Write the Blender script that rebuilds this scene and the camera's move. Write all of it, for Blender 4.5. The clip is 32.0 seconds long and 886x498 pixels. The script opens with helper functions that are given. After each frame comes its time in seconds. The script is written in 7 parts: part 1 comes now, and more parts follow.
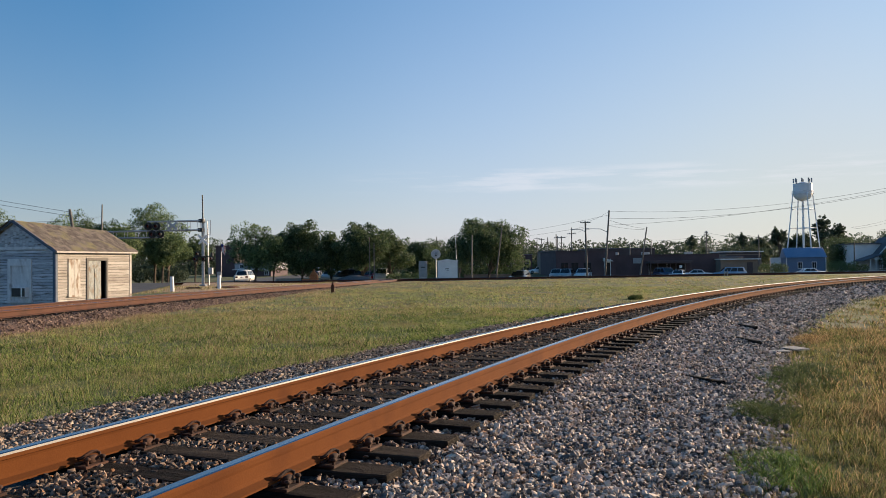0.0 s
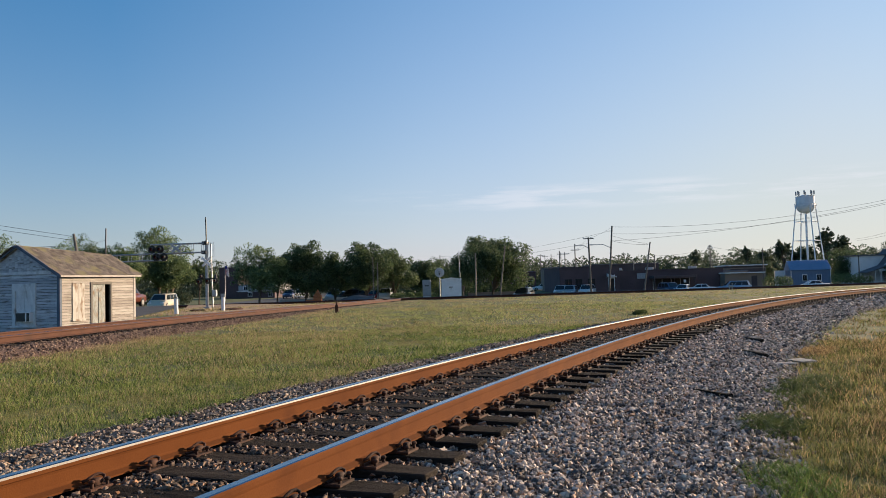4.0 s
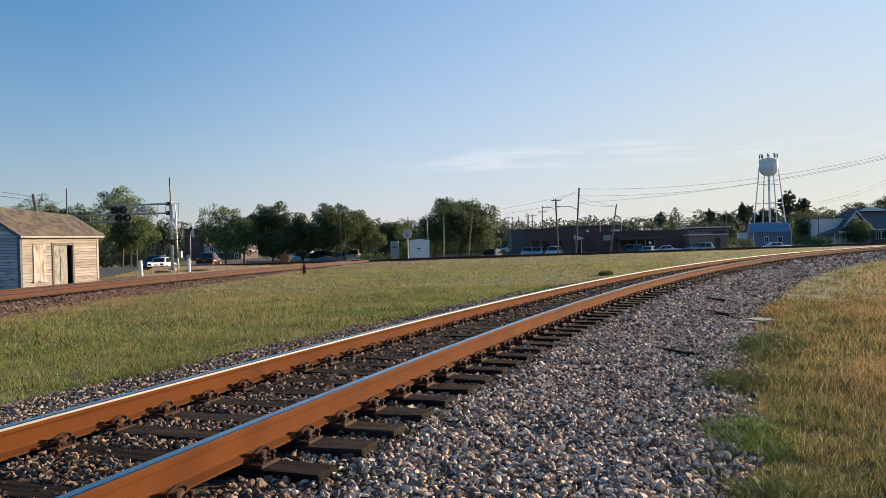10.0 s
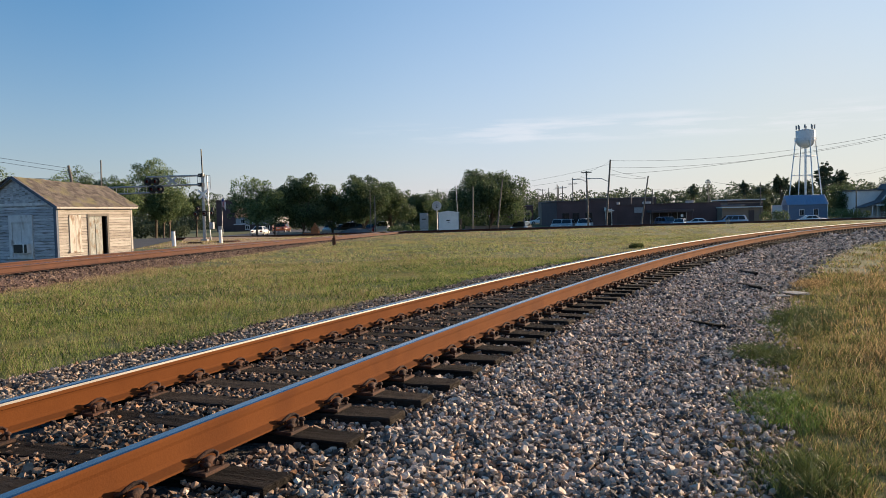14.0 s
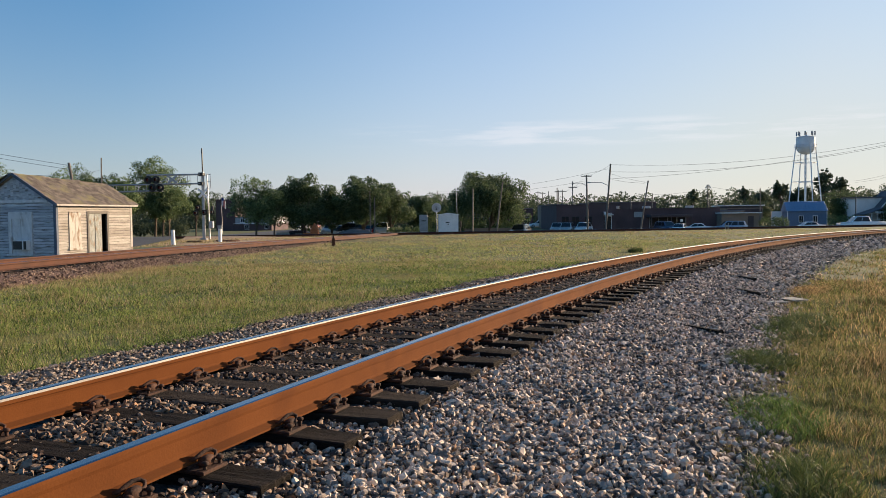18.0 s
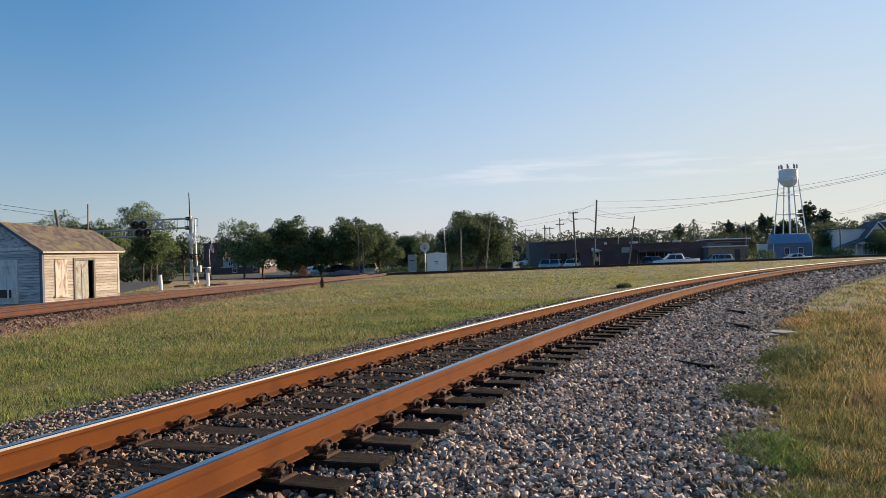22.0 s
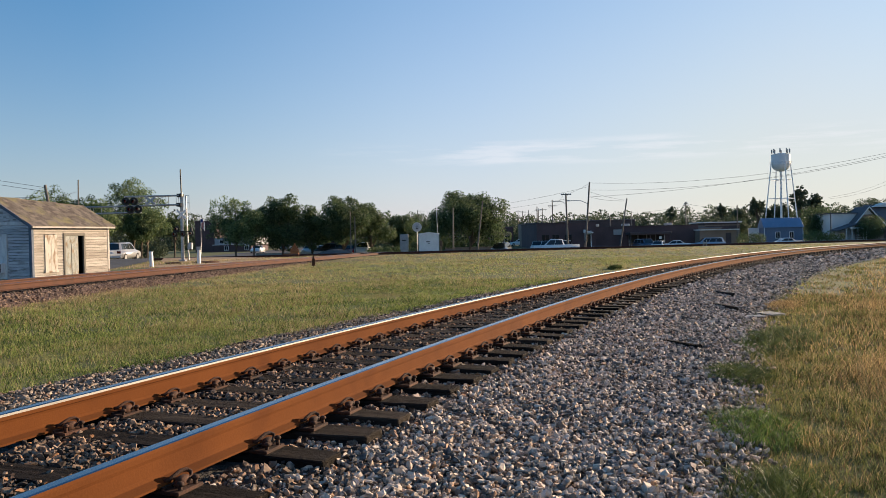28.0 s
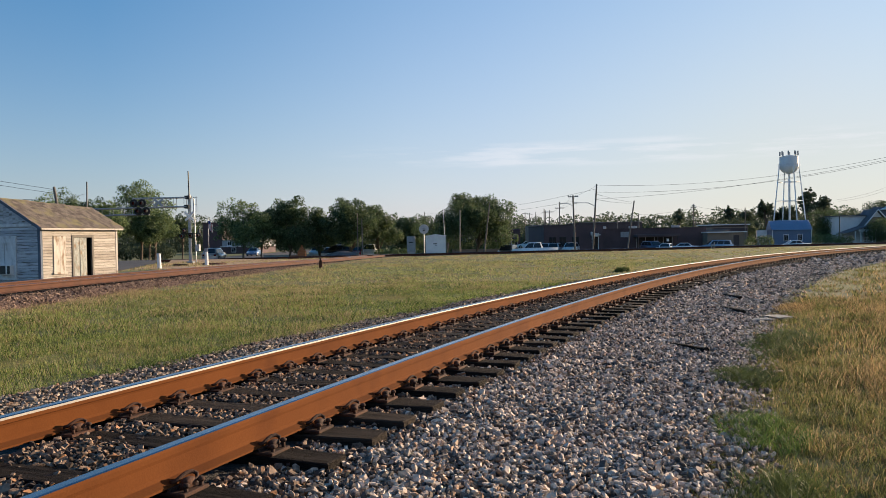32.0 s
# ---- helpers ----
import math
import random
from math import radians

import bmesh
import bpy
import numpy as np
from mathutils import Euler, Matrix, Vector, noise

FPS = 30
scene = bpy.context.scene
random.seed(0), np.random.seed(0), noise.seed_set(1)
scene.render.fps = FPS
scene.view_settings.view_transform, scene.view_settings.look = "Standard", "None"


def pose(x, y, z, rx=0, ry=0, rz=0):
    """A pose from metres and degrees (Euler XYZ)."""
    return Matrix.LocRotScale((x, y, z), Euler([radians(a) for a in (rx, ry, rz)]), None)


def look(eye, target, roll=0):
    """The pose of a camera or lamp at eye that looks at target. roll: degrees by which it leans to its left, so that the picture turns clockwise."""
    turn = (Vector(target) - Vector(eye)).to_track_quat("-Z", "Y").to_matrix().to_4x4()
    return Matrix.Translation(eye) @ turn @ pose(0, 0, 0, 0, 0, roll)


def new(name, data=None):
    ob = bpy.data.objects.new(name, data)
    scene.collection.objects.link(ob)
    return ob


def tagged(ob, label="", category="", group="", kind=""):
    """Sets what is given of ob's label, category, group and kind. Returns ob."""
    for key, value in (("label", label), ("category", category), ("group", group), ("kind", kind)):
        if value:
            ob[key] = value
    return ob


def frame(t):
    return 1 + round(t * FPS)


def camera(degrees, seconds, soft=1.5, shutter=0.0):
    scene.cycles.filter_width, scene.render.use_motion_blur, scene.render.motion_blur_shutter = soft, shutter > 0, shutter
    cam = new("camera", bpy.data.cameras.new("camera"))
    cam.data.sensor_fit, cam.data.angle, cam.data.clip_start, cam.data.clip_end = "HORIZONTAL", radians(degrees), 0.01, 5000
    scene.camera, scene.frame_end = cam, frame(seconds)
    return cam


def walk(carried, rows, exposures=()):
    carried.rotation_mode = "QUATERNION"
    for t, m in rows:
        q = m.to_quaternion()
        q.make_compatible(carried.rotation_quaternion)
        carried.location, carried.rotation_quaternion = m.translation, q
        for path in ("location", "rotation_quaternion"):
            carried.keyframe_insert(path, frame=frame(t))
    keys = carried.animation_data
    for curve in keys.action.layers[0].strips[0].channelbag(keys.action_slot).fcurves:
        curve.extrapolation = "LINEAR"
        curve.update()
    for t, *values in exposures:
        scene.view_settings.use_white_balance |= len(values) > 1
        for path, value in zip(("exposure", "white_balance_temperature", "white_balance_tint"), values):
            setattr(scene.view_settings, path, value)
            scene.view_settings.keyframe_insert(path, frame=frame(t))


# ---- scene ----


def aim(x, y, z, yaw, pitch, roll):
    """The camera's pose from its place and its turn to the left, up and about its axis, in degrees."""
    return pose(x, y, z, 0, 0, yaw) @ pose(0, 0, 0, 90 + pitch) @ pose(0, 0, 0, 0, 0, roll)


# Rail tops of the near track lie at z = 0; the camera is held by a bystander beside it.
cam = camera(59.10, 32.0, soft=0.4)
walk(cam, [
    (0, aim(-0.010, -0.009, 1.074, 0.49, 0.99, -0.65)),
    (0.5, aim(-0.010, 0.002, 1.075, 0.58, 1.13, -0.64)),
    (1, aim(-0.004, 0.001, 1.071, 0.67, 1.38, -0.79)),
    (1.5, aim(-0.005, -0.001, 1.069, 0.69, 1.67, -0.87)),
    (2, aim(-0.006, -0.006, 1.071, 0.67, 2.03, -1.31)),
    (2.5, aim(-0.005, -0.008, 1.066, 0.67, 2.27, -1.54)),
    (3, aim(-0.002, -0.005, 1.064, 0.70, 2.34, -1.62)),
    (3.5, aim(-0.011, -0.002, 1.057, 0.74, 2.36, -1.62)),
    (5.5, aim(-0.010, 0.010, 1.051, 0.30, 2.14, -1.18)),
    (6, aim(-0.003, 0.001, 1.051, -0.42, 2.01, -1.37)),
    (6.5, aim(-0.003, 0.013, 1.045, -1.28, 2.02, -1.51)),
    (7, aim(-0.010, -0.010, 1.049, -1.43, 2.00, -1.58)),
    (7.5, aim(-0.014, -0.020, 1.044, -1.47, 1.98, -1.55)),
    (8, aim(-0.019, -0.001, 1.036, -1.67, 1.84, -1.36)),
    (8.5, aim(-0.015, 0.008, 1.035, -1.87, 0.76, -1.27)),
    (9, aim(-0.011, 0.006, 1.036, -1.78, -0.09, -1.44)),
    (9.5, aim(-0.009, -0.001, 1.035, -1.60, -0.51, -1.57)),
    (10, aim(-0.011, -0.014, 1.039, -1.56, -0.52, -1.53)),
    (10.5, aim(-0.016, -0.028, 1.040, -1.36, -0.51, -1.64)),
    (11, aim(-0.005, -0.008, 1.037, -1.14, -0.54, -1.63)),
    (11.5, aim(-0.008, -0.009, 1.031, -0.75, -0.66, -1.62)),
    (12, aim(-0.001, 0.017, 1.030, -0.37, -0.96, -1.61)),
    (12.5, aim(0.004, 0.008, 1.031, -0.02, -1.31, -1.67)),
    (13, aim(-0.001, 0.016, 1.027, 0.22, -1.71, -1.62)),
    (13.5, aim(-0.005, 0.005, 1.028, 0.45, -2.18, -1.57)),
    (14, aim(-0.002, 0.004, 1.027, 0.64, -2.51, -1.39)),
    (14.5, aim(-0.006, 0.003, 1.026, 0.68, -2.81, -1.19)),
    (16.5, aim(-0.013, -0.003, 1.026, 1.06, -2.46, -0.48)),
    (17, aim(-0.008, 0.003, 1.022, 0.95, -2.43, -0.46)),
    (17.5, aim(-0.008, -0.009, 1.023, 0.80, -2.41, -0.55)),
    (18, aim(-0.006, -0.013, 1.029, 0.58, -2.37, -0.67)),
    (18.5, aim(-0.004, -0.011, 1.036, 0.25, -2.28, -0.85)),
    (19, aim(0.000, 0.001, 1.035, 0.00, -2.05, -1.12)),
    (19.5, aim(0.001, -0.012, 1.040, -0.07, -1.68, -1.46)),
    (20, aim(0.003, -0.016, 1.044, -0.10, -1.11, -1.73)),
    (20.5, aim(0.003, -0.011, 1.043, -0.13, -0.53, -1.87)),
    (21, aim(0.002, -0.015, 1.041, -0.18, -0.03, -1.89)),
    (21.5, aim(-0.001, -0.018, 1.041, -0.25, 0.19, -1.90)),
    (22, aim(-0.006, -0.019, 1.041, -0.31, 0.48, -1.83)),
    (22.5, aim(-0.006, -0.015, 1.038, -0.31, 0.65, -1.76)),
    (23, aim(-0.006, -0.006, 1.035, -0.29, 0.64, -1.56)),
    (23.5, aim(-0.005, -0.013, 1.036, -0.32, 0.52, -1.43)),
    (24, aim(-0.006, -0.017, 1.035, -0.33, 0.48, -1.53)),
    (24.5, aim(-0.008, -0.013, 1.034, -0.34, 0.43, -1.60)),
    (25, aim(-0.006, -0.021, 1.031, -0.36, 0.42, -1.59)),
    (25.5, aim(-0.004, -0.010, 1.028, -0.43, 0.38, -1.61)),
    (27.5, aim(0.004, -0.006, 1.007, -0.89, -0.62, -1.37)),
    (28, aim(0.014, -0.013, 1.005, -0.84, -0.97, -1.18)),
    (28.5, aim(0.023, -0.009, 1.002, -0.77, -1.29, -0.94)),
    (29, aim(0.036, -0.025, 1.008, -0.73, -1.52, -0.73)),
    (29.5, aim(0.030, -0.027, 1.006, -0.72, -1.48, -0.71)),
    (30, aim(0.026, -0.024, 1.005, -0.69, -1.40, -0.64)),
    (30.5, aim(0.021, -0.024, 1.004, -0.69, -1.26, -0.67)),
    (31, aim(0.024, -0.032, 1.010, -0.56, -1.15, -0.79)),
    (31.5, aim(0.023, -0.024, 1.008, -0.44, -1.03, -0.94)),
    (32, aim(0.024, -0.024, 1.011, -0.33, -0.81, -1.11)),
], exposures=[(0, 1.02, 5900, 10), (3.5, 1.04, 5880, 10), (6, 1.04, 5900, 10), (8, 1.06, 5900, 10), (9, 1.12, 5980, 10), (14, 1.12, 5980, 10), (17, 1.12, 6020, 10), (20, 1.12, 6000, 10), (23, 1.06, 5900, 10), (25, 1.08, 5900, 10), (28, 1.14, 6000, 10), (32, 1.12, 6000, 10)])

# ---- light ----
SUN_AZ, SUN_EL = 58.0, 13.0     # degrees to the right of +y, and above the horizon

world = bpy.data.worlds.new("sky")
scene.world = world
world.use_nodes = True
wn, wl = world.node_tree.nodes, world.node_tree.links
wn.clear()
sky = wn.new("ShaderNodeTexSky")
sky.sky_type = "NISHITA"
sky.sun_disc = False
sky.sun_elevation, sky.sun_rotation = radians(SUN_EL), radians(SUN_AZ)
sky.altitude, sky.air_density, sky.dust_density, sky.ozone_density = 50, 1.0, 0.35, 3.4
back = wn.new("ShaderNodeBackground")
back.inputs["Strength"].default_value = 0.064
wout = wn.new("ShaderNodeOutputWorld")
# haze that pales the sky towards the horizon, and thin streaks of cloud low over it
geo = wn.new("ShaderNodeTexCoord")
split = wn.new("ShaderNodeSeparateXYZ")
wl.new(geo.outputs["Generated"], split.inputs[0])


def world_maths(kind, a, b):
    t = wn.new("ShaderNodeMath")
    t.operation, t.use_clamp = kind, kind == "MINIMUM"
    for i, v in enumerate((a, b)):
        if isinstance(v, (int, float)):
            t.inputs[i].default_value = v
        else:
            wl.new(v, t.inputs[i])
    return t.outputs[0]


def world_mix(factor, a, b):
    t = wn.new("ShaderNodeMix")
    t.data_type, t.clamp_factor = "RGBA", True
    wl.new(factor, t.inputs["Factor"])
    for slot, v in (("A", a), ("B", b)):
        if isinstance(v, tuple):
            t.inputs[slot].default_value = v
        else:
            wl.new(v, t.inputs[slot])
    return t.outputs["Result"]


up = world_maths("MAXIMUM", split.outputs["Z"], 0.0)
haze = world_maths("ADD", world_maths("MULTIPLY", world_maths("POWER", 0.02, world_maths("MULTIPLY", up, 1.9)), 0.60), 0.0)
azure = wn.new("ShaderNodeMix")      # clear evening air overhead
azure.data_type, azure.blend_type = "RGBA", "MULTIPLY"
wl.new(world_maths("MINIMUM", world_maths("MULTIPLY", up, 2.6), 1.0), azure.inputs["Factor"])
wl.new(sky.outputs[0], azure.inputs["A"])
azure.inputs["B"].default_value = (0.54, 1.13, 1.25, 1)
hazy = world_mix(haze, azure.outputs["Result"], (6.0, 5.75, 6.15, 1))
warm = wn.new("ShaderNodeMix")      # dust warms the lowest sky
warm.data_type, warm.blend_type = "RGBA", "MULTIPLY"
wl.new(world_maths("POWER", 0.001, up), warm.inputs["Factor"])
wl.new(hazy, warm.inputs["A"])
warm.inputs["B"].default_value = (1.03, 0.91, 0.86, 1)
hazy = warm.outputs["Result"]
# a pale veil of haze on the side of the sun
side = world_maths("MINIMUM", world_maths("MAXIMUM", world_maths("MULTIPLY", world_maths("ADD", split.outputs["X"], 0.38), 1.25), 0.0), 1.0)
lower = world_maths("MINIMUM", world_maths("MAXIMUM", world_maths("SUBTRACT", 1.2, world_maths("MULTIPLY", up, 1.9)), 0.0), 1.0)
hazy = world_mix(world_maths("MULTIPLY", world_maths("MULTIPLY", side, lower), 0.80), hazy, (5.2, 5.1, 5.3, 1))
glow = wn.new("ShaderNodeMix")      # low sunlit haze under the sun
glow.data_type, glow.blend_type = "RGBA", "MULTIPLY"
sunward = world_maths("MINIMUM", world_maths("MAXIMUM", world_maths("MULTIPLY", world_maths("ADD", split.outputs["X"], -0.06), 3.2), 0.0), 1.0)
wl.new(world_maths("MULTIPLY", sunward, world_maths("POWER", 0.004, up)), glow.inputs["Factor"])
wl.new(hazy, glow.inputs["A"])
glow.inputs["B"].default_value = (1.09, 1.06, 0.87, 1)
hazy = glow.outputs["Result"]
cool = wn.new("ShaderNodeMix")      # clearer, deeper air away from the sun
cool.data_type, cool.blend_type = "RGBA", "MULTIPLY"
away = world_maths("MINIMUM", world_maths("MAXIMUM", world_maths("MULTIPLY", world_maths("SUBTRACT", -0.04, split.outputs["X"]), 2.4), 0.0), 1.0)
wl.new(world_maths("MULTIPLY", away, world_maths("POWER", 0.05, up)), cool.inputs["Factor"])
wl.new(hazy, cool.inputs["A"])
cool.inputs["B"].default_value = (0.79, 0.87, 0.91, 1)
hazy = cool.outputs["Result"]
stretch_map = wn.new("ShaderNodeMapping")
stretch_map.inputs["Scale"].default_value = (4.0, 4.0, 46)
wl.new(geo.outputs["Generated"], stretch_map.inputs["Vector"])
streak = wn.new("ShaderNodeTexNoise")
streak.inputs["Scale"].default_value, streak.inputs["Detail"].default_value, streak.inputs["Roughness"].default_value = 1.6, 7, 0.6
wl.new(stretch_map.outputs[0], streak.inputs["Vector"])
band = world_maths("MULTIPLY", world_maths("SUBTRACT", up, 0.103), 55.0)
band = world_maths("SUBTRACT", 1.0, world_maths("MULTIPLY", band, band))
cloud = world_maths("MULTIPLY", world_maths("MAXIMUM", band, 0.0), world_maths("MULTIPLY", world_maths("MAXIMUM", world_maths("SUBTRACT", streak.outputs["Fac"], 0.46), 0.0), 4.0))
east = world_maths("MINIMUM", world_maths("MAXIMUM", world_maths("MULTIPLY", world_maths("ADD", split.outputs["X"], 0.15), 4.0), 0.0), 1.0)
cloudy = world_mix(world_maths("MULTIPLY", world_maths("MINIMUM", world_maths("MULTIPLY", cloud, 0.75), 0.42), east), hazy, (6.9, 6.5, 6.3, 1))
wl.new(cloudy, back.inputs["Color"])
wl.new(back.outputs[0], wout.inputs["Surface"])

sun_data = bpy.data.lights.new("sun", "SUN")
sun_data.energy, sun_data.angle, sun_data.color = 5.0, radians(0.6), (1.0, 0.72, 0.44)
sun = new("sun", sun_data)
_az, _el = radians(SUN_AZ), radians(SUN_EL)
sun_dir = Vector((math.sin(_az) * math.cos(_el), math.cos(_az) * math.cos(_el), math.sin(_el)))
sun.matrix_world = look(sun_dir * 100, (0, 0, 0))


# ---- materials ----
def material(name, dark, light, scale=3.0, rough=0.8, metal=0.0, bump=0.3, fine=40.0, spread=0.0, island=0.0, thin=0.0,
             coat=0.0, speckle=0.5, spec=0.4, stretch=(1, 1, 1), stains=None, stain_scale=0.7, stain_amount=0.5, wide=False, odd=None):
    """A procedural surface: two colours mixed by coarse and fine noise, relief, a shift of tone from object to object
    (spread) or from piece to piece (island), light that shines through (thin) and stains of a third colour."""
    m = bpy.data.materials.new(name)
    m.use_nodes = True
    n, l = m.node_tree.nodes, m.node_tree.links
    n.clear()
    coord = n.new("ShaderNodeTexCoord")
    mapping = n.new("ShaderNodeMapping")
    mapping.inputs["Scale"].default_value = stretch
    l.new(coord.outputs["Object"], mapping.inputs["Vector"])
    place = mapping.outputs[0]
    if spread:      # so that pieces on one mesh do not share their grain
        who, shift = n.new("ShaderNodeObjectInfo"), n.new("ShaderNodeVectorMath")
        shift.operation = "MULTIPLY_ADD"
        l.new(who.outputs["Random"], shift.inputs[0])
        shift.inputs[1].default_value = (37, 91, 53)
        l.new(place, shift.inputs[2])
        place = shift.outputs[0]
    where = n.new("ShaderNodeNewGeometry")

    def noise_at(size, detail=5, over_all=False):
        t = n.new("ShaderNodeTexNoise")
        t.inputs["Scale"].default_value, t.inputs["Detail"].default_value = size, detail
        l.new(where.outputs["Position"] if over_all else place, t.inputs["Vector"])
        return t.outputs["Fac"]

    def maths(kind, a, b):
        t = n.new("ShaderNodeMath")
        t.operation = kind
        for i, v in enumerate((a, b)):
            if isinstance(v, (int, float)):
                t.inputs[i].default_value = v
            else:
                l.new(v, t.inputs[i])
        return t.outputs[0]

    coarse, small = noise_at(scale), noise_at(fine, 3)
    value = maths("ADD", maths("MULTIPLY", coarse, 1 - speckle), maths("MULTIPLY", small, speckle))
    value = maths("MULTIPLY", maths("SUBTRACT", value, 0.32), 2.8)
    if spread:
        info = n.new("ShaderNodeObjectInfo")
        value = maths("ADD", value, maths("MULTIPLY", maths("SUBTRACT", info.outputs["Random"], 0.5), 2 * spread))
    if island:
        geo = n.new("ShaderNodeNewGeometry")
        value = maths("ADD", value, maths("MULTIPLY", maths("SUBTRACT", geo.outputs["Random Per Island"], 0.5), 2 * island))
    ramp = n.new("ShaderNodeMix")
    ramp.data_type, ramp.clamp_factor = "RGBA", True
    l.new(value, ramp.inputs["Factor"])
    ramp.inputs["A"].default_value, ramp.inputs["B"].default_value = (*dark, 1), (*light, 1)
    colour = ramp.outputs["Result"]
    if odd and (island or spread):      # here and there a piece of another colour
        if island:
            pick = n.new("ShaderNodeNewGeometry").outputs["Random Per Island"]
        else:
            pick = n.new("ShaderNodeObjectInfo").outputs["Random"]
        few = maths("MULTIPLY", maths("SUBTRACT", maths("FRACT", maths("MULTIPLY", pick, 7.31), 0.0), 0.80), 4.0)
        third = n.new("ShaderNodeMix")
        third.data_type, third.clamp_factor = "RGBA", True
        l.new(few, third.inputs["Factor"])
        l.new(colour, third.inputs["A"])
        third.inputs["B"].default_value = (*odd, 1)
        colour = third.outputs["Result"]
    if stains:
        spots = maths("MULTIPLY", maths("SUBTRACT", noise_at(stain_scale, 8, wide), 1 - stain_amount), 6)
        over = n.new("ShaderNodeMix")
        over.data_type, over.clamp_factor = "RGBA", True
        l.new(spots, over.inputs["Factor"])
        l.new(colour, over.inputs["A"])
        over.inputs["B"].default_value = (*stains, 1)
        colour = over.outputs["Result"]
    b = n.new("ShaderNodeBsdfPrincipled")
    l.new(colour, b.inputs["Base Color"])
    b.inputs["Roughness"].default_value, b.inputs["Metallic"].default_value = rough, metal
    b.inputs["Specular IOR Level"].default_value, b.inputs["Coat Weight"].default_value = spec, coat
    if bump:
        bp = n.new("ShaderNodeBump")
        bp.inputs["Strength"].default_value, bp.inputs["Distance"].default_value = bump, 0.02
        l.new(value, bp.inputs["Height"])
        l.new(bp.outputs[0], b.inputs["Normal"])
    out = n.new("ShaderNodeOutputMaterial")
    last = b.outputs[0]
    if thin:
        tr, mix = n.new("ShaderNodeBsdfTranslucent"), n.new("ShaderNodeMixShader")
        l.new(colour, tr.inputs["Color"])
        mix.inputs[0].default_value = thin
        l.new(last, mix.inputs[1])
        l.new(tr.outputs[0], mix.inputs[2])
        last = mix.outputs[0]
    l.new(last, out.inputs["Surface"])
    return m


def glass(name, tint, rough=0.03):
    m = bpy.data.materials.new(name)
    m.use_nodes = True
    b = m.node_tree.nodes["Principled BSDF"]
    b.inputs["Base Color"].default_value = (*tint, 1)
    b.inputs["Roughness"].default_value = rough
    b.inputs["Specular IOR Level"].default_value = 0.45
    return m


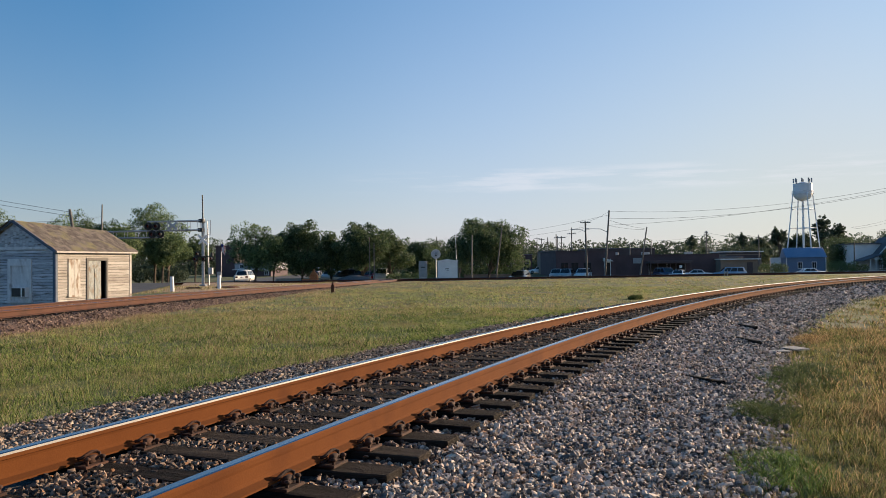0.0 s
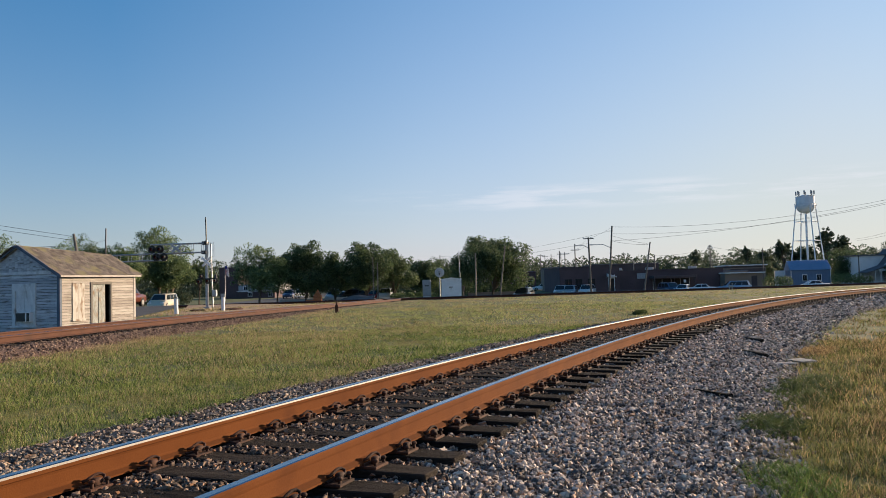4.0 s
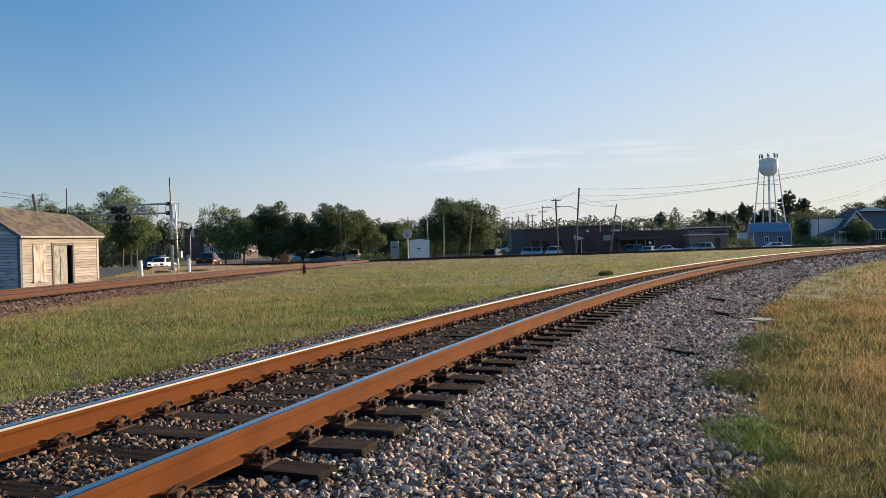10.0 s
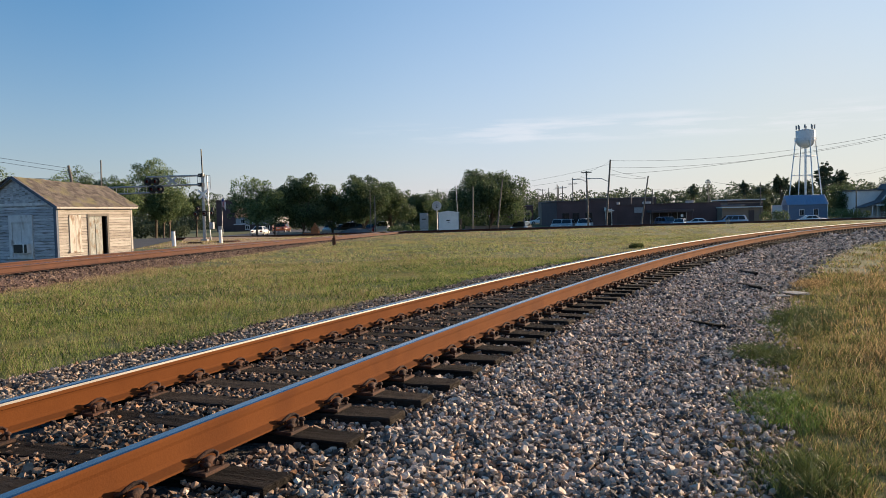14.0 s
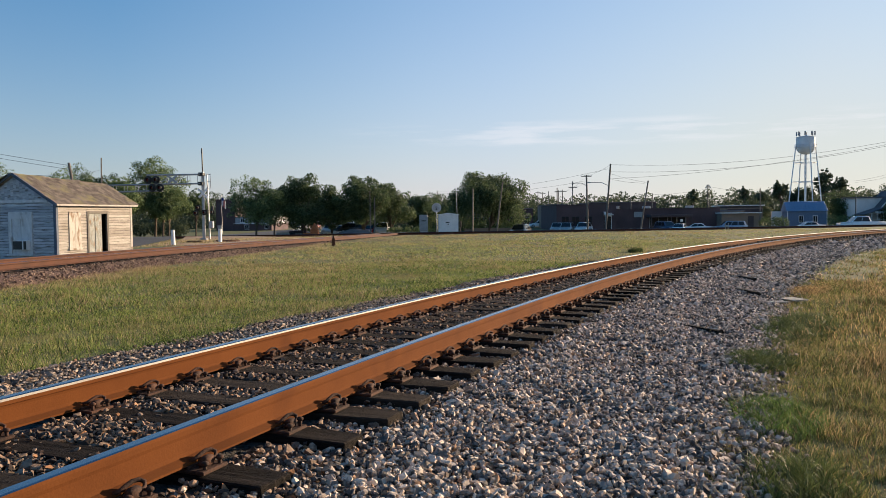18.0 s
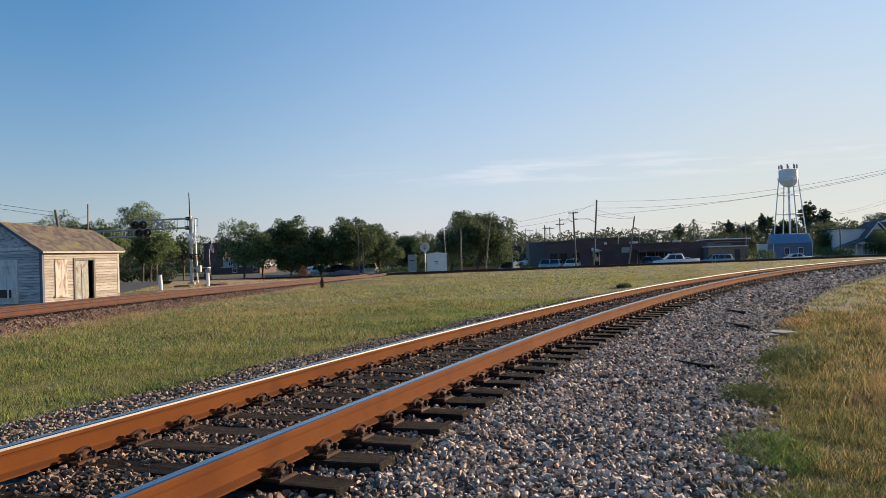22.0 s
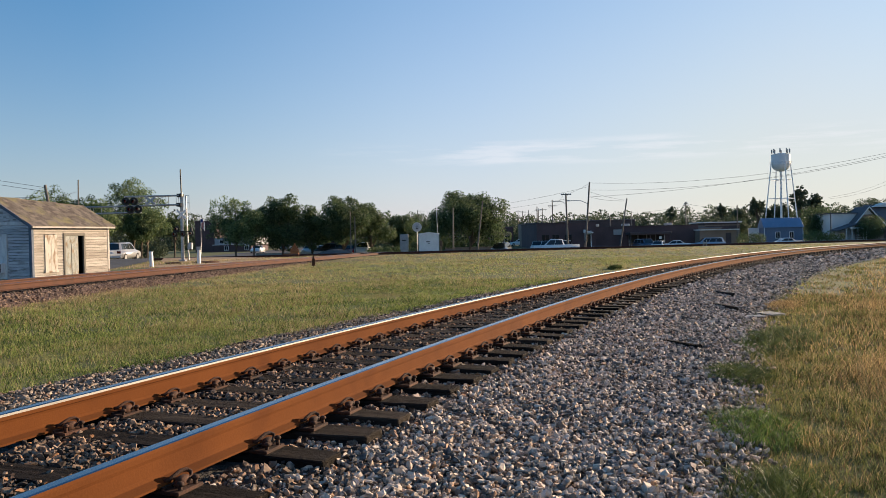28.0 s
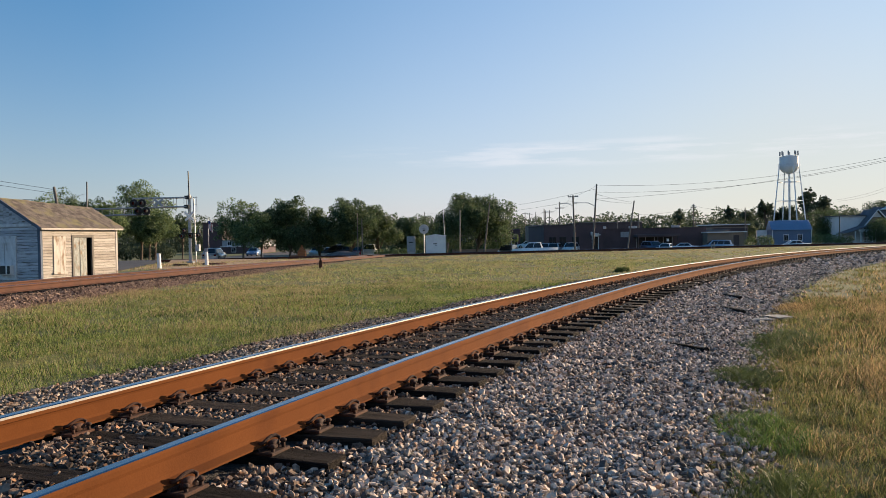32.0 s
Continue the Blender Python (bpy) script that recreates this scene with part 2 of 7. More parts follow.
M = {
    "soil": material("soil", (0.05, 0.062, 0.018), (0.13, 0.14, 0.040), 0.35, 0.95, fine=9, bump=0.6, stains=(0.105, 0.08, 0.037), stain_scale=0.13, stain_amount=0.47),
    # bed colour near-black: shade of the gaps between loose stones is painted in
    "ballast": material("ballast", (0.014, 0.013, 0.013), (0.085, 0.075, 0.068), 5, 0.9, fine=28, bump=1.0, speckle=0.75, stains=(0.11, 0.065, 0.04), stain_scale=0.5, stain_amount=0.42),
    "stone": material("stone", (0.078, 0.068, 0.062), (0.64, 0.525, 0.425), 8, 0.85, fine=60, bump=0.25, island=0.85, speckle=0.3, odd=(0.44, 0.26, 0.145), stains=(0.30, 0.19, 0.12), stain_scale=9, stain_amount=0.335),
    "bank_stone": material("bank_stone", (0.085, 0.054, 0.040), (0.28, 0.195, 0.145), 8, 0.9, fine=60, bump=0.25, island=0.8, speckle=0.3),
    # browner stones left of the rails, with the rails' shade darkening their colour
    "shaded_brown_stone": material("shaded_brown_stone", (0.050, 0.040, 0.034), (0.37, 0.295, 0.23), 8, 0.9, fine=60, bump=0.25, island=0.85, speckle=0.3, odd=(0.30, 0.175, 0.10)),
    "single_stone": material("single_stone", (0.078, 0.068, 0.062), (0.64, 0.525, 0.425), 8, 0.85, fine=60, bump=0.25, spread=0.8, speckle=0.3, odd=(0.44, 0.26, 0.145)),
    "rust_stone": material("rust_stone", (0.034, 0.024, 0.019), (0.27, 0.19, 0.135), 8, 0.9, fine=60, bump=0.25, island=0.8, speckle=0.3, odd=(0.36, 0.17, 0.07)),
    "rail": material("rail", (0.088, 0.028, 0.006), (0.132, 0.044, 0.0095), 2, 0.95, fine=90, bump=0.1, speckle=0.3, spec=0.15, stains=(0.072, 0.022, 0.006), stain_scale=1.2, stain_amount=0.42),
    "old_rail": material("old_rail", (0.042, 0.015, 0.007), (0.085, 0.028, 0.011), 2, 0.85, fine=60, bump=0.2, speckle=0.4),
    "red_ballast": material("red_ballast", (0.055, 0.031, 0.022), (0.18, 0.11, 0.078), 5, 0.9, fine=24, bump=1.0, speckle=0.75),
    "rail_top": material("rail_top", (0.20, 0.21, 0.23), (0.36, 0.37, 0.39), 3, 0.22, metal=1.0, fine=150, bump=0.03),
    "rail_edge": material("rail_edge", (0.12, 0.11, 0.10), (0.20, 0.185, 0.17), 3, 0.6, metal=0.4, fine=120, bump=0.05),
    "rust": material("rust", (0.018, 0.008, 0.005), (0.085, 0.034, 0.017), 12, 0.85, fine=90, bump=0.15, spread=0.3),
    "tie": material("tie", (0.006, 0.005, 0.0045), (0.046, 0.037, 0.030), 3, 0.92, fine=45, bump=0.7, spread=0.35, spec=0.12, speckle=0.35, stretch=(0.5, 7, 7), stains=(0.085, 0.066, 0.05), stain_scale=2.5, stain_amount=0.38),
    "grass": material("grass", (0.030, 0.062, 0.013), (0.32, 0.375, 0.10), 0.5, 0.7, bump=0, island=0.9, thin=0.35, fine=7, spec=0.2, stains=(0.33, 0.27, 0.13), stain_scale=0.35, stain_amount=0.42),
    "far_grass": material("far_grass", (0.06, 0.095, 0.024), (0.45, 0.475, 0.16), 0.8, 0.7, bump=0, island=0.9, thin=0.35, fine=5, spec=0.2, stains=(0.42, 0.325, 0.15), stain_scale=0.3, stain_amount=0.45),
    "dry_grass": material("dry_grass", (0.22, 0.16, 0.08), (0.56, 0.45, 0.25), 0.4, 0.75, bump=0, island=0.6, thin=0.35, fine=2, spec=0.2),
    "verge_dry": material("verge_dry", (0.13, 0.083, 0.039), (0.60, 0.43, 0.21), 0.9, 0.8, bump=0, island=1.0, thin=0.4, fine=3, spec=0.15),
    "verge_green": material("verge_green", (0.05, 0.064, 0.018), (0.28, 0.285, 0.09), 0.9, 0.7, bump=0, island=1.0, thin=0.35, fine=3, spec=0.2),
    "weed": material("weed", (0.03, 0.052, 0.014), (0.14, 0.17, 0.055), 2, 0.6, bump=0, island=0.6, thin=0.35, fine=8, spec=0.3),
    "leaf": material("leaf", (0.031, 0.056, 0.024), (0.128, 0.172, 0.076), 0.5, 0.6, bump=0, island=0.55, thin=0.42, fine=3, spec=0.3),
    "leaf_light": material("leaf_light", (0.065, 0.105, 0.045), (0.22, 0.28, 0.12), 0.5, 0.6, bump=0, island=0.6, thin=0.42, fine=3, spec=0.25),
    # distant foliage: aerial haze mixed into the leaf colour, greyer with lifted darks
    "leaf_haze": material("leaf_haze", (0.048, 0.068, 0.044), (0.115, 0.145, 0.085), 0.1, 0.7, bump=0, island=0.5, thin=0.32, fine=0.8, spec=0.2),
    "bark": material("bark", (0.05, 0.04, 0.03), (0.16, 0.13, 0.10), 4, 0.95, fine=25, bump=0.8, stretch=(1, 1, 0.3)),
    "pole_wood": material("pole_wood", (0.10, 0.09, 0.08), (0.21, 0.19, 0.165), 3, 0.9, fine=30, bump=0.5, spread=0.2, stretch=(1, 1, 0.1)),
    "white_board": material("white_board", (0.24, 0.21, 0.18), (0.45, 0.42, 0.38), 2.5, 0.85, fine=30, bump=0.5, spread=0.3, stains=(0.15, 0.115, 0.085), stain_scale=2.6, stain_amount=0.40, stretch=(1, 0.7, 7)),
    # white boards of the side off the sun, tinted with the shade's blue
    "shaded_gable_board": material("shaded_gable_board", (0.29, 0.32, 0.37), (0.56, 0.59, 0.63), 2.5, 0.85, fine=30, bump=0.4, spread=0.3, stains=(0.12, 0.11, 0.10), stain_scale=2.2, stain_amount=0.47, stretch=(1, 0.8, 9)),
    "concrete": material("concrete", (0.26, 0.24, 0.21), (0.42, 0.40, 0.36), 6, 0.9, fine=50, bump=0.5),
    "trim_paint": material("trim_paint", (0.30, 0.275, 0.25), (0.52, 0.49, 0.45), 4, 0.8, fine=40, bump=0.3, stains=(0.2, 0.15, 0.11), stain_scale=4, stain_amount=0.44),
    "blue_trim": material("blue_trim", (0.06, 0.08, 0.12), (0.14, 0.17, 0.23), 5, 0.8, fine=40, bump=0.3),
    "shingle": material("shingle", (0.062, 0.050, 0.043), (0.185, 0.155, 0.13), 3, 0.95, fine=35, bump=0.8, spread=0.35, stains=(0.20, 0.178, 0.085), stain_scale=1.6, stain_amount=0.47, wide=True),
    "door_paint": material("door_paint", (0.13, 0.14, 0.13), (0.42, 0.43, 0.40), 9, 0.8, fine=40, bump=0.4, stains=(0.22, 0.155, 0.10), stain_scale=7, stain_amount=0.47, stretch=(1, 1, 0.5)),
    "peeling": material("peeling", (0.34, 0.315, 0.28), (0.56, 0.53, 0.48), 6, 0.85, fine=40, bump=0.4, stains=(0.22, 0.155, 0.105), stain_scale=8, stain_amount=0.50, stretch=(1, 1, 0.35)),
    # white trim of the gable, the same bluish shade in its colour
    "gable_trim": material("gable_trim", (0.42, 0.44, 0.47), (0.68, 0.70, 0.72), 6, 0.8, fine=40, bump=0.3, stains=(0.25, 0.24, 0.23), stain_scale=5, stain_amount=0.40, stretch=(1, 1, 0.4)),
    "dark": material("dark", (0.008, 0.008, 0.008), (0.02, 0.02, 0.02), 4, 0.6, bump=0.05),
    "black_metal": material("black_metal", (0.012, 0.012, 0.013), (0.03, 0.03, 0.03), 6, 0.5, bump=0.05, fine=50),
    "galvanised": material("galvanised", (0.28, 0.29, 0.30), (0.46, 0.47, 0.48), 6, 0.5, metal=0.6, bump=0.05, fine=60, spread=0.1),
    "white_paint": material("white_paint", (0.62, 0.62, 0.62), (0.82, 0.82, 0.82), 2, 0.5, bump=0.08, fine=20, stains=(0.42, 0.36, 0.30), stain_scale=0.8, stain_amount=0.36),
    "tower_paint": material("tower_paint", (0.60, 0.63, 0.68), (0.80, 0.82, 0.85), 0.6, 0.5, bump=0.02, fine=6),
    "grey_box": material("grey_box", (0.22, 0.23, 0.24), (0.34, 0.35, 0.36), 3, 0.6, bump=0.05, fine=30),
    "brick": material("brick", (0.060, 0.043, 0.047), (0.112, 0.076, 0.079), 0.5, 0.9, bump=0.3, fine=12, spread=0.2),
    "tan_wall": material("tan_wall", (0.18, 0.14, 0.112), (0.27, 0.21, 0.165), 0.6, 0.9, bump=0.2, fine=14),
    "dark_wall": material("dark_wall", (0.05, 0.04, 0.045), (0.11, 0.085, 0.085), 0.6, 0.9, bump=0.2, fine=14),
    "blue_wall": material("blue_wall", (0.09, 0.135, 0.22), (0.14, 0.20, 0.30), 0.7, 0.7, bump=0.15, fine=10),
    "blue_roof": material("blue_roof", (0.13, 0.19, 0.30), (0.19, 0.26, 0.38), 0.7, 0.5, bump=0.1, fine=8),
    "house_wall": material("house_wall", (0.55, 0.55, 0.54), (0.75, 0.75, 0.74), 0.6, 0.8, bump=0.15, fine=10),
    "roof_grey": material("roof_grey", (0.075, 0.075, 0.085), (0.15, 0.15, 0.165), 0.8, 0.9, bump=0.3, fine=12),
    "asphalt": material("asphalt", (0.035, 0.037, 0.042), (0.075, 0.077, 0.082), 0.6, 0.9, bump=0.3, fine=30),
    "red_clay": material("red_clay", (0.24, 0.155, 0.085), (0.42, 0.29, 0.18), 0.7, 0.95, bump=0.6, fine=14),
    "orange_rock": material("orange_rock", (0.30, 0.10, 0.035), (0.50, 0.19, 0.08), 1.2, 0.9, bump=0.6, fine=8),
    "rubber": material("rubber", (0.012, 0.012, 0.012), (0.03, 0.03, 0.03), 8, 0.8, bump=0.1),
    "hub": material("hub", (0.35, 0.35, 0.36), (0.55, 0.55, 0.56), 8, 0.35, metal=0.8, bump=0.02),
    "thatch": material("thatch", (0.065, 0.046, 0.025), (0.33, 0.235, 0.12), 1.4, 0.9, bump=0, island=0.9, thin=0.2, fine=5, spec=0.1),
    "bright_weed": material("bright_weed", (0.042, 0.078, 0.018), (0.17, 0.25, 0.06), 2, 0.6, bump=0, island=0.8, thin=0.35, fine=8, spec=0.3),
    "gravel": material("gravel", (0.075, 0.068, 0.066), (0.17, 0.155, 0.15), 1.2, 0.95, bump=0.8, fine=16),
    "window": glass("window", (0.02, 0.025, 0.03)),
    "lamp_red": glass("lamp_red", (0.10, 0.008, 0.006), 0.15),
    "lamp_white": glass("lamp_white", (0.75, 0.75, 0.72), 0.1),
    "flag_red": material("flag_red", (0.35, 0.02, 0.02), (0.45, 0.04, 0.04), 4, 0.8),
    "flag_white": material("flag_white", (0.7, 0.7, 0.7), (0.8, 0.8, 0.8), 4, 0.8),
    "flag_blue": material("flag_blue", (0.02, 0.03, 0.15), (0.03, 0.05, 0.2), 4, 0.8),
}


def car_paint(name, c, metal=0.0):
    return material(name, tuple(v * 0.9 for v in c), tuple(min(1, v * 1.05) for v in c), 1.5, 0.3, metal=metal, bump=0, fine=20, coat=0.6)


# ---- building helpers ----
def link(name, me, mat, parent=None, label=""):
    """One mesh object, under a thing or on its own."""
    if mat is not None and not me.materials:
        me.materials.append(M[mat] if isinstance(mat, str) else mat)
    ob = new(name, me)
    if parent is not None:
        ob.parent = parent
    if label:
        ob["label"] = label
    return ob


def to_mesh(name, bm, smooth=False):
    me = bpy.data.meshes.new(name)
    bmesh.ops.recalc_face_normals(bm, faces=bm.faces)
    bm.to_mesh(me)
    bm.free()
    if smooth:
        me.shade_smooth()
    return me


def part(name, bm, mat, parent=None, label="", smooth=False):
    return link(name, to_mesh(name, bm, smooth), mat, parent, label)


def empty(name, m=None):
    ob = new(name)
    if m is not None:
        ob.matrix_world = m
    return ob


def box(bm, x0, x1, y0, y1, z0, z1, bevel=0.0, m=None):
    made = bmesh.ops.create_cube(bm, size=1, matrix=Matrix.Translation(((x0 + x1) / 2, (y0 + y1) / 2, (z0 + z1) / 2))
                                 @ Matrix.Diagonal((x1 - x0, y1 - y0, z1 - z0, 1)))["verts"]
    if bevel:
        edges = list({e for v in made for e in v.link_edges})
        made = list({v for f in bmesh.ops.bevel(bm, geom=edges, offset=bevel, segments=1, affect="EDGES")["faces"] for v in f.verts} | {v for v in made if v.is_valid})
    if m is not None:
        bmesh.ops.transform(bm, matrix=m, verts=made)
    return bm


def boxes(*rows, bevel=0.0):
    bm = bmesh.new()
    for r in rows:
        box(bm, *r, bevel=bevel)
    return bm


def rod(bm, a, b, r0, r1=None, sides=8):
    """A tapered round bar from a to b."""
    a, b = Vector(a), Vector(b)
    r1 = r0 if r1 is None else r1
    way = b - a
    bmesh.ops.create_cone(bm, cap_ends=True, segments=sides, radius1=r0, radius2=max(r1, 1e-4), depth=way.length,
                          matrix=Matrix.Translation((a + b) / 2) @ way.to_track_quat("Z", "Y").to_matrix().to_4x4())
    return bm


def rods(*rows, sides=8):
    bm = bmesh.new()
    for r in rows:
        rod(bm, *r, sides=sides)
    return bm


def tube(points, radius, sides=6):
    """A bent round bar through the points."""
    bm = bmesh.new()
    pts = [Vector(p) for p in points]
    rings = []
    for i, p in enumerate(pts):
        way = (pts[min(i + 1, len(pts) - 1)] - pts[max(i - 1, 0)]).normalized()
        q = way.to_track_quat("Z", "Y").to_matrix()
        r = radius[i] if isinstance(radius, (list, tuple)) else radius
        rings.append([bm.verts.new(p + q @ Vector((r * math.cos(a), r * math.sin(a), 0))) for a in (2 * math.pi * k / sides for k in range(sides))])
    for one, two in zip(rings, rings[1:]):
        for k in range(sides):
            bm.faces.new((one[k], one[(k + 1) % sides], two[(k + 1) % sides], two[k]))
    bm.faces.new(rings[0])
    bm.faces.new(rings[-1])
    return bm


def prism(bm, outline, y0, y1, m=None):
    """An outline in x and z, drawn out along y."""
    a = [bm.verts.new((x, y0, z)) for x, z in outline]
    b = [bm.verts.new((x, y1, z)) for x, z in outline]
    k = len(outline)
    bm.faces.new(a)
    bm.faces.new(b)
    for i in range(k):
        bm.faces.new((a[i], a[(i + 1) % k], b[(i + 1) % k], b[i]))
    if m is not None:
        bmesh.ops.transform(bm, matrix=m, verts=a + b)
    return bm


def mesh_from(name, verts, faces, smooth=False):
    """A mesh from arrays: verts (n, 3) and faces (m, 3 or 4)."""
    me = bpy.data.meshes.new(name)
    verts, faces = np.asarray(verts, np.float32), np.asarray(faces, np.int32)
    k = faces.shape[1]
    me.vertices.add(len(verts))
    me.vertices.foreach_set("co", verts.ravel())
    me.loops.add(faces.size)
    me.loops.foreach_set("vertex_index", faces.ravel())
    me.polygons.add(len(faces))
    me.polygons.foreach_set("loop_start", np.arange(0, faces.size, k, dtype=np.int32))
    me.polygons.foreach_set("use_smooth", np.full(len(faces), smooth))
    me.update(calc_edges=True)
    return me


# ---- plan: tracks and terrain ----
HEADING, BEND, EASE, ASIDE = radians(20.07), 1 / 133.5, 2.36e-5, 2.642   # the near track's curve, by its near rail
GAUGE = 1.51                                                          # between rail centres
_u = (np.arange(80) + 0.5) / 80


def near_line(s, off):
    """Places along the near track, s metres on, off metres to the right of the middle; and the heading there."""
    s = np.atleast_1d(np.asarray(s, float))
    off = off - GAUGE / 2 + 0 * s
    ss = s[:, None] * _u
    turn = HEADING + BEND * ss + EASE * ss**2
    end = HEADING + BEND * s + EASE * s**2
    x = -ASIDE * math.cos(HEADING) + np.sin(turn).mean(1) * s + off * np.cos(end)
    y = ASIDE * math.sin(HEADING) + np.cos(turn).mean(1) * s - off * np.sin(end)
    return x, y, end, np.interp(off, (-1.5, 0), (-0.018, 0.0))


def spline_line(points):
    """The same for a track through a few places (x, y, z of the rail tops)."""
    p = np.array(points, float)
    d = np.r_[0, np.cumsum(np.hypot(*np.diff(p[:, :2], axis=0).T))]
    fit = [np.polyfit(d, p[:, k], 4) for k in range(3)]

    def line(s, off):
        s = np.atleast_1d(np.asarray(s, float))
        x, y, z = (np.polyval(c, s) for c in fit)
        dx, dy = (np.polyval(np.polyder(c), s) for c in fit[:2])
        turn = np.arctan2(dx, dy)
        return x + off * np.cos(turn), y - off * np.sin(turn), turn, z
    line.length = d[-1]
    return line


shed_line = spline_line([(-12.4, 6, 0.0), (-11.8, 20, 0.0), (-11.2, 28.6, -0.05), (-10.5, 36, -0.12), (-9.6, 43, -0.18), (-8.3, 53, -0.28), (-6.5, 66, -0.38), (-4.9, 75, -0.4)])


def back_line(s, off):
    """The straight track behind the field, from x = -70 on."""
    s = np.atleast_1d(np.asarray(s, float))
    turn = math.atan2(1, 0.27)
    return (-70 + s * math.sin(turn) + off * math.cos(turn), 54.3 + s * math.cos(turn) - off * math.sin(turn), turn + 0 * s, -0.4 + 0 * s)


def terrain(x, y):
    """The height of the ground."""
    x, y = np.asarray(x, float), np.asarray(y, float)
    d = (y - 73.2 - 0.27 * x) * 0.965
    z = np.interp(d, (-75, -50, -20, -8, 4, 10, 20, 28, 45, 400), (-0.52, -0.46, -0.5, -0.56, -0.64, -0.85, -1.25, -1.5, -1.55, -1.55))
    z = z - 0.42 * np.clip((x + 4) / 14, 0, 1) * np.clip((d - 4) / 10, 0, 1) * np.clip((130 - y) / 3, 0, 1)
    left = np.clip((-12.6 - x) / 1.6, 0, 1) * np.clip((44 - y) / 10, 0, 1)
    z = z - 0.22 * left
    return z + 0.025 * np.sin(x * 0.9 + 1.3 * np.sin(y * 0.31)) * np.cos(y * 0.7) * np.clip(1 - np.abs(d) / 80, 0.2, 1)


def sheet(name, line, s_values, section, mat, noise_z=0.0, kind="structure", label="", category=""):
    """A strip swept along a track: section rows are (offset, height over the rail tops)."""
    s_values = np.asarray(s_values, float)
    cols = []
    for off, dz in section:
        x, y, _, z = line(s_values, off)
        cols.append(np.stack([x, y, z + dz], -1))
    v = np.stack(cols, 1)
    if noise_z:
        v[..., 2] += np.random.default_rng(5).normal(0, noise_z, v.shape[:2])
    n, k = v.shape[:2]
    i = (np.arange(n - 1)[:, None] * k + np.arange(k - 1)).ravel()
    me = mesh_from(name, v.reshape(-1, 3), np.stack([i, i + 1, i + k + 1, i + k], -1), True)
    ob = link(name, me, mat)
    return tagged(ob, label, category, kind=kind)


def spaced(reach, n):
    """Steps that grow towards the distance."""
    a = np.sinh(np.linspace(0, 5.5, n)) / math.sinh(5.5) * reach
    return a


def build_ground():
    xs = np.unique(np.r_[-spaced(2600, 110), spaced(2600, 110), np.arange(-30, 30, 0.7)])
    ys = np.unique(np.r_[-spaced(600, 30), spaced(2600, 120), np.arange(0, 95, 0.8)])
    gx, gy = np.meshgrid(xs, ys)
    gz = terrain(gx, gy)
    n, k = gx.shape
    i = (np.arange(n - 1)[:, None] * k + np.arange(k - 1)).ravel()
    me = mesh_from("ground", np.stack([gx, gy, gz], -1).reshape(-1, 3), np.stack([i, i + 1, i + k + 1, i + k], -1), True)
    return tagged(link("ground", me, "soil"), "grassy ground with worn dry patches", "ground", kind="structure")


build_ground()
NEAR_S = np.r_[np.arange(-10, 40, 0.25), np.arange(40, 160, 1.0)]
# dark sheet under the loose stones, its colour giving the shade between them
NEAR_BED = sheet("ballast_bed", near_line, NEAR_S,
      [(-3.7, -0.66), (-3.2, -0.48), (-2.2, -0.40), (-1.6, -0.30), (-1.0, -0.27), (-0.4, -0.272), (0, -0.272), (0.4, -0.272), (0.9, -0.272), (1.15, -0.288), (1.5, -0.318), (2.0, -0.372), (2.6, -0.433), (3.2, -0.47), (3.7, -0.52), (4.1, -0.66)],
      "ballast", 0.012, label="crushed stone bed under the near track, near-black for shaded gaps", category="ballast")
sheet("ballast_bed", shed_line, np.arange(-12, shed_line.length, 0.8),
      [(-2.8, -0.85), (-2.0, -0.42), (-1.4, -0.24), (0, -0.2), (1.4, -0.24), (2.0, -0.4), (2.7, -0.72)], "red_ballast", 0.02, label="rust-stained crushed stone bed beside the shed", category="ballast")
sheet("ballast_bed", back_line, np.arange(0, 260, 1.5),
      [(-3.2, -1.1), (-2.0, -0.42), (-1.4, -0.22), (0, -0.2), (1.4, -0.22), (2.0, -0.32), (3.2, -0.42)], "ballast", 0.02, label="dark crushed stone bed of the far track", category="ballast")


# ---- tracks ----
RAIL = [(-0.076, -0.186), (0.076, -0.186), (0.076, -0.174), (0.02, -0.157), (0.010, -0.14), (0.009, -0.07), (0.014, -0.052), (0.036, -0.044), (0.0375, -0.02), (0.034, -0.006), (0.026, -0.001),
        (-0.026, -0.001), (-0.034, -0.006), (-0.0375, -0.02), (-0.036, -0.044), (-0.014, -0.052), (-0.009, -0.07), (-0.010, -0.14), (-0.02, -0.157), (-0.076, -0.174)]


def rail_mesh(line, off, s_values, worn=(9, 10, 11), side="rail"):
    cols = []
    for dx, dz in RAIL:
        x, y, _, z = line(s_values, off)
        x2, y2, _, _ = line(s_values, off + dx)
        cols.append(np.stack([x2, y2, z + dz], -1))
    v = np.stack(cols, 1)
    n, k = v.shape[:2]
    i, j = np.meshgrid(np.arange(n - 1), np.arange(k), indexing="ij")
    a, b = (i * k + j).ravel(), (i * k + (j + 1) % k).ravel()
    me = mesh_from("rail", v.reshape(-1, 3), np.stack([a, a + k, b + k, b], -1))
    me.materials.append(M[side])
    me.materials.append(M["rail_top"])
    me.materials.append(M["rail_edge"])
    me.polygons.foreach_set("material_index", np.where(np.isin(j.ravel(), (8, 12)), 2, 1) * np.isin(j.ravel(), worn).astype(np.int32))
    return me


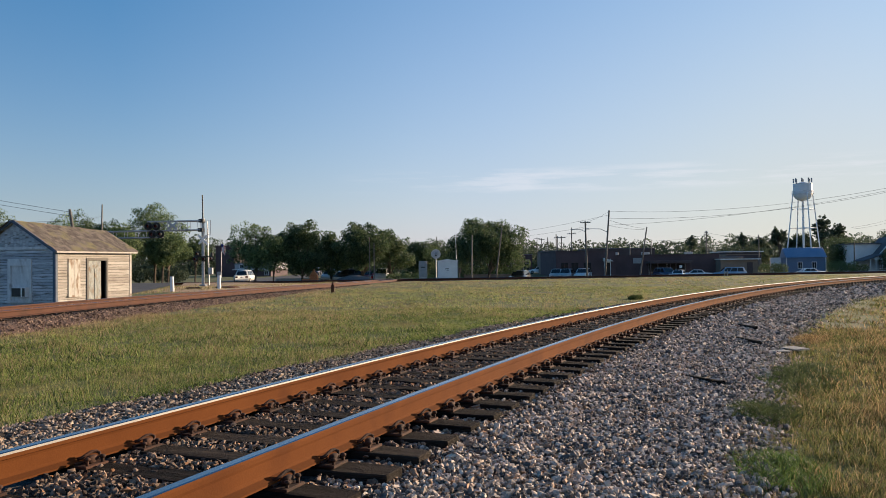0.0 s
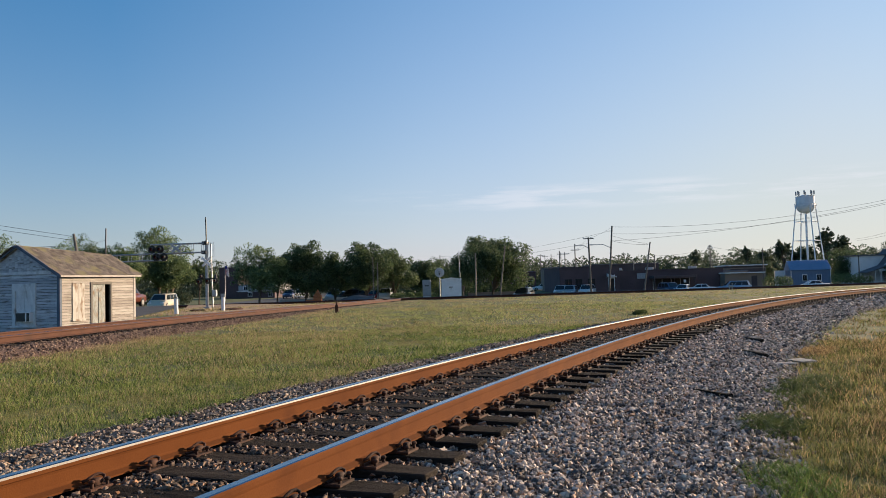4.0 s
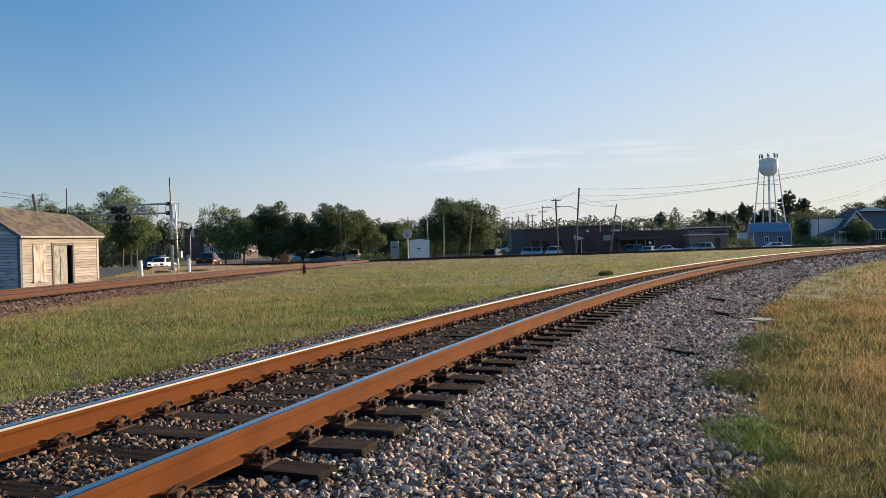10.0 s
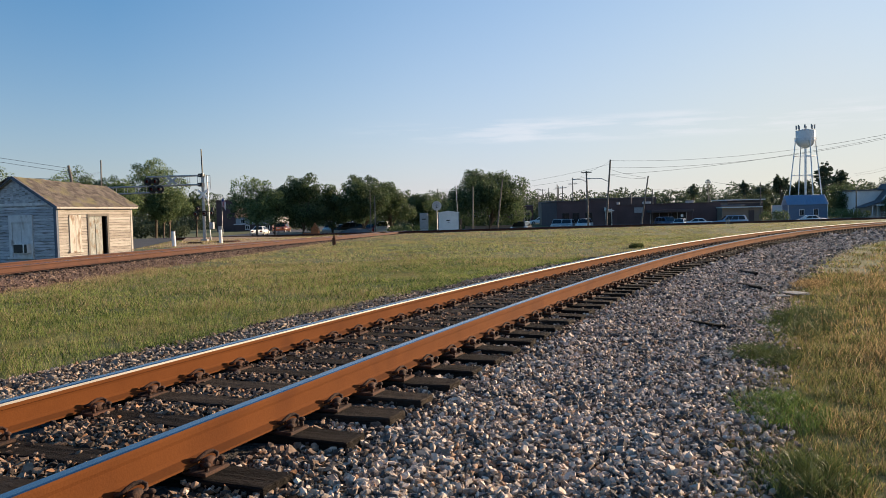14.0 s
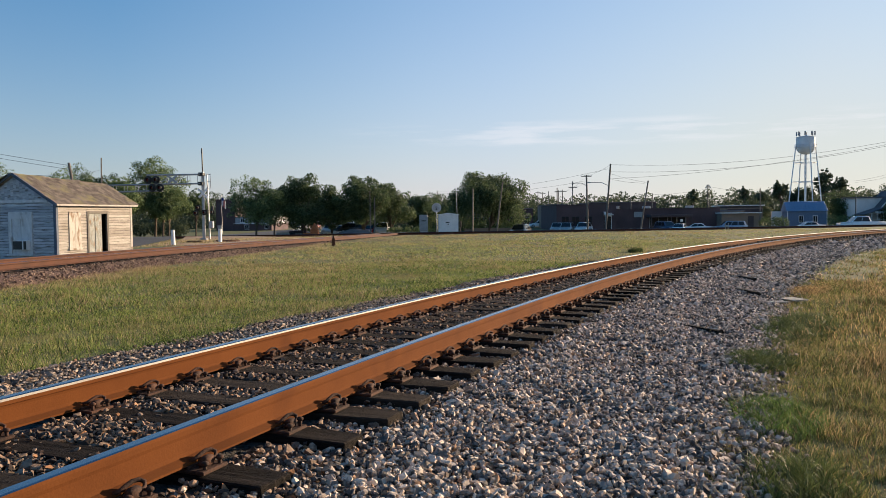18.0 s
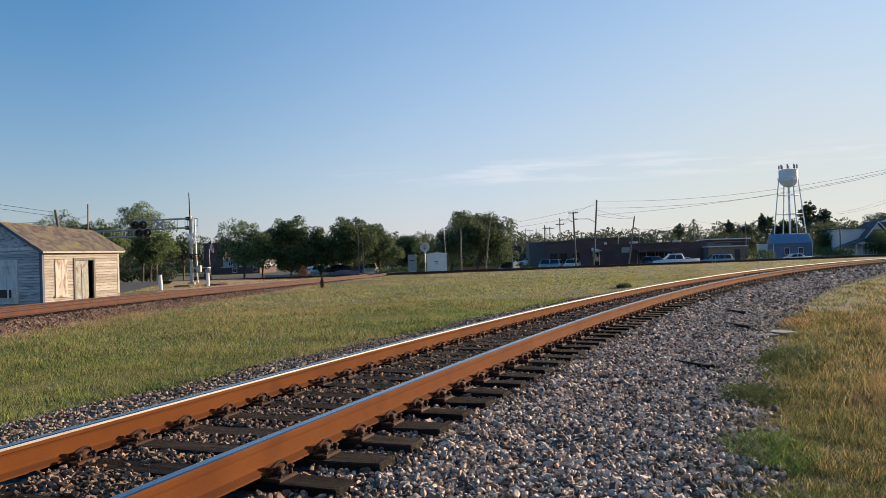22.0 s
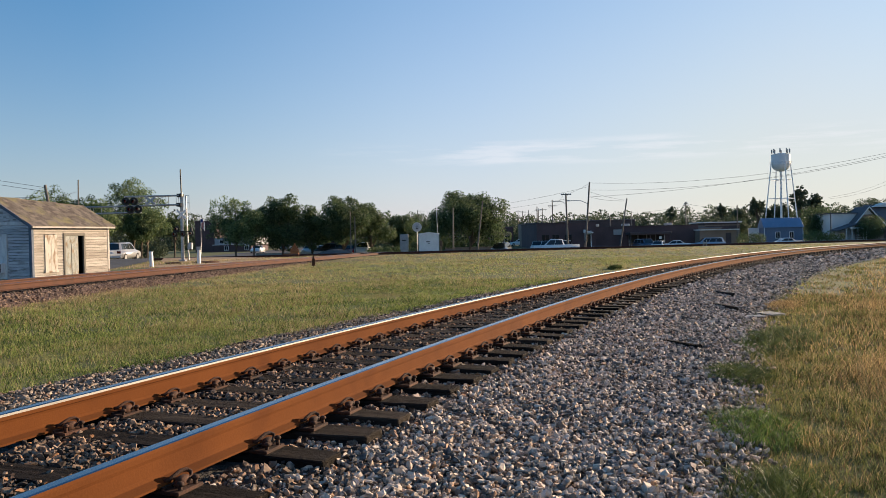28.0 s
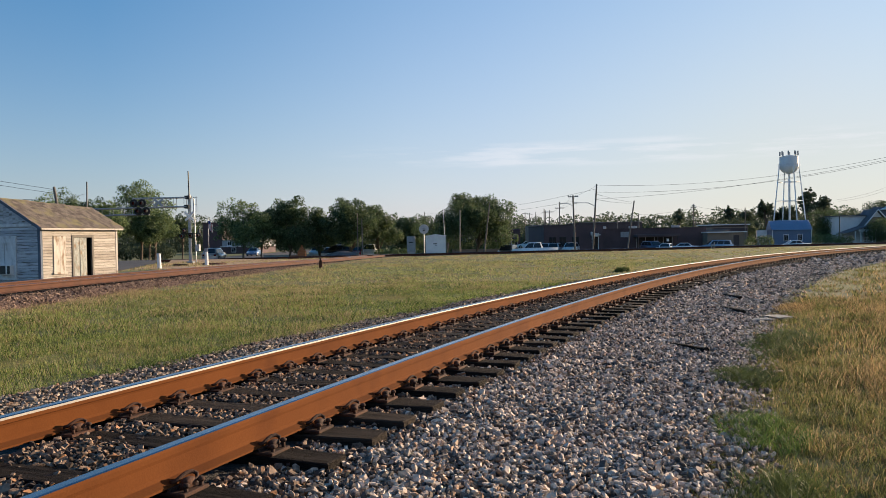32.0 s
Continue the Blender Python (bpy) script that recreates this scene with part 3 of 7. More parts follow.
def clip_mesh():
    """A sprung steel rail clip, bent from one bar."""
    bm = tube([(0.130, -0.050, 0.018), (0.130, 0.045, 0.020), (0.128, 0.075, 0.030), (0.117, 0.084, 0.048), (0.101, 0.070, 0.060), (0.092, 0.035, 0.062), (0.086, 0.0, 0.050), (0.080, -0.030, 0.036), (0.058, -0.045, 0.030)], 0.011, 7)
    box(bm, 0.108, 0.150, -0.030, 0.040, 0.0, 0.050, bevel=0.008)
    return to_mesh("rail_clip", bm, True)


def plate_mesh():
    bm = boxes((-0.185, 0.185, -0.095, 0.095, -0.02, 0.0), bevel=0.004)
    box(bm, 0.077, 0.092, -0.09, 0.09, 0.0, 0.014)
    box(bm, -0.092, -0.077, -0.09, 0.09, 0.0, 0.014)
    return to_mesh("tie_plate", bm)


def spike_mesh():
    bm = rods(((0, 0, -0.03), (0, 0, 0.022), 0.011), sides=6)
    bmesh.ops.create_uvsphere(bm, u_segments=8, v_segments=5, radius=0.02, matrix=Matrix.Translation((0, 0, 0.026)) @ Matrix.Diagonal((1.1, 1, 0.7, 1)))
    return to_mesh("spike", bm, True)


def tie_meshes(n, rng):
    out = []
    for _ in range(n):
        bm = bmesh.new()
        box(bm, -1.30, 1.30, -0.115, 0.115, -0.18, 0.0)
        bmesh.ops.subdivide_edges(bm, edges=[e for e in bm.edges if abs(e.verts[0].co.x - e.verts[1].co.x) > 1], cuts=9)
        for v in bm.verts:
            v.co += Vector((rng.uniform(-0.02, 0.02) if abs(v.co.x) > 1.2 else 0, rng.uniform(-0.008, 0.008), rng.uniform(-0.008, 0.003)))
        bmesh.ops.bevel(bm, geom=[e for e in bm.edges if e.calc_face_angle(0) > 1], offset=0.007, segments=1, affect="EDGES")
        out.append(to_mesh("tie", bm))
    return out


TIE_PLACES = [3.93 - 0.74 - 0.5 * k for k in range(24, -1, -1)] + [3.93 + 0.496 * k for k in range(62)]


def build_near_track():
    track = tagged(empty("railway_track"), "curving railway track with rust-brown rails on dark timber ties", "railway track")
    for off, worn in ((-GAUGE / 2, (8, 9, 10, 11)), (GAUGE / 2, (9, 10, 11, 12))):      # worn on the gauge side
        link("rail", rail_mesh(near_line, off, NEAR_S, worn), None, track, "rust-brown rail with a polished running surface")
    rng = random.Random(4)
    ties, clip, plate, spike = tie_meshes(6, rng), clip_mesh(), plate_mesh(), spike_mesh()
    for me, m in ((clip, "rust"), (plate, "rust"), (spike, "rust")):
        me.materials.append(M[m])
    for me in ties:
        me.materials.append(M["tie"])
    for s in TIE_PLACES:
        s += rng.uniform(-0.012, 0.012)
        x, y, turn, _ = (float(v[0]) for v in near_line(s, 0.0))
        tie = new("tie", ties[rng.randrange(6)])
        tie.parent = track
        tie.matrix_basis = pose(x, y, -0.214 + rng.uniform(-0.006, 0.004), 0, 0, -math.degrees(turn) + rng.uniform(-1.2, 1.2))
        for side in (-1, 1):
            p = link("tie_plate", plate, None, tie)
            p.location = (side * GAUGE / 2, 0, 0.02 + (-0.009 if side < 0 else 0))
            for flip in (1, -1):
                c = link("rail_clip", clip, None, tie)
                c.matrix_basis = pose(side * GAUGE / 2, 0, p.location.z, rng.uniform(-2, 2), 0, 0 if flip > 0 else 180)
                for yy in (-0.06, 0.058) if s < 16 else (rng.choice((-0.05, 0.055)),):
                    k = link("spike", spike, None, tie)
                    k.location = (side * GAUGE / 2 + flip * 0.163, yy + rng.uniform(-0.008, 0.008), p.location.z + rng.uniform(0, 0.016))
    # the far reach of the track, where ties and clips can no longer be told apart
    bm = bmesh.new()
    for k in range(62, 260):
        x, y, turn, _ = (float(v[0]) for v in near_line(3.93 + 0.496 * k, 0.0))
        m = pose(x, y, -0.214, 0, 0, -math.degrees(turn))
        box(bm, -1.3, 1.3, -0.115, 0.115, -0.12, 0.0, m=m)
        for side in (-1, 1):
            for flip in (1, -1):
                box(bm, *sorted((side * GAUGE / 2 + flip * 0.07, side * GAUGE / 2 + flip * 0.16)), -0.07, 0.07, 0.0, 0.09, m=m)
    tagged(part("tie_run", bm, "tie", track, "rows of dark timber ties with clips"), kind="stuff")
    return track


def build_plain_track(name, line, s0, s1, label):
    track = tagged(empty(name), label, "railway track")
    sv = np.arange(s0, s1, 1.0)
    for off in (-GAUGE / 2, GAUGE / 2):
        link("rail", rail_mesh(line, off, sv, side="old_rail"), None, track, "rust-brown rail")
    bm = bmesh.new()
    box(bm, -1.28, 1.28, -0.115, 0.115, -0.16, 0.0)
    me = to_mesh("tie", bm)
    me.materials.append(M["tie"])
    rng = random.Random(8)
    for k, s in enumerate(np.arange(s0 + 0.3, s1 - 0.2, 0.55)):
        if k > 280:
            break
        x, y, turn, z = (float(v[0]) for v in line(s, 0.0))
        tie = new("tie", me)
        tie.parent = track
        tie.matrix_basis = pose(x, y, z - 0.188, 0, 0, -math.degrees(turn) + rng.uniform(-1, 1))
    return track


build_near_track()
build_plain_track("railway_track", shed_line, -10, shed_line.length, "rust-brown railway track on raised ballast passing a small shed")
build_plain_track("railway_track", back_line, 25, 170, "dark railway track on a low bank behind the field")


# ---- loose stones ----
def stone_shapes(n, rng, corners=8):
    """Angular broken stones, about 1 m across: the hull of a few corners each."""
    apart = {8: 0.8, 10: 0.66, 12: 0.55}[corners]
    out, all_faces = [], []
    while len(out) < n:
        p = np.array([v for v in rng.normal(size=(60, 3))])
        p /= np.linalg.norm(p, axis=1)[:, None]
        chosen = [p[0]]
        for q in p[1:]:      # corners well apart from each other
            if len(chosen) < corners and min(np.linalg.norm(q - c) for c in chosen) > apart:
                chosen.append(q)
        if len(chosen) < corners:
            continue
        bm = bmesh.new()
        for c in chosen:
            bm.verts.new(c)
        bmesh.ops.convex_hull(bm, input=bm.verts)
        bmesh.ops.triangulate(bm, faces=bm.faces)
        bmesh.ops.recalc_face_normals(bm, faces=bm.faces)
        bm.verts.index_update()
        if len(bm.verts) == corners and len(bm.faces) == 2 * corners - 4:
            v = np.array([x.co for x in bm.verts])
            v = v / (np.abs(v) ** 3.5).sum(1)[:, None] ** (1 / 3.5) * rng.uniform(0.37, 0.47, (corners, 1))
            out.append(v * np.array([rng.uniform(1.05, 1.6), rng.uniform(0.8, 1.15), rng.uniform(0.5, 0.85)]))
            all_faces.append([[x.index for x in f.verts] for f in bm.faces])
        bm.free()
    return np.array(out), np.array(all_faces)


def turns(n, rng):
    q = rng.normal(size=(n, 4))
    q /= np.linalg.norm(q, axis=1)[:, None]
    w, x, y, z = q.T
    return np.stack([np.stack([1 - 2 * (y * y + z * z), 2 * (x * y - z * w), 2 * (x * z + y * w)], -1),
                     np.stack([2 * (x * y + z * w), 1 - 2 * (x * x + z * z), 2 * (y * z - x * w)], -1),
                     np.stack([2 * (x * z - y * w), 2 * (y * z + x * w), 1 - 2 * (x * x + y * y)], -1)], 1)


def bed_height(off):
    return np.interp(off, (-3.7, -3.2, -2.2, -1.6, -1.0, 0.9, 1.15, 1.5, 2.0, 2.6, 3.2, 3.7, 4.1), (-0.62, -0.47, -0.40, -0.30, -0.268, -0.270, -0.286, -0.316, -0.370, -0.431, -0.47, -0.52, -0.66))


TIES = np.array(TIE_PLACES)


def scatter_stones(s0, s1, off0, off1, density, size, mat, seed, fade=0.0):
    rng = np.random.default_rng(seed)
    shapes, faces = stone_shapes(24, rng, 10 if s1 == 7 else 8)
    n = int((s1 - s0) * (off1 - off0) * density)
    s, off = rng.uniform(s0, s1, n), rng.uniform(off0, off1, n)
    if fade:     # thinner towards the outer edges
        keep = rng.uniform(size=n) < np.clip((off1 - off) / fade, 0.04, 1) * np.clip((off - off0) / fade, 0.04, 1)
        s, off = s[keep], off[keep]
    r = size * rng.uniform(0.6, 1.35, len(s)) * np.where(rng.uniform(size=len(s)) < 0.06, 1.5, 1.0)
    near_rail = np.abs(np.abs(off) - GAUGE / 2) < 0.09
    if s0 < 30:      # hardly any stones lie on the ties
        gap = np.abs(s[:, None] - TIES[None]).min(1) if len(s) < 4000 else np.concatenate([np.abs(q[:, None] - TIES[None]).min(1) for q in np.array_split(s, 12)])
        near_rail |= (gap < 0.12 + 0.03 * rng.uniform(-1, 1, len(s))) & (np.abs(off) < 1.22) & (rng.uniform(size=len(s)) > 0.03 + 0.05 * (np.sin(s * 2.3) > 0.2))
    s, off, r = s[~near_rail], off[~near_rail], r[~near_rail]
    x, y, _, _ = near_line(s, off)
    z = bed_height(off) + rng.uniform(-0.020, 0.036, len(s)) + 0.012 * np.clip((np.abs(off) - 1.1) / 0.3, 0, 1) + 0.014 * (np.abs(off) < 0.7)
    which = rng.integers(24, size=len(s))
    v = np.einsum("nij,nkj->nki", turns(len(s), rng), shapes[which]) * r[:, None, None]
    v[..., 2] *= 0.85
    v += np.stack([x, y, z], -1)[:, None]
    f = faces[which] + (np.arange(len(s)) * shapes.shape[1])[:, None, None]
    ob = link("loose_stones", mesh_from("loose_stones", v.reshape(-1, 3), f.reshape(-1, 3)), mat)
    return tagged(ob, "loose angular grey ballast stones", "stones", kind="stuff")


def build_single_stones(bed):
    """The stones right before the camera, one by one."""
    rng = np.random.default_rng(21)
    shapes, faces = stone_shapes(14, rng, 12)
    meshes = []
    for v, f in zip(shapes, faces):
        me = mesh_from("stone", v * 0.046, f)
        me.materials.append(M["single_stone"])
        meshes.append(me)
    for k in range(290):
        s, off = rng.uniform(3.0, 6.6), rng.uniform(1.45, 2.9)
        x, y, _, _ = near_line(s, off)
        ob = link("stone", meshes[rng.integers(14)], None, bed)
        ob.matrix_basis = Matrix.LocRotScale((float(x[0]), float(y[0]), float(bed_height(off)) + rng.uniform(0.012, 0.032)), Euler(rng.uniform(0, 6.28, 3)), (rng.uniform(0.7, 1.35),) * 3)


def build_stones():
    build_single_stones(NEAR_BED)
    for s0, s1, dens, size, seed in ((-9, 2.4, 90, 0.11, 6), (2.4, 7, 2350, 0.0405, 1), (7, 12, 1650, 0.044, 5), (12, 19, 850, 0.055, 2), (19, 36, 230, 0.085, 3), (36, 75, 40, 0.16, 4)):
        scatter_stones(s0, s1, 0.85, 3.7, dens, size, "stone", seed, 0.75)
        scatter_stones(s0, s1, -3.4, -0.85, dens * 0.65, size * 1.06, "shaded_brown_stone", seed + 10, 0.3)
        tagged(scatter_stones(s0, s1, -0.67, 0.67, dens * 1.1, size, "rust_stone", seed + 20), "rust-stained ballast stones between the ties")
        tagged(scatter_stones(s0, s1, 0.82, 1.4, dens * 0.55, size, "rust_stone", seed + 30), "rust-stained ballast stones by the rail")

    rng = np.random.default_rng(60)
    shapes, faces = stone_shapes(12, rng)
    n = 13000
    which = rng.integers(12, size=n)
    s, off = rng.uniform(10, 48, n), rng.uniform(0.9, 2.7, n)
    x, y, _, z = shed_line(s, off)
    z = z + np.interp(off, (0, 1.4, 2.0, 2.7), (-0.2, -0.24, -0.4, -0.72)) + rng.uniform(0, 0.02, n)
    v = np.einsum("nij,nkj->nki", turns(n, rng), shapes[which]) * (0.058 * rng.uniform(0.6, 1.4, n))[:, None, None] + np.stack([x, y, z], -1)[:, None]
    f = faces[which] + (np.arange(n) * shapes.shape[1])[:, None, None]
    tagged(link("loose_stones", mesh_from("loose_stones", v.reshape(-1, 3), f.reshape(-1, 3)), "bank_stone"), "rust-stained stones on the shoulder of the shed track", "stones", kind="stuff")


build_stones()


# ---- grass ----
def blades(name, x, y, z, height, width, mat, seed, label, lean=0.35, parts=1):
    """Grass: thin pointed blades, each a small bent strip of its own."""
    rng = np.random.default_rng(seed)
    n = len(x)
    a, b = rng.uniform(0, 2 * np.pi, n), rng.uniform(0, 2 * np.pi, n)
    h = height * rng.uniform(0.55, 1.3, n)
    w = width * rng.uniform(0.6, 1.3, n)
    base = np.stack([x, y, z - 0.01], -1)
    side = np.stack([np.cos(a), np.sin(a), 0 * a], -1) * w[:, None] / 2
    tip = np.stack([np.cos(b) * lean * h, np.sin(b) * lean * h, h], -1) * rng.uniform(0.6, 1.2, n)[:, None]
    if parts == 1:
        v = np.stack([base - side, base + side, base + tip], 1)
        f = np.arange(3 * n).reshape(-1, 3)
    else:
        mid = tip * [0.3, 0.3, 0.6]
        v = np.stack([base - side, base + side, base + mid + side * 0.8, base + mid - side * 0.8, base + tip], 1)
        k = np.arange(n)[:, None] * 5
        f = np.concatenate([k + [0, 1, 2], k + [0, 2, 3], k + [3, 2, 4]], 0)
    return tagged(link(name, mesh_from(name, v.reshape(-1, 3), f), mat), label, "grass", kind="stuff")


def side_of_near(x, y):
    """Metres to the right of the near track's middle."""
    s = np.linspace(-15, 120, 1400)
    lx, ly, turn, _ = near_line(s, 0.0)
    best = np.empty(len(x))
    for i in range(0, len(x), 4000):
        d = (x[i:i + 4000, None] - lx) ** 2 + (y[i:i + 4000, None] - ly) ** 2
        k = d.argmin(1)
        best[i:i + 4000] = (x[i:i + 4000] - lx[k]) * np.cos(turn[k]) - (y[i:i + 4000] - ly[k]) * np.sin(turn[k])
    return best


def shed_side(x, y):
    s = np.linspace(-12, shed_line.length, 300)
    lx, ly, _, _ = shed_line(s, 0.0)
    return x - np.interp(y, ly, lx)


def build_grass():
    rng = np.random.default_rng(11)
    # the field between the tracks: nearest, middle and far reach
    for r0, r1, n, h, w, mix in ((5, 14, 300000, 0.095, 0.008, 0.22), (14, 26, 290000, 0.085, 0.016, 0.28), (26, 48, 170000, 0.075, 0.032, 0.30), (48, 85, 120000, 0.065, 0.06, 0.34)):
        r = np.sqrt(rng.uniform(r0**2, r1**2, n))
        a = rng.uniform(-0.72, 0.62, n)
        x, y = r * np.sin(a), r * np.cos(a)
        heart = rng.integers(n // 16, size=n)       # blades gather in tufts
        x, y = x[heart] + rng.normal(0, 0.028 * r0 ** 0.5, n), y[heart] + rng.normal(0, 0.028 * r0 ** 0.5, n)
        patch = np.sin(x * 1.7 + 2 * np.sin(y * 0.9)) * np.sin(y * 1.3 + 2 * np.sin(x * 0.7))
        off = side_of_near(x, y)
        edge = -3.05 + 0.3 * patch
        keep = (off < edge) & (shed_side(x, y) > 1.75 + 0.35 * patch + 0.5 * rng.uniform(-1, 1, n)) & (y < 70.0 + 0.27 * x)
        x, y, patch = x[keep], y[keep], patch[keep]
        near_shed = np.clip(1 - (shed_side(x, y) - 1.6) / 2.4, 0, 1)
        broad = np.sin(x * 0.31 + 1.7 * np.sin(y * 0.13)) * np.sin(y * 0.21 + 1.4 * np.sin(x * 0.17) + 0.8)
        rim = np.clip(1 - np.abs(y - 62 - 0.27 * x) / 9, 0, 1)      # a drier strip before the far track
        dry = rng.uniform(size=len(x)) < mix + 0.18 * patch + 0.22 * broad + 0.6 * near_shed + 0.22 * rim
        tall = h * (0.8 + 0.45 * np.clip(patch, -0.5, 1)) * rng.uniform(0.6, 1.35, n // 16)[heart[keep]]
        z = terrain(x, y)
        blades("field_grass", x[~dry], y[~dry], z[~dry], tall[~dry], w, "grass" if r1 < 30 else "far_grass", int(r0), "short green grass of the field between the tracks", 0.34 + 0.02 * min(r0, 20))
        blades("field_grass", x[dry], y[dry], z[dry], tall[dry] * 1.2, w * 0.7, "dry_grass", int(r0) + 1, "dry straw-coloured grass of the field", 0.3 + 0.015 * min(r0, 20))
    # the rough verge beside the camera: a matted layer, green and dry blades, thin stalks
    def verge_height(x, y, off):
        return np.where(off < 3.9, np.maximum(terrain(x, y), bed_height(off) + 0.004), terrain(x, y))

    for r0, r1, n, h, w in ((2.8, 10, 130000, 0.085, 0.0044), (8, 19, 105000, 0.10, 0.0085), (15, 60, 125000, 0.10, 0.026)):
        r = np.sqrt(rng.uniform(r0**2, r1**2, n))
        a = rng.uniform(0.15, 0.66, n)
        x, y = r * np.sin(a), r * np.cos(a)
        heart = rng.integers(n // 14, size=n)
        x, y = x[heart] + rng.normal(0, 0.016 * r0 ** 0.8, n), y[heart] + rng.normal(0, 0.016 * r0 ** 0.8, n)
        patch = np.sin(x * 2.1 + 2 * np.sin(y * 1.1)) * np.sin(y * 1.6 + 2 * np.sin(x * 0.9))
        off = side_of_near(x, y)
        bare = np.clip(np.sin(x * 3.1 + 1.5 * np.sin(y * 2.3)) * np.sin(y * 2.7 + x) - 0.5, 0, 1) * (off < 4.4)
        keep = (off > 3.15 + 0.3 * patch + 0.45 * rng.uniform(-1, 1, n)) & (off < 18) & (rng.uniform(size=n) > 1.6 * bare)
        x, y, patch, off = x[keep], y[keep], patch[keep], off[keep]
        dry = rng.uniform(size=len(x)) < np.clip(0.30 + 0.30 * patch + 0.38 * (off - 4.3), 0.14, 0.90 if r1 < 30 else 0.62)
        tall = h * np.clip(0.40 + 0.28 * (off - 3.0), 0.35, 1.1) * (0.8 + 0.5 * np.abs(patch)) * rng.uniform(0.5, 1.5, n // 14)[heart[keep]]
        z = verge_height(x, y, off)
        blades("verge_grass", x[~dry], y[~dry], z[~dry], tall[~dry], w, "verge_green", int(r0) + 40, "tall green grass of the verge", 0.7, 2 if r0 < 10 else 1)
        blades("verge_grass", x[dry], y[dry], z[dry], tall[dry] * 1.15, w * 0.8, "verge_dry", int(r0) + 41, "tall straw-coloured grass of the verge", 0.6, 2 if r0 < 10 else 1)
        mat_of = rng.uniform(size=len(x)) < 0.5
        blades("verge_thatch", x[mat_of] + 0.02, y[mat_of] - 0.02, z[mat_of], tall[mat_of] * 0.4, w * 1.6, "thatch", int(r0) + 43, "matted brown thatch under the verge grass", 2.2)
        stalk = rng.uniform(size=len(x)) < 0.03
        blades("seed_stalks", x[stalk], y[stalk], z[stalk], tall[stalk] * 1.5 + 0.05, w * 0.5, "dry_grass", int(r0) + 42, "thin pale seed stalks above the verge grass", 0.45, 2)
    # rough grass round the camera's stand
    n = 30000
    r, a = np.sqrt(rng.uniform(0.3, 14**2, n)), rng.uniform(0.95, 5.2, n)
    x, y = r * np.sin(a), r * np.cos(a)
    keep = side_of_near(x, y) > 3.6
    x, y = x[keep], y[keep]
    blades("verge_grass", x, y, terrain(x, y), 0.10, 0.016, "verge_green", 47, "short rough grass of the verge", 0.5)

    # weeds in clumps along the edge of the stones: reach of the track, metres beside it, blades, height, width, lean
    for s0, s1, o0, o1, n, h, w, lean, mat, label in (
            (5.5, 7.1, 3.10, 3.95, 1700, 0.12, 0.006, 0.85, "bright_weed", "bright green tuft of tall grass at the edge of the stones"),
            (4.2, 5.4, 3.3, 4.0, 2200, 0.12, 0.007, 0.7, "weed", "green tuft at the edge of the stones"),
            (7.9, 9.2, 2.95, 3.75, 6500, 0.085, 0.010, 1.1, "weed", "low dark mat of weeds at the edge of the stones"),
            (9.4, 13.2, 3.1, 4.3, 7000, 0.10, 0.009, 0.9, "weed", "olive-green weeds at the edge of the stones"),
            (15.6, 17.6, 3.2, 4.1, 2600, 0.10, 0.009, 0.6, "verge_dry", "tuft of dry tan grass on the stones"),
            (10.2, 12.0, -3.7, -2.85, 1800, 0.045, 0.010, 1.8, "thatch", "heap of rust-brown straw at the edge of the stones"),
            (6.0, 9.4, -3.45, -2.8, 1500, 0.12, 0.007, 1.0, "grass", "tufts of grass hanging over the stones"),
            (12.2, 16.0, -3.5, -2.75, 1800, 0.12, 0.009, 1.0, "grass", "tufts of grass hanging over the stones"),
            (18.0, 24.0, -3.5, -2.9, 1800, 0.11, 0.014, 1.0, "grass", "tufts of grass hanging over the stones"),
            (30.2, 31.1, -4.5, -4.0, 1500, 0.16, 0.03, 0.8, "weed", "dark green weed beside the track")):
        a, q = rng.uniform(0, 2 * np.pi, n), np.sqrt(rng.uniform(0, 1, n))
        q *= 0.75 + 0.25 * np.sin(3 * a + s0) * np.cos(5 * a)
        x, y, _, _ = near_line((s0 + s1) / 2 + (s1 - s0) / 2 * q * np.cos(a), (o0 + o1) / 2 + (o1 - o0) / 2 * q * np.sin(a))
        heart = rng.integers(n // 9, size=n)
        x, y = x[heart] + rng.normal(0, 0.03, n), y[heart] + rng.normal(0, 0.03, n)
        off = side_of_near(x, y)
        z = np.where(off > 0, verge_height(x, y, off), np.maximum(terrain(x, y), bed_height(np.clip(off, -3.7, 0))))
        blades("weeds", x, y, z, h * (1.2 - 0.5 * q[heart]), w, mat, int(s0 * 10), label, lean, 2)


build_grass()


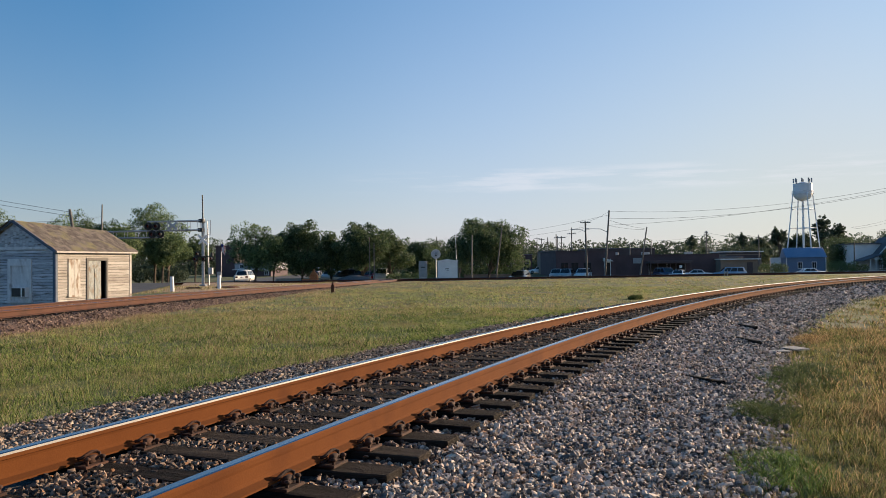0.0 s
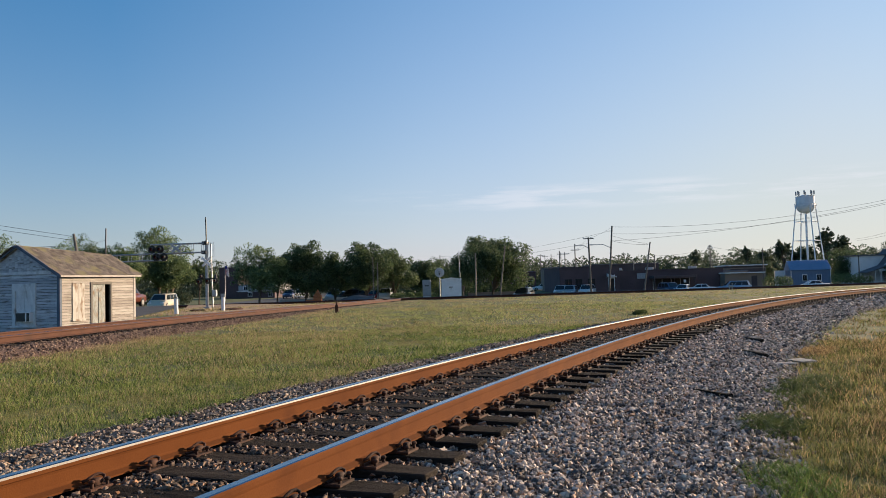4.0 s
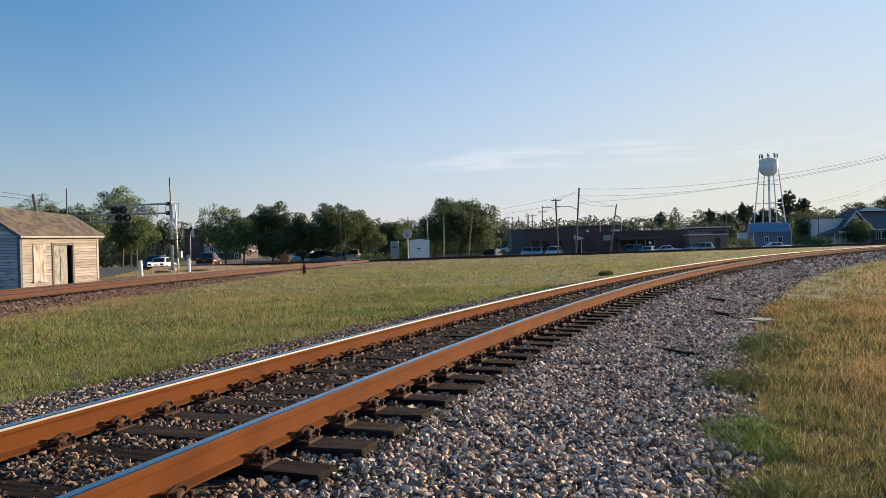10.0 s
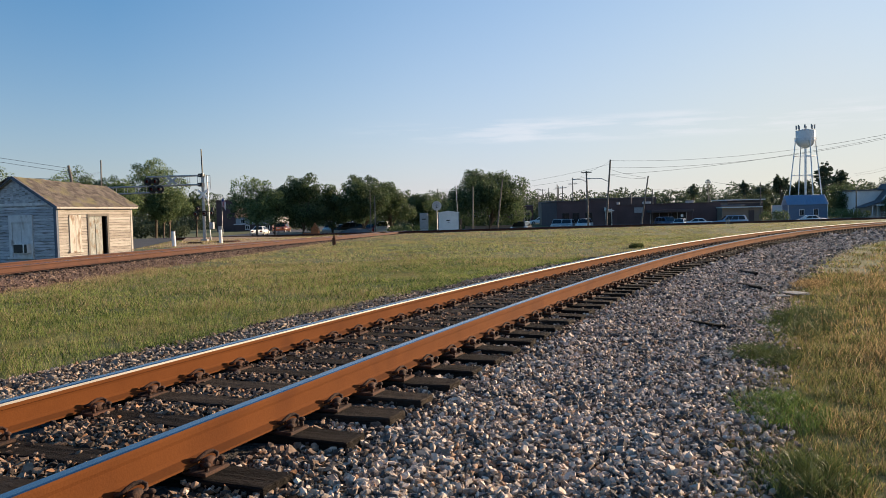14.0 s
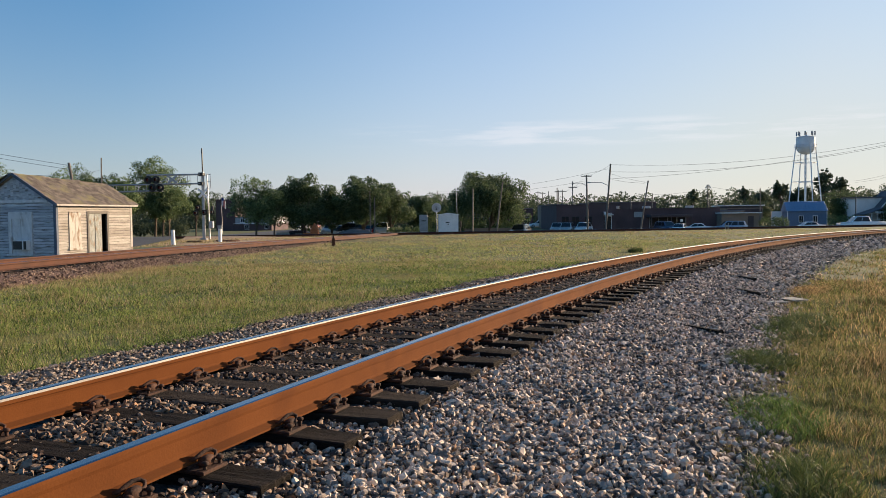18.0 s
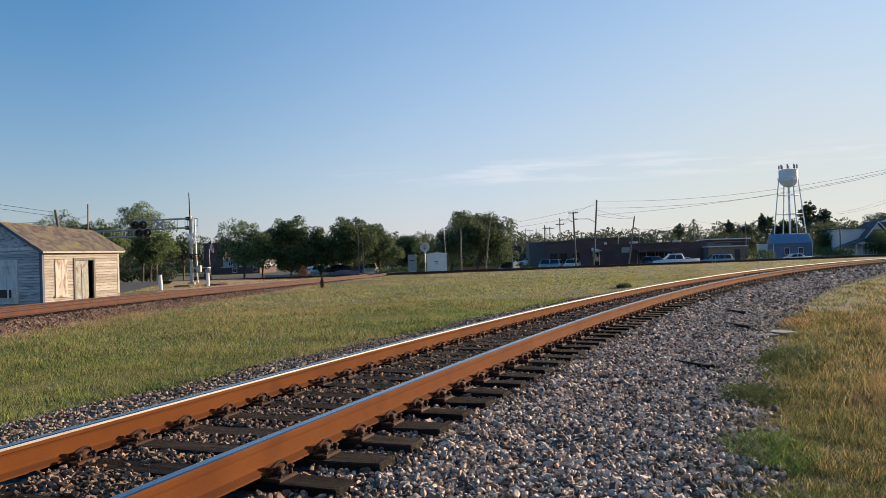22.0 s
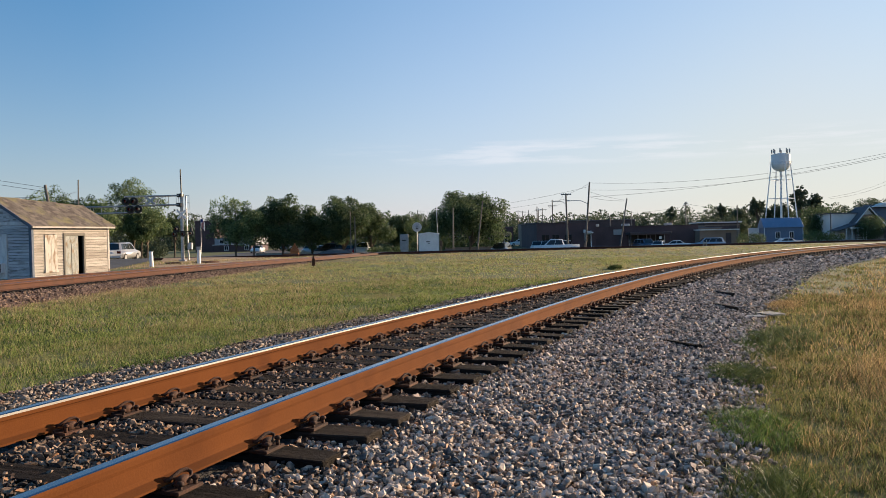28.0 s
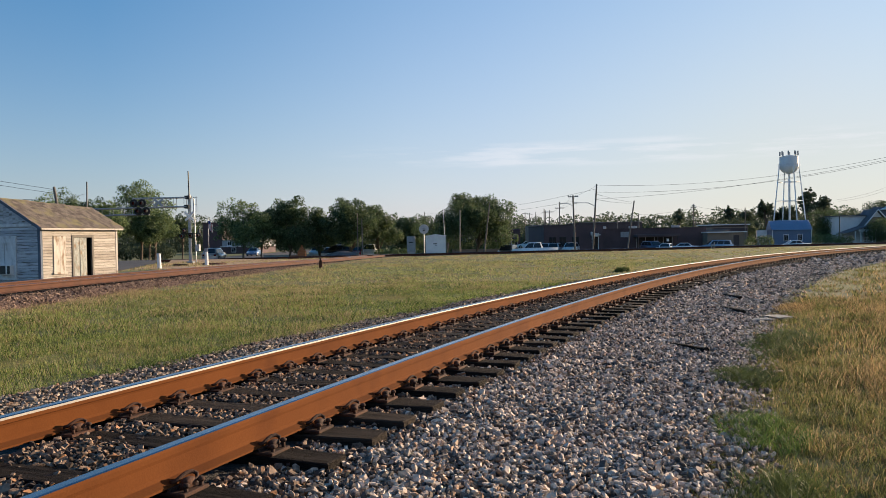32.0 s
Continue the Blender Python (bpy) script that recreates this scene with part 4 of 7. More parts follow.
# ---- shed ----
def build_shed():
    """Local axes: x along the sunlit wall, y away from it into the shed, z up from the rail tops' level."""
    L, W, G, E, A = 4.08, 3.72, -0.8, 1.70, 2.80          # length, width, ground, eaves, ridge
    # corner at (-14.46, 28.5), wall running 16.5 degrees to the right of +y
    turn = Matrix.Translation((-14.46, 28.5, 0)) @ Matrix.Rotation(radians(90 - 16.5), 4, "Z")
    shed = tagged(empty("shed", turn), "small weathered white clapboard shed with a mossy shingle roof", "shed")

    def opening_boards(name, z0, z1, spans, y, mat, along, step=0.108):
        """Lapped boards of a wall, one by one, left open at the spans (a0, a1, z0, z1)."""
        z = z0
        while z < z1 - 0.02:
            top = min(z + step, z1)
            lo, hi = along(z, top)
            cuts = sorted((max(a, lo), min(b, hi)) for a, b, c, d in spans if c < top - 0.02 and d > z + 0.02)
            at = lo
            for a, b in cuts + [(hi, hi)]:
                if a - at > 0.03:
                    bm = bmesh.new()
                    prism(bm, [(0, 0.010), (-0.032, 0.011), (-0.008, top - z + 0.001), (0, top - z + 0.001)], 0, a - at)
                    me = to_mesh("board", bm)
                    ob = link("board", me, mat, shed)
                    if y is None:   # gable, facing -x
                        ob.matrix_basis = pose(0, at, z)
                    else:           # long wall, facing -y
                        ob.matrix_basis = pose(at, y, z, 0, 0, 0) @ Matrix(((0, 1, 0, 0), (1, 0, 0, 0), (0, 0, 1, 0), (0, 0, 0, 1)))
                at = max(at, b)
            z += step

    door = (1.62, 2.60, G, 1.30)
    hatch = (0.62, 1.16, 0.03, 1.32)
    window = (1.05, 2.15, -0.17, 1.28)
    part("wall_core", boxes((0.02, door[1] - 0.26, 0.02, 0.06, G, E), (door[1], L - 0.02, 0.02, 0.06, G, E), (door[1] - 0.26, door[1], 0.02, 0.06, door[3], E), (0.02, 0.06, 0.06, W - 0.02, G, E), (L - 0.06, L - 0.02, 0.06, W - 0.02, G, E), (0.06, L - 0.06, W - 0.06, W - 0.02, G, E)), "dark", shed, "dark wall behind the boards")
    bm = bmesh.new()
    prism(bm, [(0.05, E), (W - 0.05, E), (W / 2, A - 0.06)], 0, 0.05, Matrix(((0, 1, 0, 0.02), (1, 0, 0, 0), (0, 0, 1, 0), (0, 0, 0, 1))))
    prism(bm, [(0.05, E), (W - 0.05, E), (W / 2 + 0.42, A - 0.34), (W / 2 - 0.42, A - 0.34)], 0, 0.05, Matrix(((0, 1, 0, L - 0.06), (1, 0, 0, 0), (0, 0, 1, 0), (0, 0, 0, 1))))
    part("gable_core", bm, "shaded_gable_board", shed)
    opening_boards("board", G, E - 0.03, [door, hatch], 0.0, "white_board", lambda a, b: (0.06, L - 0.06))
    rise = (A - E) / (W / 2)
    opening_boards("board", G, 1.74, [window], None, "shaded_gable_board", lambda a, b: (0.06 + max(0, (b - E) / rise), W - 0.06 - max(0, (b - E) / rise)))
    # corner boards, frieze, door frame and hatch
    part("corner_board", boxes((-0.03, 0.07, -0.035, 0.0, G, E), (-0.035, -0.004, 0.0, 0.09, G, E)), "blue_trim", shed, "dark blue-grey corner board")
    part("corner_board", boxes((L - 0.08, L + 0.02, -0.035, 0.03, G, E)), "trim_paint", shed)
    part("frieze_board", boxes((0, L, -0.045, -0.012, E - 0.11, E)), "trim_paint", shed)
    part("door_frame", boxes((door[0] - 0.09, door[0], -0.05, 0.05, G, door[3] + 0.1), (door[1], door[1] + 0.09, -0.05, 0.05, G, door[3] + 0.1), (door[0], door[1], -0.05, 0.05, door[3], door[3] + 0.1)), "pole_wood", shed, "weathered bare-wood door frame")
    wing = (door[0], door[0] + 0.33, door[1] - 0.26)
    for k in range(2):
        leaf = part("door", boxes((wing[k] + 0.008, wing[k + 1] - 0.008, -0.012, 0.012, G + 0.03, door[3] - 0.01)), "door_paint", shed, "peeling pale grey boarded door wing")
        width = wing[k + 1] - wing[k]
        for j in range(13):     # slanting boards, clipped to the wing
            z = G + 0.02 + j * 0.16
            if z + width < door[3] - 0.05:
                c = [(wing[k] + 0.02, z), (wing[k + 1] - 0.02, z + width * 0.85), (wing[k + 1] - 0.02, z + width * 0.85 + 0.154), (wing[k] + 0.02, z + 0.154)]
                part("slant_board", prism(bmesh.new(), c, -0.024, -0.012), "door_paint", leaf)
    panel = part("hatch", boxes((hatch[0] - 0.03, (hatch[0] + hatch[1]) / 2 - 0.003, -0.05, 0.02, hatch[2] - 0.02, hatch[3] + 0.03), ((hatch[0] + hatch[1]) / 2 + 0.003, hatch[1] + 0.03, -0.052, 0.02, hatch[2] - 0.02, hatch[3] + 0.03)), "peeling", shed, "boarded-up window with peeling cream paint")
    part("sill", boxes((hatch[0] - 0.07, hatch[1] + 0.06, -0.085, 0.02, hatch[2] - 0.09, hatch[2] - 0.02)), "peeling", panel)
    # gable window with its cooler
    y0, y1, z0, z1 = window
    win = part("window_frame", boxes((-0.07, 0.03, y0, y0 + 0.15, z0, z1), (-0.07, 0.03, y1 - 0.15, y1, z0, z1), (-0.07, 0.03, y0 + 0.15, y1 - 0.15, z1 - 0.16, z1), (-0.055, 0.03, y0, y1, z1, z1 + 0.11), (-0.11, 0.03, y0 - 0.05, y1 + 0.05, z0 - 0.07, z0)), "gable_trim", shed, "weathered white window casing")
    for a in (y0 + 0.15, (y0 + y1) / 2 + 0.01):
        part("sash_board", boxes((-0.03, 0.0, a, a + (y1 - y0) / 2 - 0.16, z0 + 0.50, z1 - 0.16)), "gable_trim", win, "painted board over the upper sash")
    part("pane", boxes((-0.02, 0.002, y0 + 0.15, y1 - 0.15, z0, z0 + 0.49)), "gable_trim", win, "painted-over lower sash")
    cooler = part("air_conditioner", boxes((-0.24, -0.03, y0 + 0.1, y1 - 0.36, z0 + 0.14, z0 + 0.50), bevel=0.015), "white_paint", win, "window air conditioner in a pale case")
    part("grille", boxes((-0.248, -0.239, y0 + 0.31, y1 - 0.38, z0 + 0.165, z0 + 0.475)), "black_metal", cooler, "dark grille")
    part("control_panel", boxes((-0.246, -0.239, y0 + 0.12, y0 + 0.24, z0 + 0.165, z0 + 0.475)), "black_metal", cooler, "dark control panel")
    # frieze across the gable and scalloped shingles above it
    part("gable_frieze", boxes((-0.06, 0.0, 0.34, W - 0.34, 1.73, 1.83)), "gable_trim", shed, "white board across the gable")
    bm = bmesh.new()
    box(bm, -0.03, 0.0, -0.068, 0.068, 0.0, 0.16)
    scallop = to_mesh("gable_shingle", bm)
    scallop.materials.append(M["shaded_gable_board"])
    z, row = 1.83, 0
    while z < A - 0.2:
        lo = 0.10 + (z + 0.15 - E) / rise
        at = lo + (0.07 if row % 2 else 0.0)
        while at < W - lo:
            link("gable_shingle", scallop, None, shed).matrix_basis = pose(0, at, z, 0, 4, 0)
            at += 0.14
        z, row = z + 0.125, row + 1
    # roof: two slopes of single shingles over a deck
    for sign in (1, -1):
        eave_y, ridge_y = (-0.16, W / 2) if sign > 0 else (W + 0.16, W / 2)
        low = E + 0.02 - 0.16 * rise + 0.03
        slope = Vector((0, ridge_y - eave_y, A - low))
        tilt = math.atan2(slope.z, abs(slope.y))
        deck = bmesh.new()
        cut = 0.22 * slope.length      # the ridge has sagged towards the far end
        near_top, far_top = (slope.length, slope.length - cut) if sign > 0 else (slope.length - cut, slope.length)
        prism(deck, [(-0.12 if sign > 0 else -0.2, 0), (L + 0.2 if sign > 0 else L + 0.12, 0), (L + 0.2 if sign > 0 else L + 0.12, far_top), (-0.12 if sign > 0 else -0.2, near_top)], -0.05, 0.0,
              Matrix(((1, 0, 0, 0), (0, 0, 1, 0), (0, 1, 0, 0), (0, 0, 0, 1))))
        m = pose(0, eave_y, low) @ (Matrix.Rotation(tilt, 4, "X") if sign > 0 else Matrix.Rotation(math.pi, 4, "Z") @ Matrix.Rotation(tilt, 4, "X") @ Matrix.Translation((-L, 0, 0)))
        d = part("roof_slope", deck, "trim_paint", shed, "shingled roof slope with moss")
        d.matrix_basis = m
        rng = random.Random(3)
        bm = bmesh.new()
        box(bm, 0, 0.16, 0, 0.26, 0.0, 0.012)
        shingle = to_mesh("shingle", bm)
        shingle.materials.append(M["shingle"])
        rows = int(slope.length / 0.2)
        extra = bmesh.new()
        for r in range(rows + 1):
            x = -0.14 - rng.uniform(0, 0.04)
            while x < L + 0.2:
                if r * 0.2 + 0.16 > near_top + (far_top - near_top) * max(0, min(1, x / L)):
                    x += 0.167
                    continue
                place = pose(x, r * 0.2 - 0.03, 0.012 + rng.uniform(0, 0.006), 3.2, 0, rng.uniform(-1.2, 1.2))
                if sign > 0 and r < rows:
                    ob = link("shingle", shingle, None, d)
                    ob.matrix_basis = place
                else:
                    box(extra, 0, 0.16, 0, 0.24, 0, 0.012, m=place)
                x += 0.167
        tagged(part("shingle_rows", extra, "shingle", d), kind="stuff")
    cap = bmesh.new()
    low_y, low_z = 0.22 * (W / 2 + 0.16), 0.22 * (A - E + 0.05)
    ends = [(-0.12, W / 2 - 0.05, A), (-0.12, W / 2 + 0.05, A), (L + 0.2, W / 2 + low_y + 0.04, A - low_z), (L + 0.2, W / 2 - low_y - 0.04, A - low_z)]
    top, under = [cap.verts.new((x, y, z + 0.03)) for x, y, z in ends], [cap.verts.new((x, y, z - 0.03)) for x, y, z in ends]
    cap.faces.new(top), cap.faces.new(under)
    for i in range(4):
        cap.faces.new((top[i], top[(i + 1) % 4], under[(i + 1) % 4], under[i]))
    part("ridge_cap", cap, "shingle", shed, "worn capping along the sagging ridge")
    part("barge_board", boxes((-0.16, -0.12, 0, 2.32, -0.09, 0.02)), "blue_trim", shed, "dark barge board").matrix_basis = pose(0, -0.18, E - 0.05) @ Matrix.Rotation(math.atan2(A - E, W / 2), 4, "X")
    part("barge_board", boxes((-0.16, -0.12, -2.32, 0, -0.09, 0.02)), "blue_trim", shed, "dark barge board").matrix_basis = pose(0, W + 0.18, E - 0.05) @ Matrix.Rotation(-math.atan2(A - E, W / 2), 4, "X")
    part("fascia", boxes((-0.12, L + 0.2, -0.19, -0.16, E - 0.11, E - 0.03)), "trim_paint", shed, "pale eaves board")
    return shed


build_shed()


# ---- trees ----
def leaf_cloud(centres, radii, count, size, rng, flat=0.8, outward=1.0):
    """Leaf clumps: small bent quads scattered through round masses, thickest near their outsides."""
    k = rng.choice(len(centres), count, p=radii**2 / (radii**2).sum())
    d = rng.normal(size=(count, 3))
    d /= np.linalg.norm(d, axis=1)[:, None]
    p = centres[k] + d * (radii[k] * rng.uniform(0.45, 1.1, count) ** 0.5)[:, None] * [1, 1, flat]
    out = outward * d + 0.55 * rng.normal(size=(count, 3))
    out /= np.linalg.norm(out, axis=1)[:, None]
    one = np.cross(out, rng.normal(size=(count, 3)))
    one /= np.linalg.norm(one, axis=1)[:, None]
    R = np.stack([one, np.cross(out, one), out], -1)
    s = size * rng.uniform(0.5, 1.4, count)
    quad = np.array([(-0.5, 0, 0), (0, -0.32, 0.12), (0.5, 0, 0), (0, 0.32, 0.12)])
    v = np.einsum("nij,kj->nki", R, quad) * s[:, None, None] + p[:, None]
    return v.reshape(-1, 3), np.arange(4 * count).reshape(-1, 4)


def tree(x, y, top, width, bole, mat, seed, leaves=5000, leaf=0.3, label="", lumps=26, depth=None, name="tree", base=None, upper=0.0, airy=1.0, category="tree"):
    """A tree: a tapered trunk, limbs and a crown of many leaf clumps. top: height over the rail tops; bole: where the crown begins."""
    rng = np.random.default_rng(seed)
    ground = float(terrain(x, y)) if base is None else base
    t = tagged(empty(name, pose(x, y, ground)), label, category)
    H, B = top - ground, bole - ground
    rx = width / 2
    ry = (depth or width) / 2
    # uneven masses inside a rounded outline
    c = []
    while len(c) < lumps:
        p = rng.uniform(-1, 1, 3)
        if np.hypot(p[0], p[1]) ** 2 + (p[2] * 0.95) ** 2 < 1:
            c.append(p)
    c = np.array(c)
    bulge = 0.80 + 0.2 * np.sin(3 * np.arctan2(c[:, 1], c[:, 0]) + 5 * c[:, 2] + seed) + 0.12 * rng.uniform(-1, 1, lumps)
    c *= bulge[:, None]
    r = rng.choice((0.13, 0.19, 0.27, 0.36), lumps, p=(0.28, 0.3, 0.26, 0.16)) * rng.uniform(0.85, 1.15, lumps) * min(rx, (H - B)) * 1.05
    wide = 1 - upper * np.clip(c[:, 2], 0, 1)
    centres = np.stack([c[:, 0] * (rx - r * 0.8) * wide, c[:, 1] * (ry - r * 0.8) * wide, B + (H - B) * (c[:, 2] + 1) / 2], -1)
    centres[:, 2] = np.clip(centres[:, 2], B + r * 0.5, H - r * 0.8)
    r[centres[:, 2].argmax()] *= 1.0
    centres[centres[:, 2].argmax(), 2] = H - r[centres[:, 2].argmax()] * 0.75
    bm = rods(((0, 0, -0.2), (0.05 * rx, 0, B + 0.15 * (H - B)), 0.013 * H + 0.05, 0.010 * H + 0.02), sides=9)
    for i in rng.choice(lumps, min(9, lumps), replace=False):
        e = centres[i]
        s = Vector((0.04 * rx, 0, B * rng.uniform(0.6, 1.0)))
        m = (s + Vector(e)) / 2 + Vector((0, 0, 0.1 * H))
        rod(bm, s, m, 0.011 * H, 0.007 * H, 6)
        rod(bm, m, e, 0.007 * H, 0.003 * H, 6)
    part("trunk", bm, "bark", t, "grey-brown trunk and limbs")
    out = centres - [0, 0, B + 0.35 * (H - B)]
    twigs = centres + out / np.linalg.norm(out, axis=1)[:, None] * r[:, None] * rng.uniform(0.5, 1.0, (lumps, 1)) + rng.normal(0, 0.05 * rx, centres.shape) * [1, 1, 0.6]
    twigs[:, 2] = np.clip(twigs[:, 2], B * 0.9, H + 0.25)
    v, f = leaf_cloud(np.concatenate([centres, twigs]), np.concatenate([r, 0.38 * r + 0.12]) * airy, leaves, leaf, rng)
    link("crown", mesh_from("crown", v, f), mat, t, "uneven leafy crown")
    return t


def build_trees():
    rows = [  # x, y, top, width, bole, leaf material, seed, leaves, label, upper, depth
        (-25.0, 100, 6.3, 8.2, 0.5, "leaf_light", 1, 7000, "airy light-green street tree before the brick building", 0.25),
        (-19.8, 104, 7.1, 9.0, -0.3, "leaf", 2, 14000, "dense dark-green oak at the road", 0.25),
        (-16.8, 110, 5.9, 7.0, -0.8, "leaf", 21, 9000, "dense dark-green oak at the road", 0.2),
        (-11.9, 105, 7.0, 9.6, -0.4, "leaf", 3, 15000, "dense dark-green oak at the road", 0.2),
        (-8.6, 111, 5.9, 8.0, -0.6, "leaf", 4, 10000, "dark-green oak at the road", 0.3),
        (-4.6, 122, 4.9, 8.0, -0.6, "leaf", 5, 8000, "green tree behind the signal hut", 0.2),
        (-0.8, 128, 4.3, 7.0, -0.6, "leaf", 22, 6000, "green tree behind the signal hut", 0.2),
        (5.0, 104, 7.0, 14.4, 0.2, "leaf", 6, 24000, "broad dark-green oak beside the far track", 0.3),
        (-41.0, 108, 9.7, 9.5, 1.6, "leaf_light", 7, 8000, "tall airy green tree behind the crossing signal", 0.45),
        (-38.4, 106, 5.8, 8.4, 1.2, "leaf_light", 8, 9000, "green tree behind the crossing signal", 0.2),
        (-42.5, 100, 6.2, 8.5, 1.2, "leaf_light", 9, 9000, "green tree behind the crossing signal", 0.2),
        (-47.0, 106, 7.4, 9.0, 1.2, "leaf", 23, 9000, "green tree behind the crossing signal", 0.2),
        (-38.8, 105, 5.0, 5.0, 1.4, "leaf", 24, 3500, "slim green tree behind the crossing signal", 0.2),
        (-38.6, 118, 5.0, 5.6, 1.2, "leaf", 25, 3500, "slim green tree behind the crossing signal", 0.2),
        (-45.2, 103, 5.4, 5.0, 1.2, "leaf", 26, 3500, "slim green tree behind the crossing signal", 0.2),
        (-22.9, 101, 4.8, 5.0, 0.3, "leaf_light", 28, 2500, "slim light-green street tree", 0.2),
        (-52, 112, 8.8, 9.5, 0.4, "leaf", 10, 8000, "green tree behind the shed", 0.3),
        (-58, 118, 9.2, 8.0, 1.0, "leaf_light", 12, 4500, "airy tree behind the shed", 0.3),
        (-66, 112, 9.6, 9.0, 1.0, "leaf_light", 13, 4500, "airy tree behind the shed", 0.3),
        (-74, 116, 9.2, 10.0, 1.0, "leaf", 14, 4500, "green tree behind the shed", 0.3),
    ]
    for x, y, top, w, bole, mat, seed, n, label, upper in rows:
        top -= 0.6 if -24 < x < 10 else 0.2
        tree(x, y, top, w, bole, mat, seed, int(n * 1.4), 0.235, label, lumps=52, upper=upper)


build_trees()


# ---- water tower ----
def build_tower():
    x, y, g = 85.75, 190.0, -1.5
    tower = tagged(empty("water_tower", pose(x, y, g)), "white steel water tower with aerials on its tank", "water tower")
    z0, z1 = 18.1, 20.65          # tank cylinder over the ground
    R = 2.15
    bm = bmesh.new()
    bmesh.ops.create_cone(bm, cap_ends=False, segments=32, radius1=R, radius2=R, depth=z1 - z0, matrix=Matrix.Translation((0, 0, (z0 + z1) / 2)))
    bmesh.ops.create_uvsphere(bm, u_segments=32, v_segments=12, radius=R, matrix=Matrix.Translation((0, 0, z0 + 0.2)) @ Matrix.Diagonal((1, 1, 0.84, 1)))
    bmesh.ops.create_cone(bm, cap_ends=True, segments=32, radius1=R * 1.03, radius2=0.6, depth=0.36, matrix=Matrix.Translation((0, 0, z1 + 0.16)))
    part("tank", bm, "tower_paint", tower, "white round-bottomed tank", True)
    bm = bmesh.new()
    for zz in (z0 + 0.15, z0 + 0.75):
        pts = [((R + 0.28) * math.cos(a), (R + 0.28) * math.sin(a), zz) for a in np.linspace(0, 2 * math.pi, 33)]
        for a, b in zip(pts, pts[1:]):
            rod(bm, a, b, 0.05, sides=4)
    for a in np.linspace(0, 2 * math.pi, 25)[:-1]:
        rod(bm, ((R + 0.28) * math.cos(a), (R + 0.28) * math.sin(a), z0 + 0.15), ((R + 0.28) * math.cos(a), (R + 0.28) * math.sin(a), z0 + 0.75), 0.03, sides=4)
    part("balcony", bm, "tower_paint", tower, "railed walkway round the tank")
    feet = [(4.5 * math.cos(a), 4.5 * math.sin(a)) for a in (radians(v) for v in (0, 90, 180, 270))]
    tops = [(2.35 * math.cos(a), 2.35 * math.sin(a)) for a in (radians(v) for v in (0, 90, 180, 270))]
    for (fx, fy), (tx, ty) in zip(feet, tops):
        part("leg", rods(((fx, fy, 0), (tx, ty, z0 + 0.4), 0.15, 0.13)), "tower_paint", tower)
    part("riser", rods(((0, 0, 0), (0, 0, z0 - 1), 0.26)), "tower_paint", tower, "thick standing pipe")
    for zz in (5.1, 9.9, 14.5):
        k = zz / (z0 + 0.4)
        ring = [(fx + (tx - fx) * k, fy + (ty - fy) * k, zz) for (fx, fy), (tx, ty) in zip(feet, tops)]
        for i in range(4):
            part("strut", rods((ring[i], ring[(i + 1) % 4], 0.07), sides=6), "tower_paint", tower)
    for i, a in enumerate(np.linspace(0, 2 * math.pi, 9)[:-1]):
        px, py = (R - 0.15) * math.cos(a + 0.3), (R - 0.15) * math.sin(a + 0.3)
        aer = part("aerial", rods(((px, py, z1 + 0.1), (px, py, z1 + 1.35), 0.04), sides=5), "galvanised", tower, "aerial mast with panel antenna")
        part("antenna_panel", boxes((px - 0.14, px + 0.14, py - 0.1, py + 0.1, z1 + 0.35, z1 + 1.3)), "grey_box", aer)
    return tower


build_tower()


# ---- roads ----
def flat(name, outline, mat, label, category, lift=0.03, step=2.5):
    """A paved piece of ground: a polygon cut into a fine net that follows the terrain."""
    bm = bmesh.new()
    bm.faces.new([bm.verts.new((x, y, 0)) for x, y in outline])
    xs, ys = [p[0] for p in outline], [p[1] for p in outline]
    for axis, lo, hi in ((0, min(xs), max(xs)), (1, min(ys), max(ys))):
        at = lo + step
        while at < hi:
            co, no = [0, 0, 0], [0, 0, 0]
            co[axis], no[axis] = at, 1
            bmesh.ops.bisect_plane(bm, geom=bm.verts[:] + bm.edges[:] + bm.faces[:], plane_co=co, plane_no=no)
            at += step
    for v in bm.verts:
        d = (v.co.y - 73.2 - 0.27 * v.co.x) * 0.965
        z = float(terrain(v.co.x, v.co.y)) + lift
        v.co.z = max(z, -0.40 - max(0, abs(d) - 2.2) * 0.12 + 0.004)      # ramps up to the rails at the crossing
    ob = part(name, bm, mat, None, "", True)
    for p in ob.data.polygons:
        if p.normal.z < 0:
            p.flip()
    return tagged(ob, label, category, kind="structure")


flat("road", [(-37, -60), (-27, -60), (-27, 320), (-37, 320)], "asphalt", "grey asphalt street over the level crossing", "road", step=3.0)
flat("pavement", [(-27, 34), (-17.5, 34), (-18.2, 45), (-23.5, 66), (-27, 74)], "asphalt", "grey asphalt apron beside the shed", "pavement", 0.02)
flat("pavement", [(-18.0, 46), (-10.8, 46), (-10.2, 60), (-12, 66), (-22.5, 66)], "red_clay", "bare tan earth at the crossing signal", "bare earth", 0.015)
flat("road", [(-26, 84), (-26, 92), (10, 100), (60, 113), (160, 131), (160, 121), (60, 103), (12, 90)], "asphalt", "grey asphalt street behind the far track", "road", 0.04, 4.0)


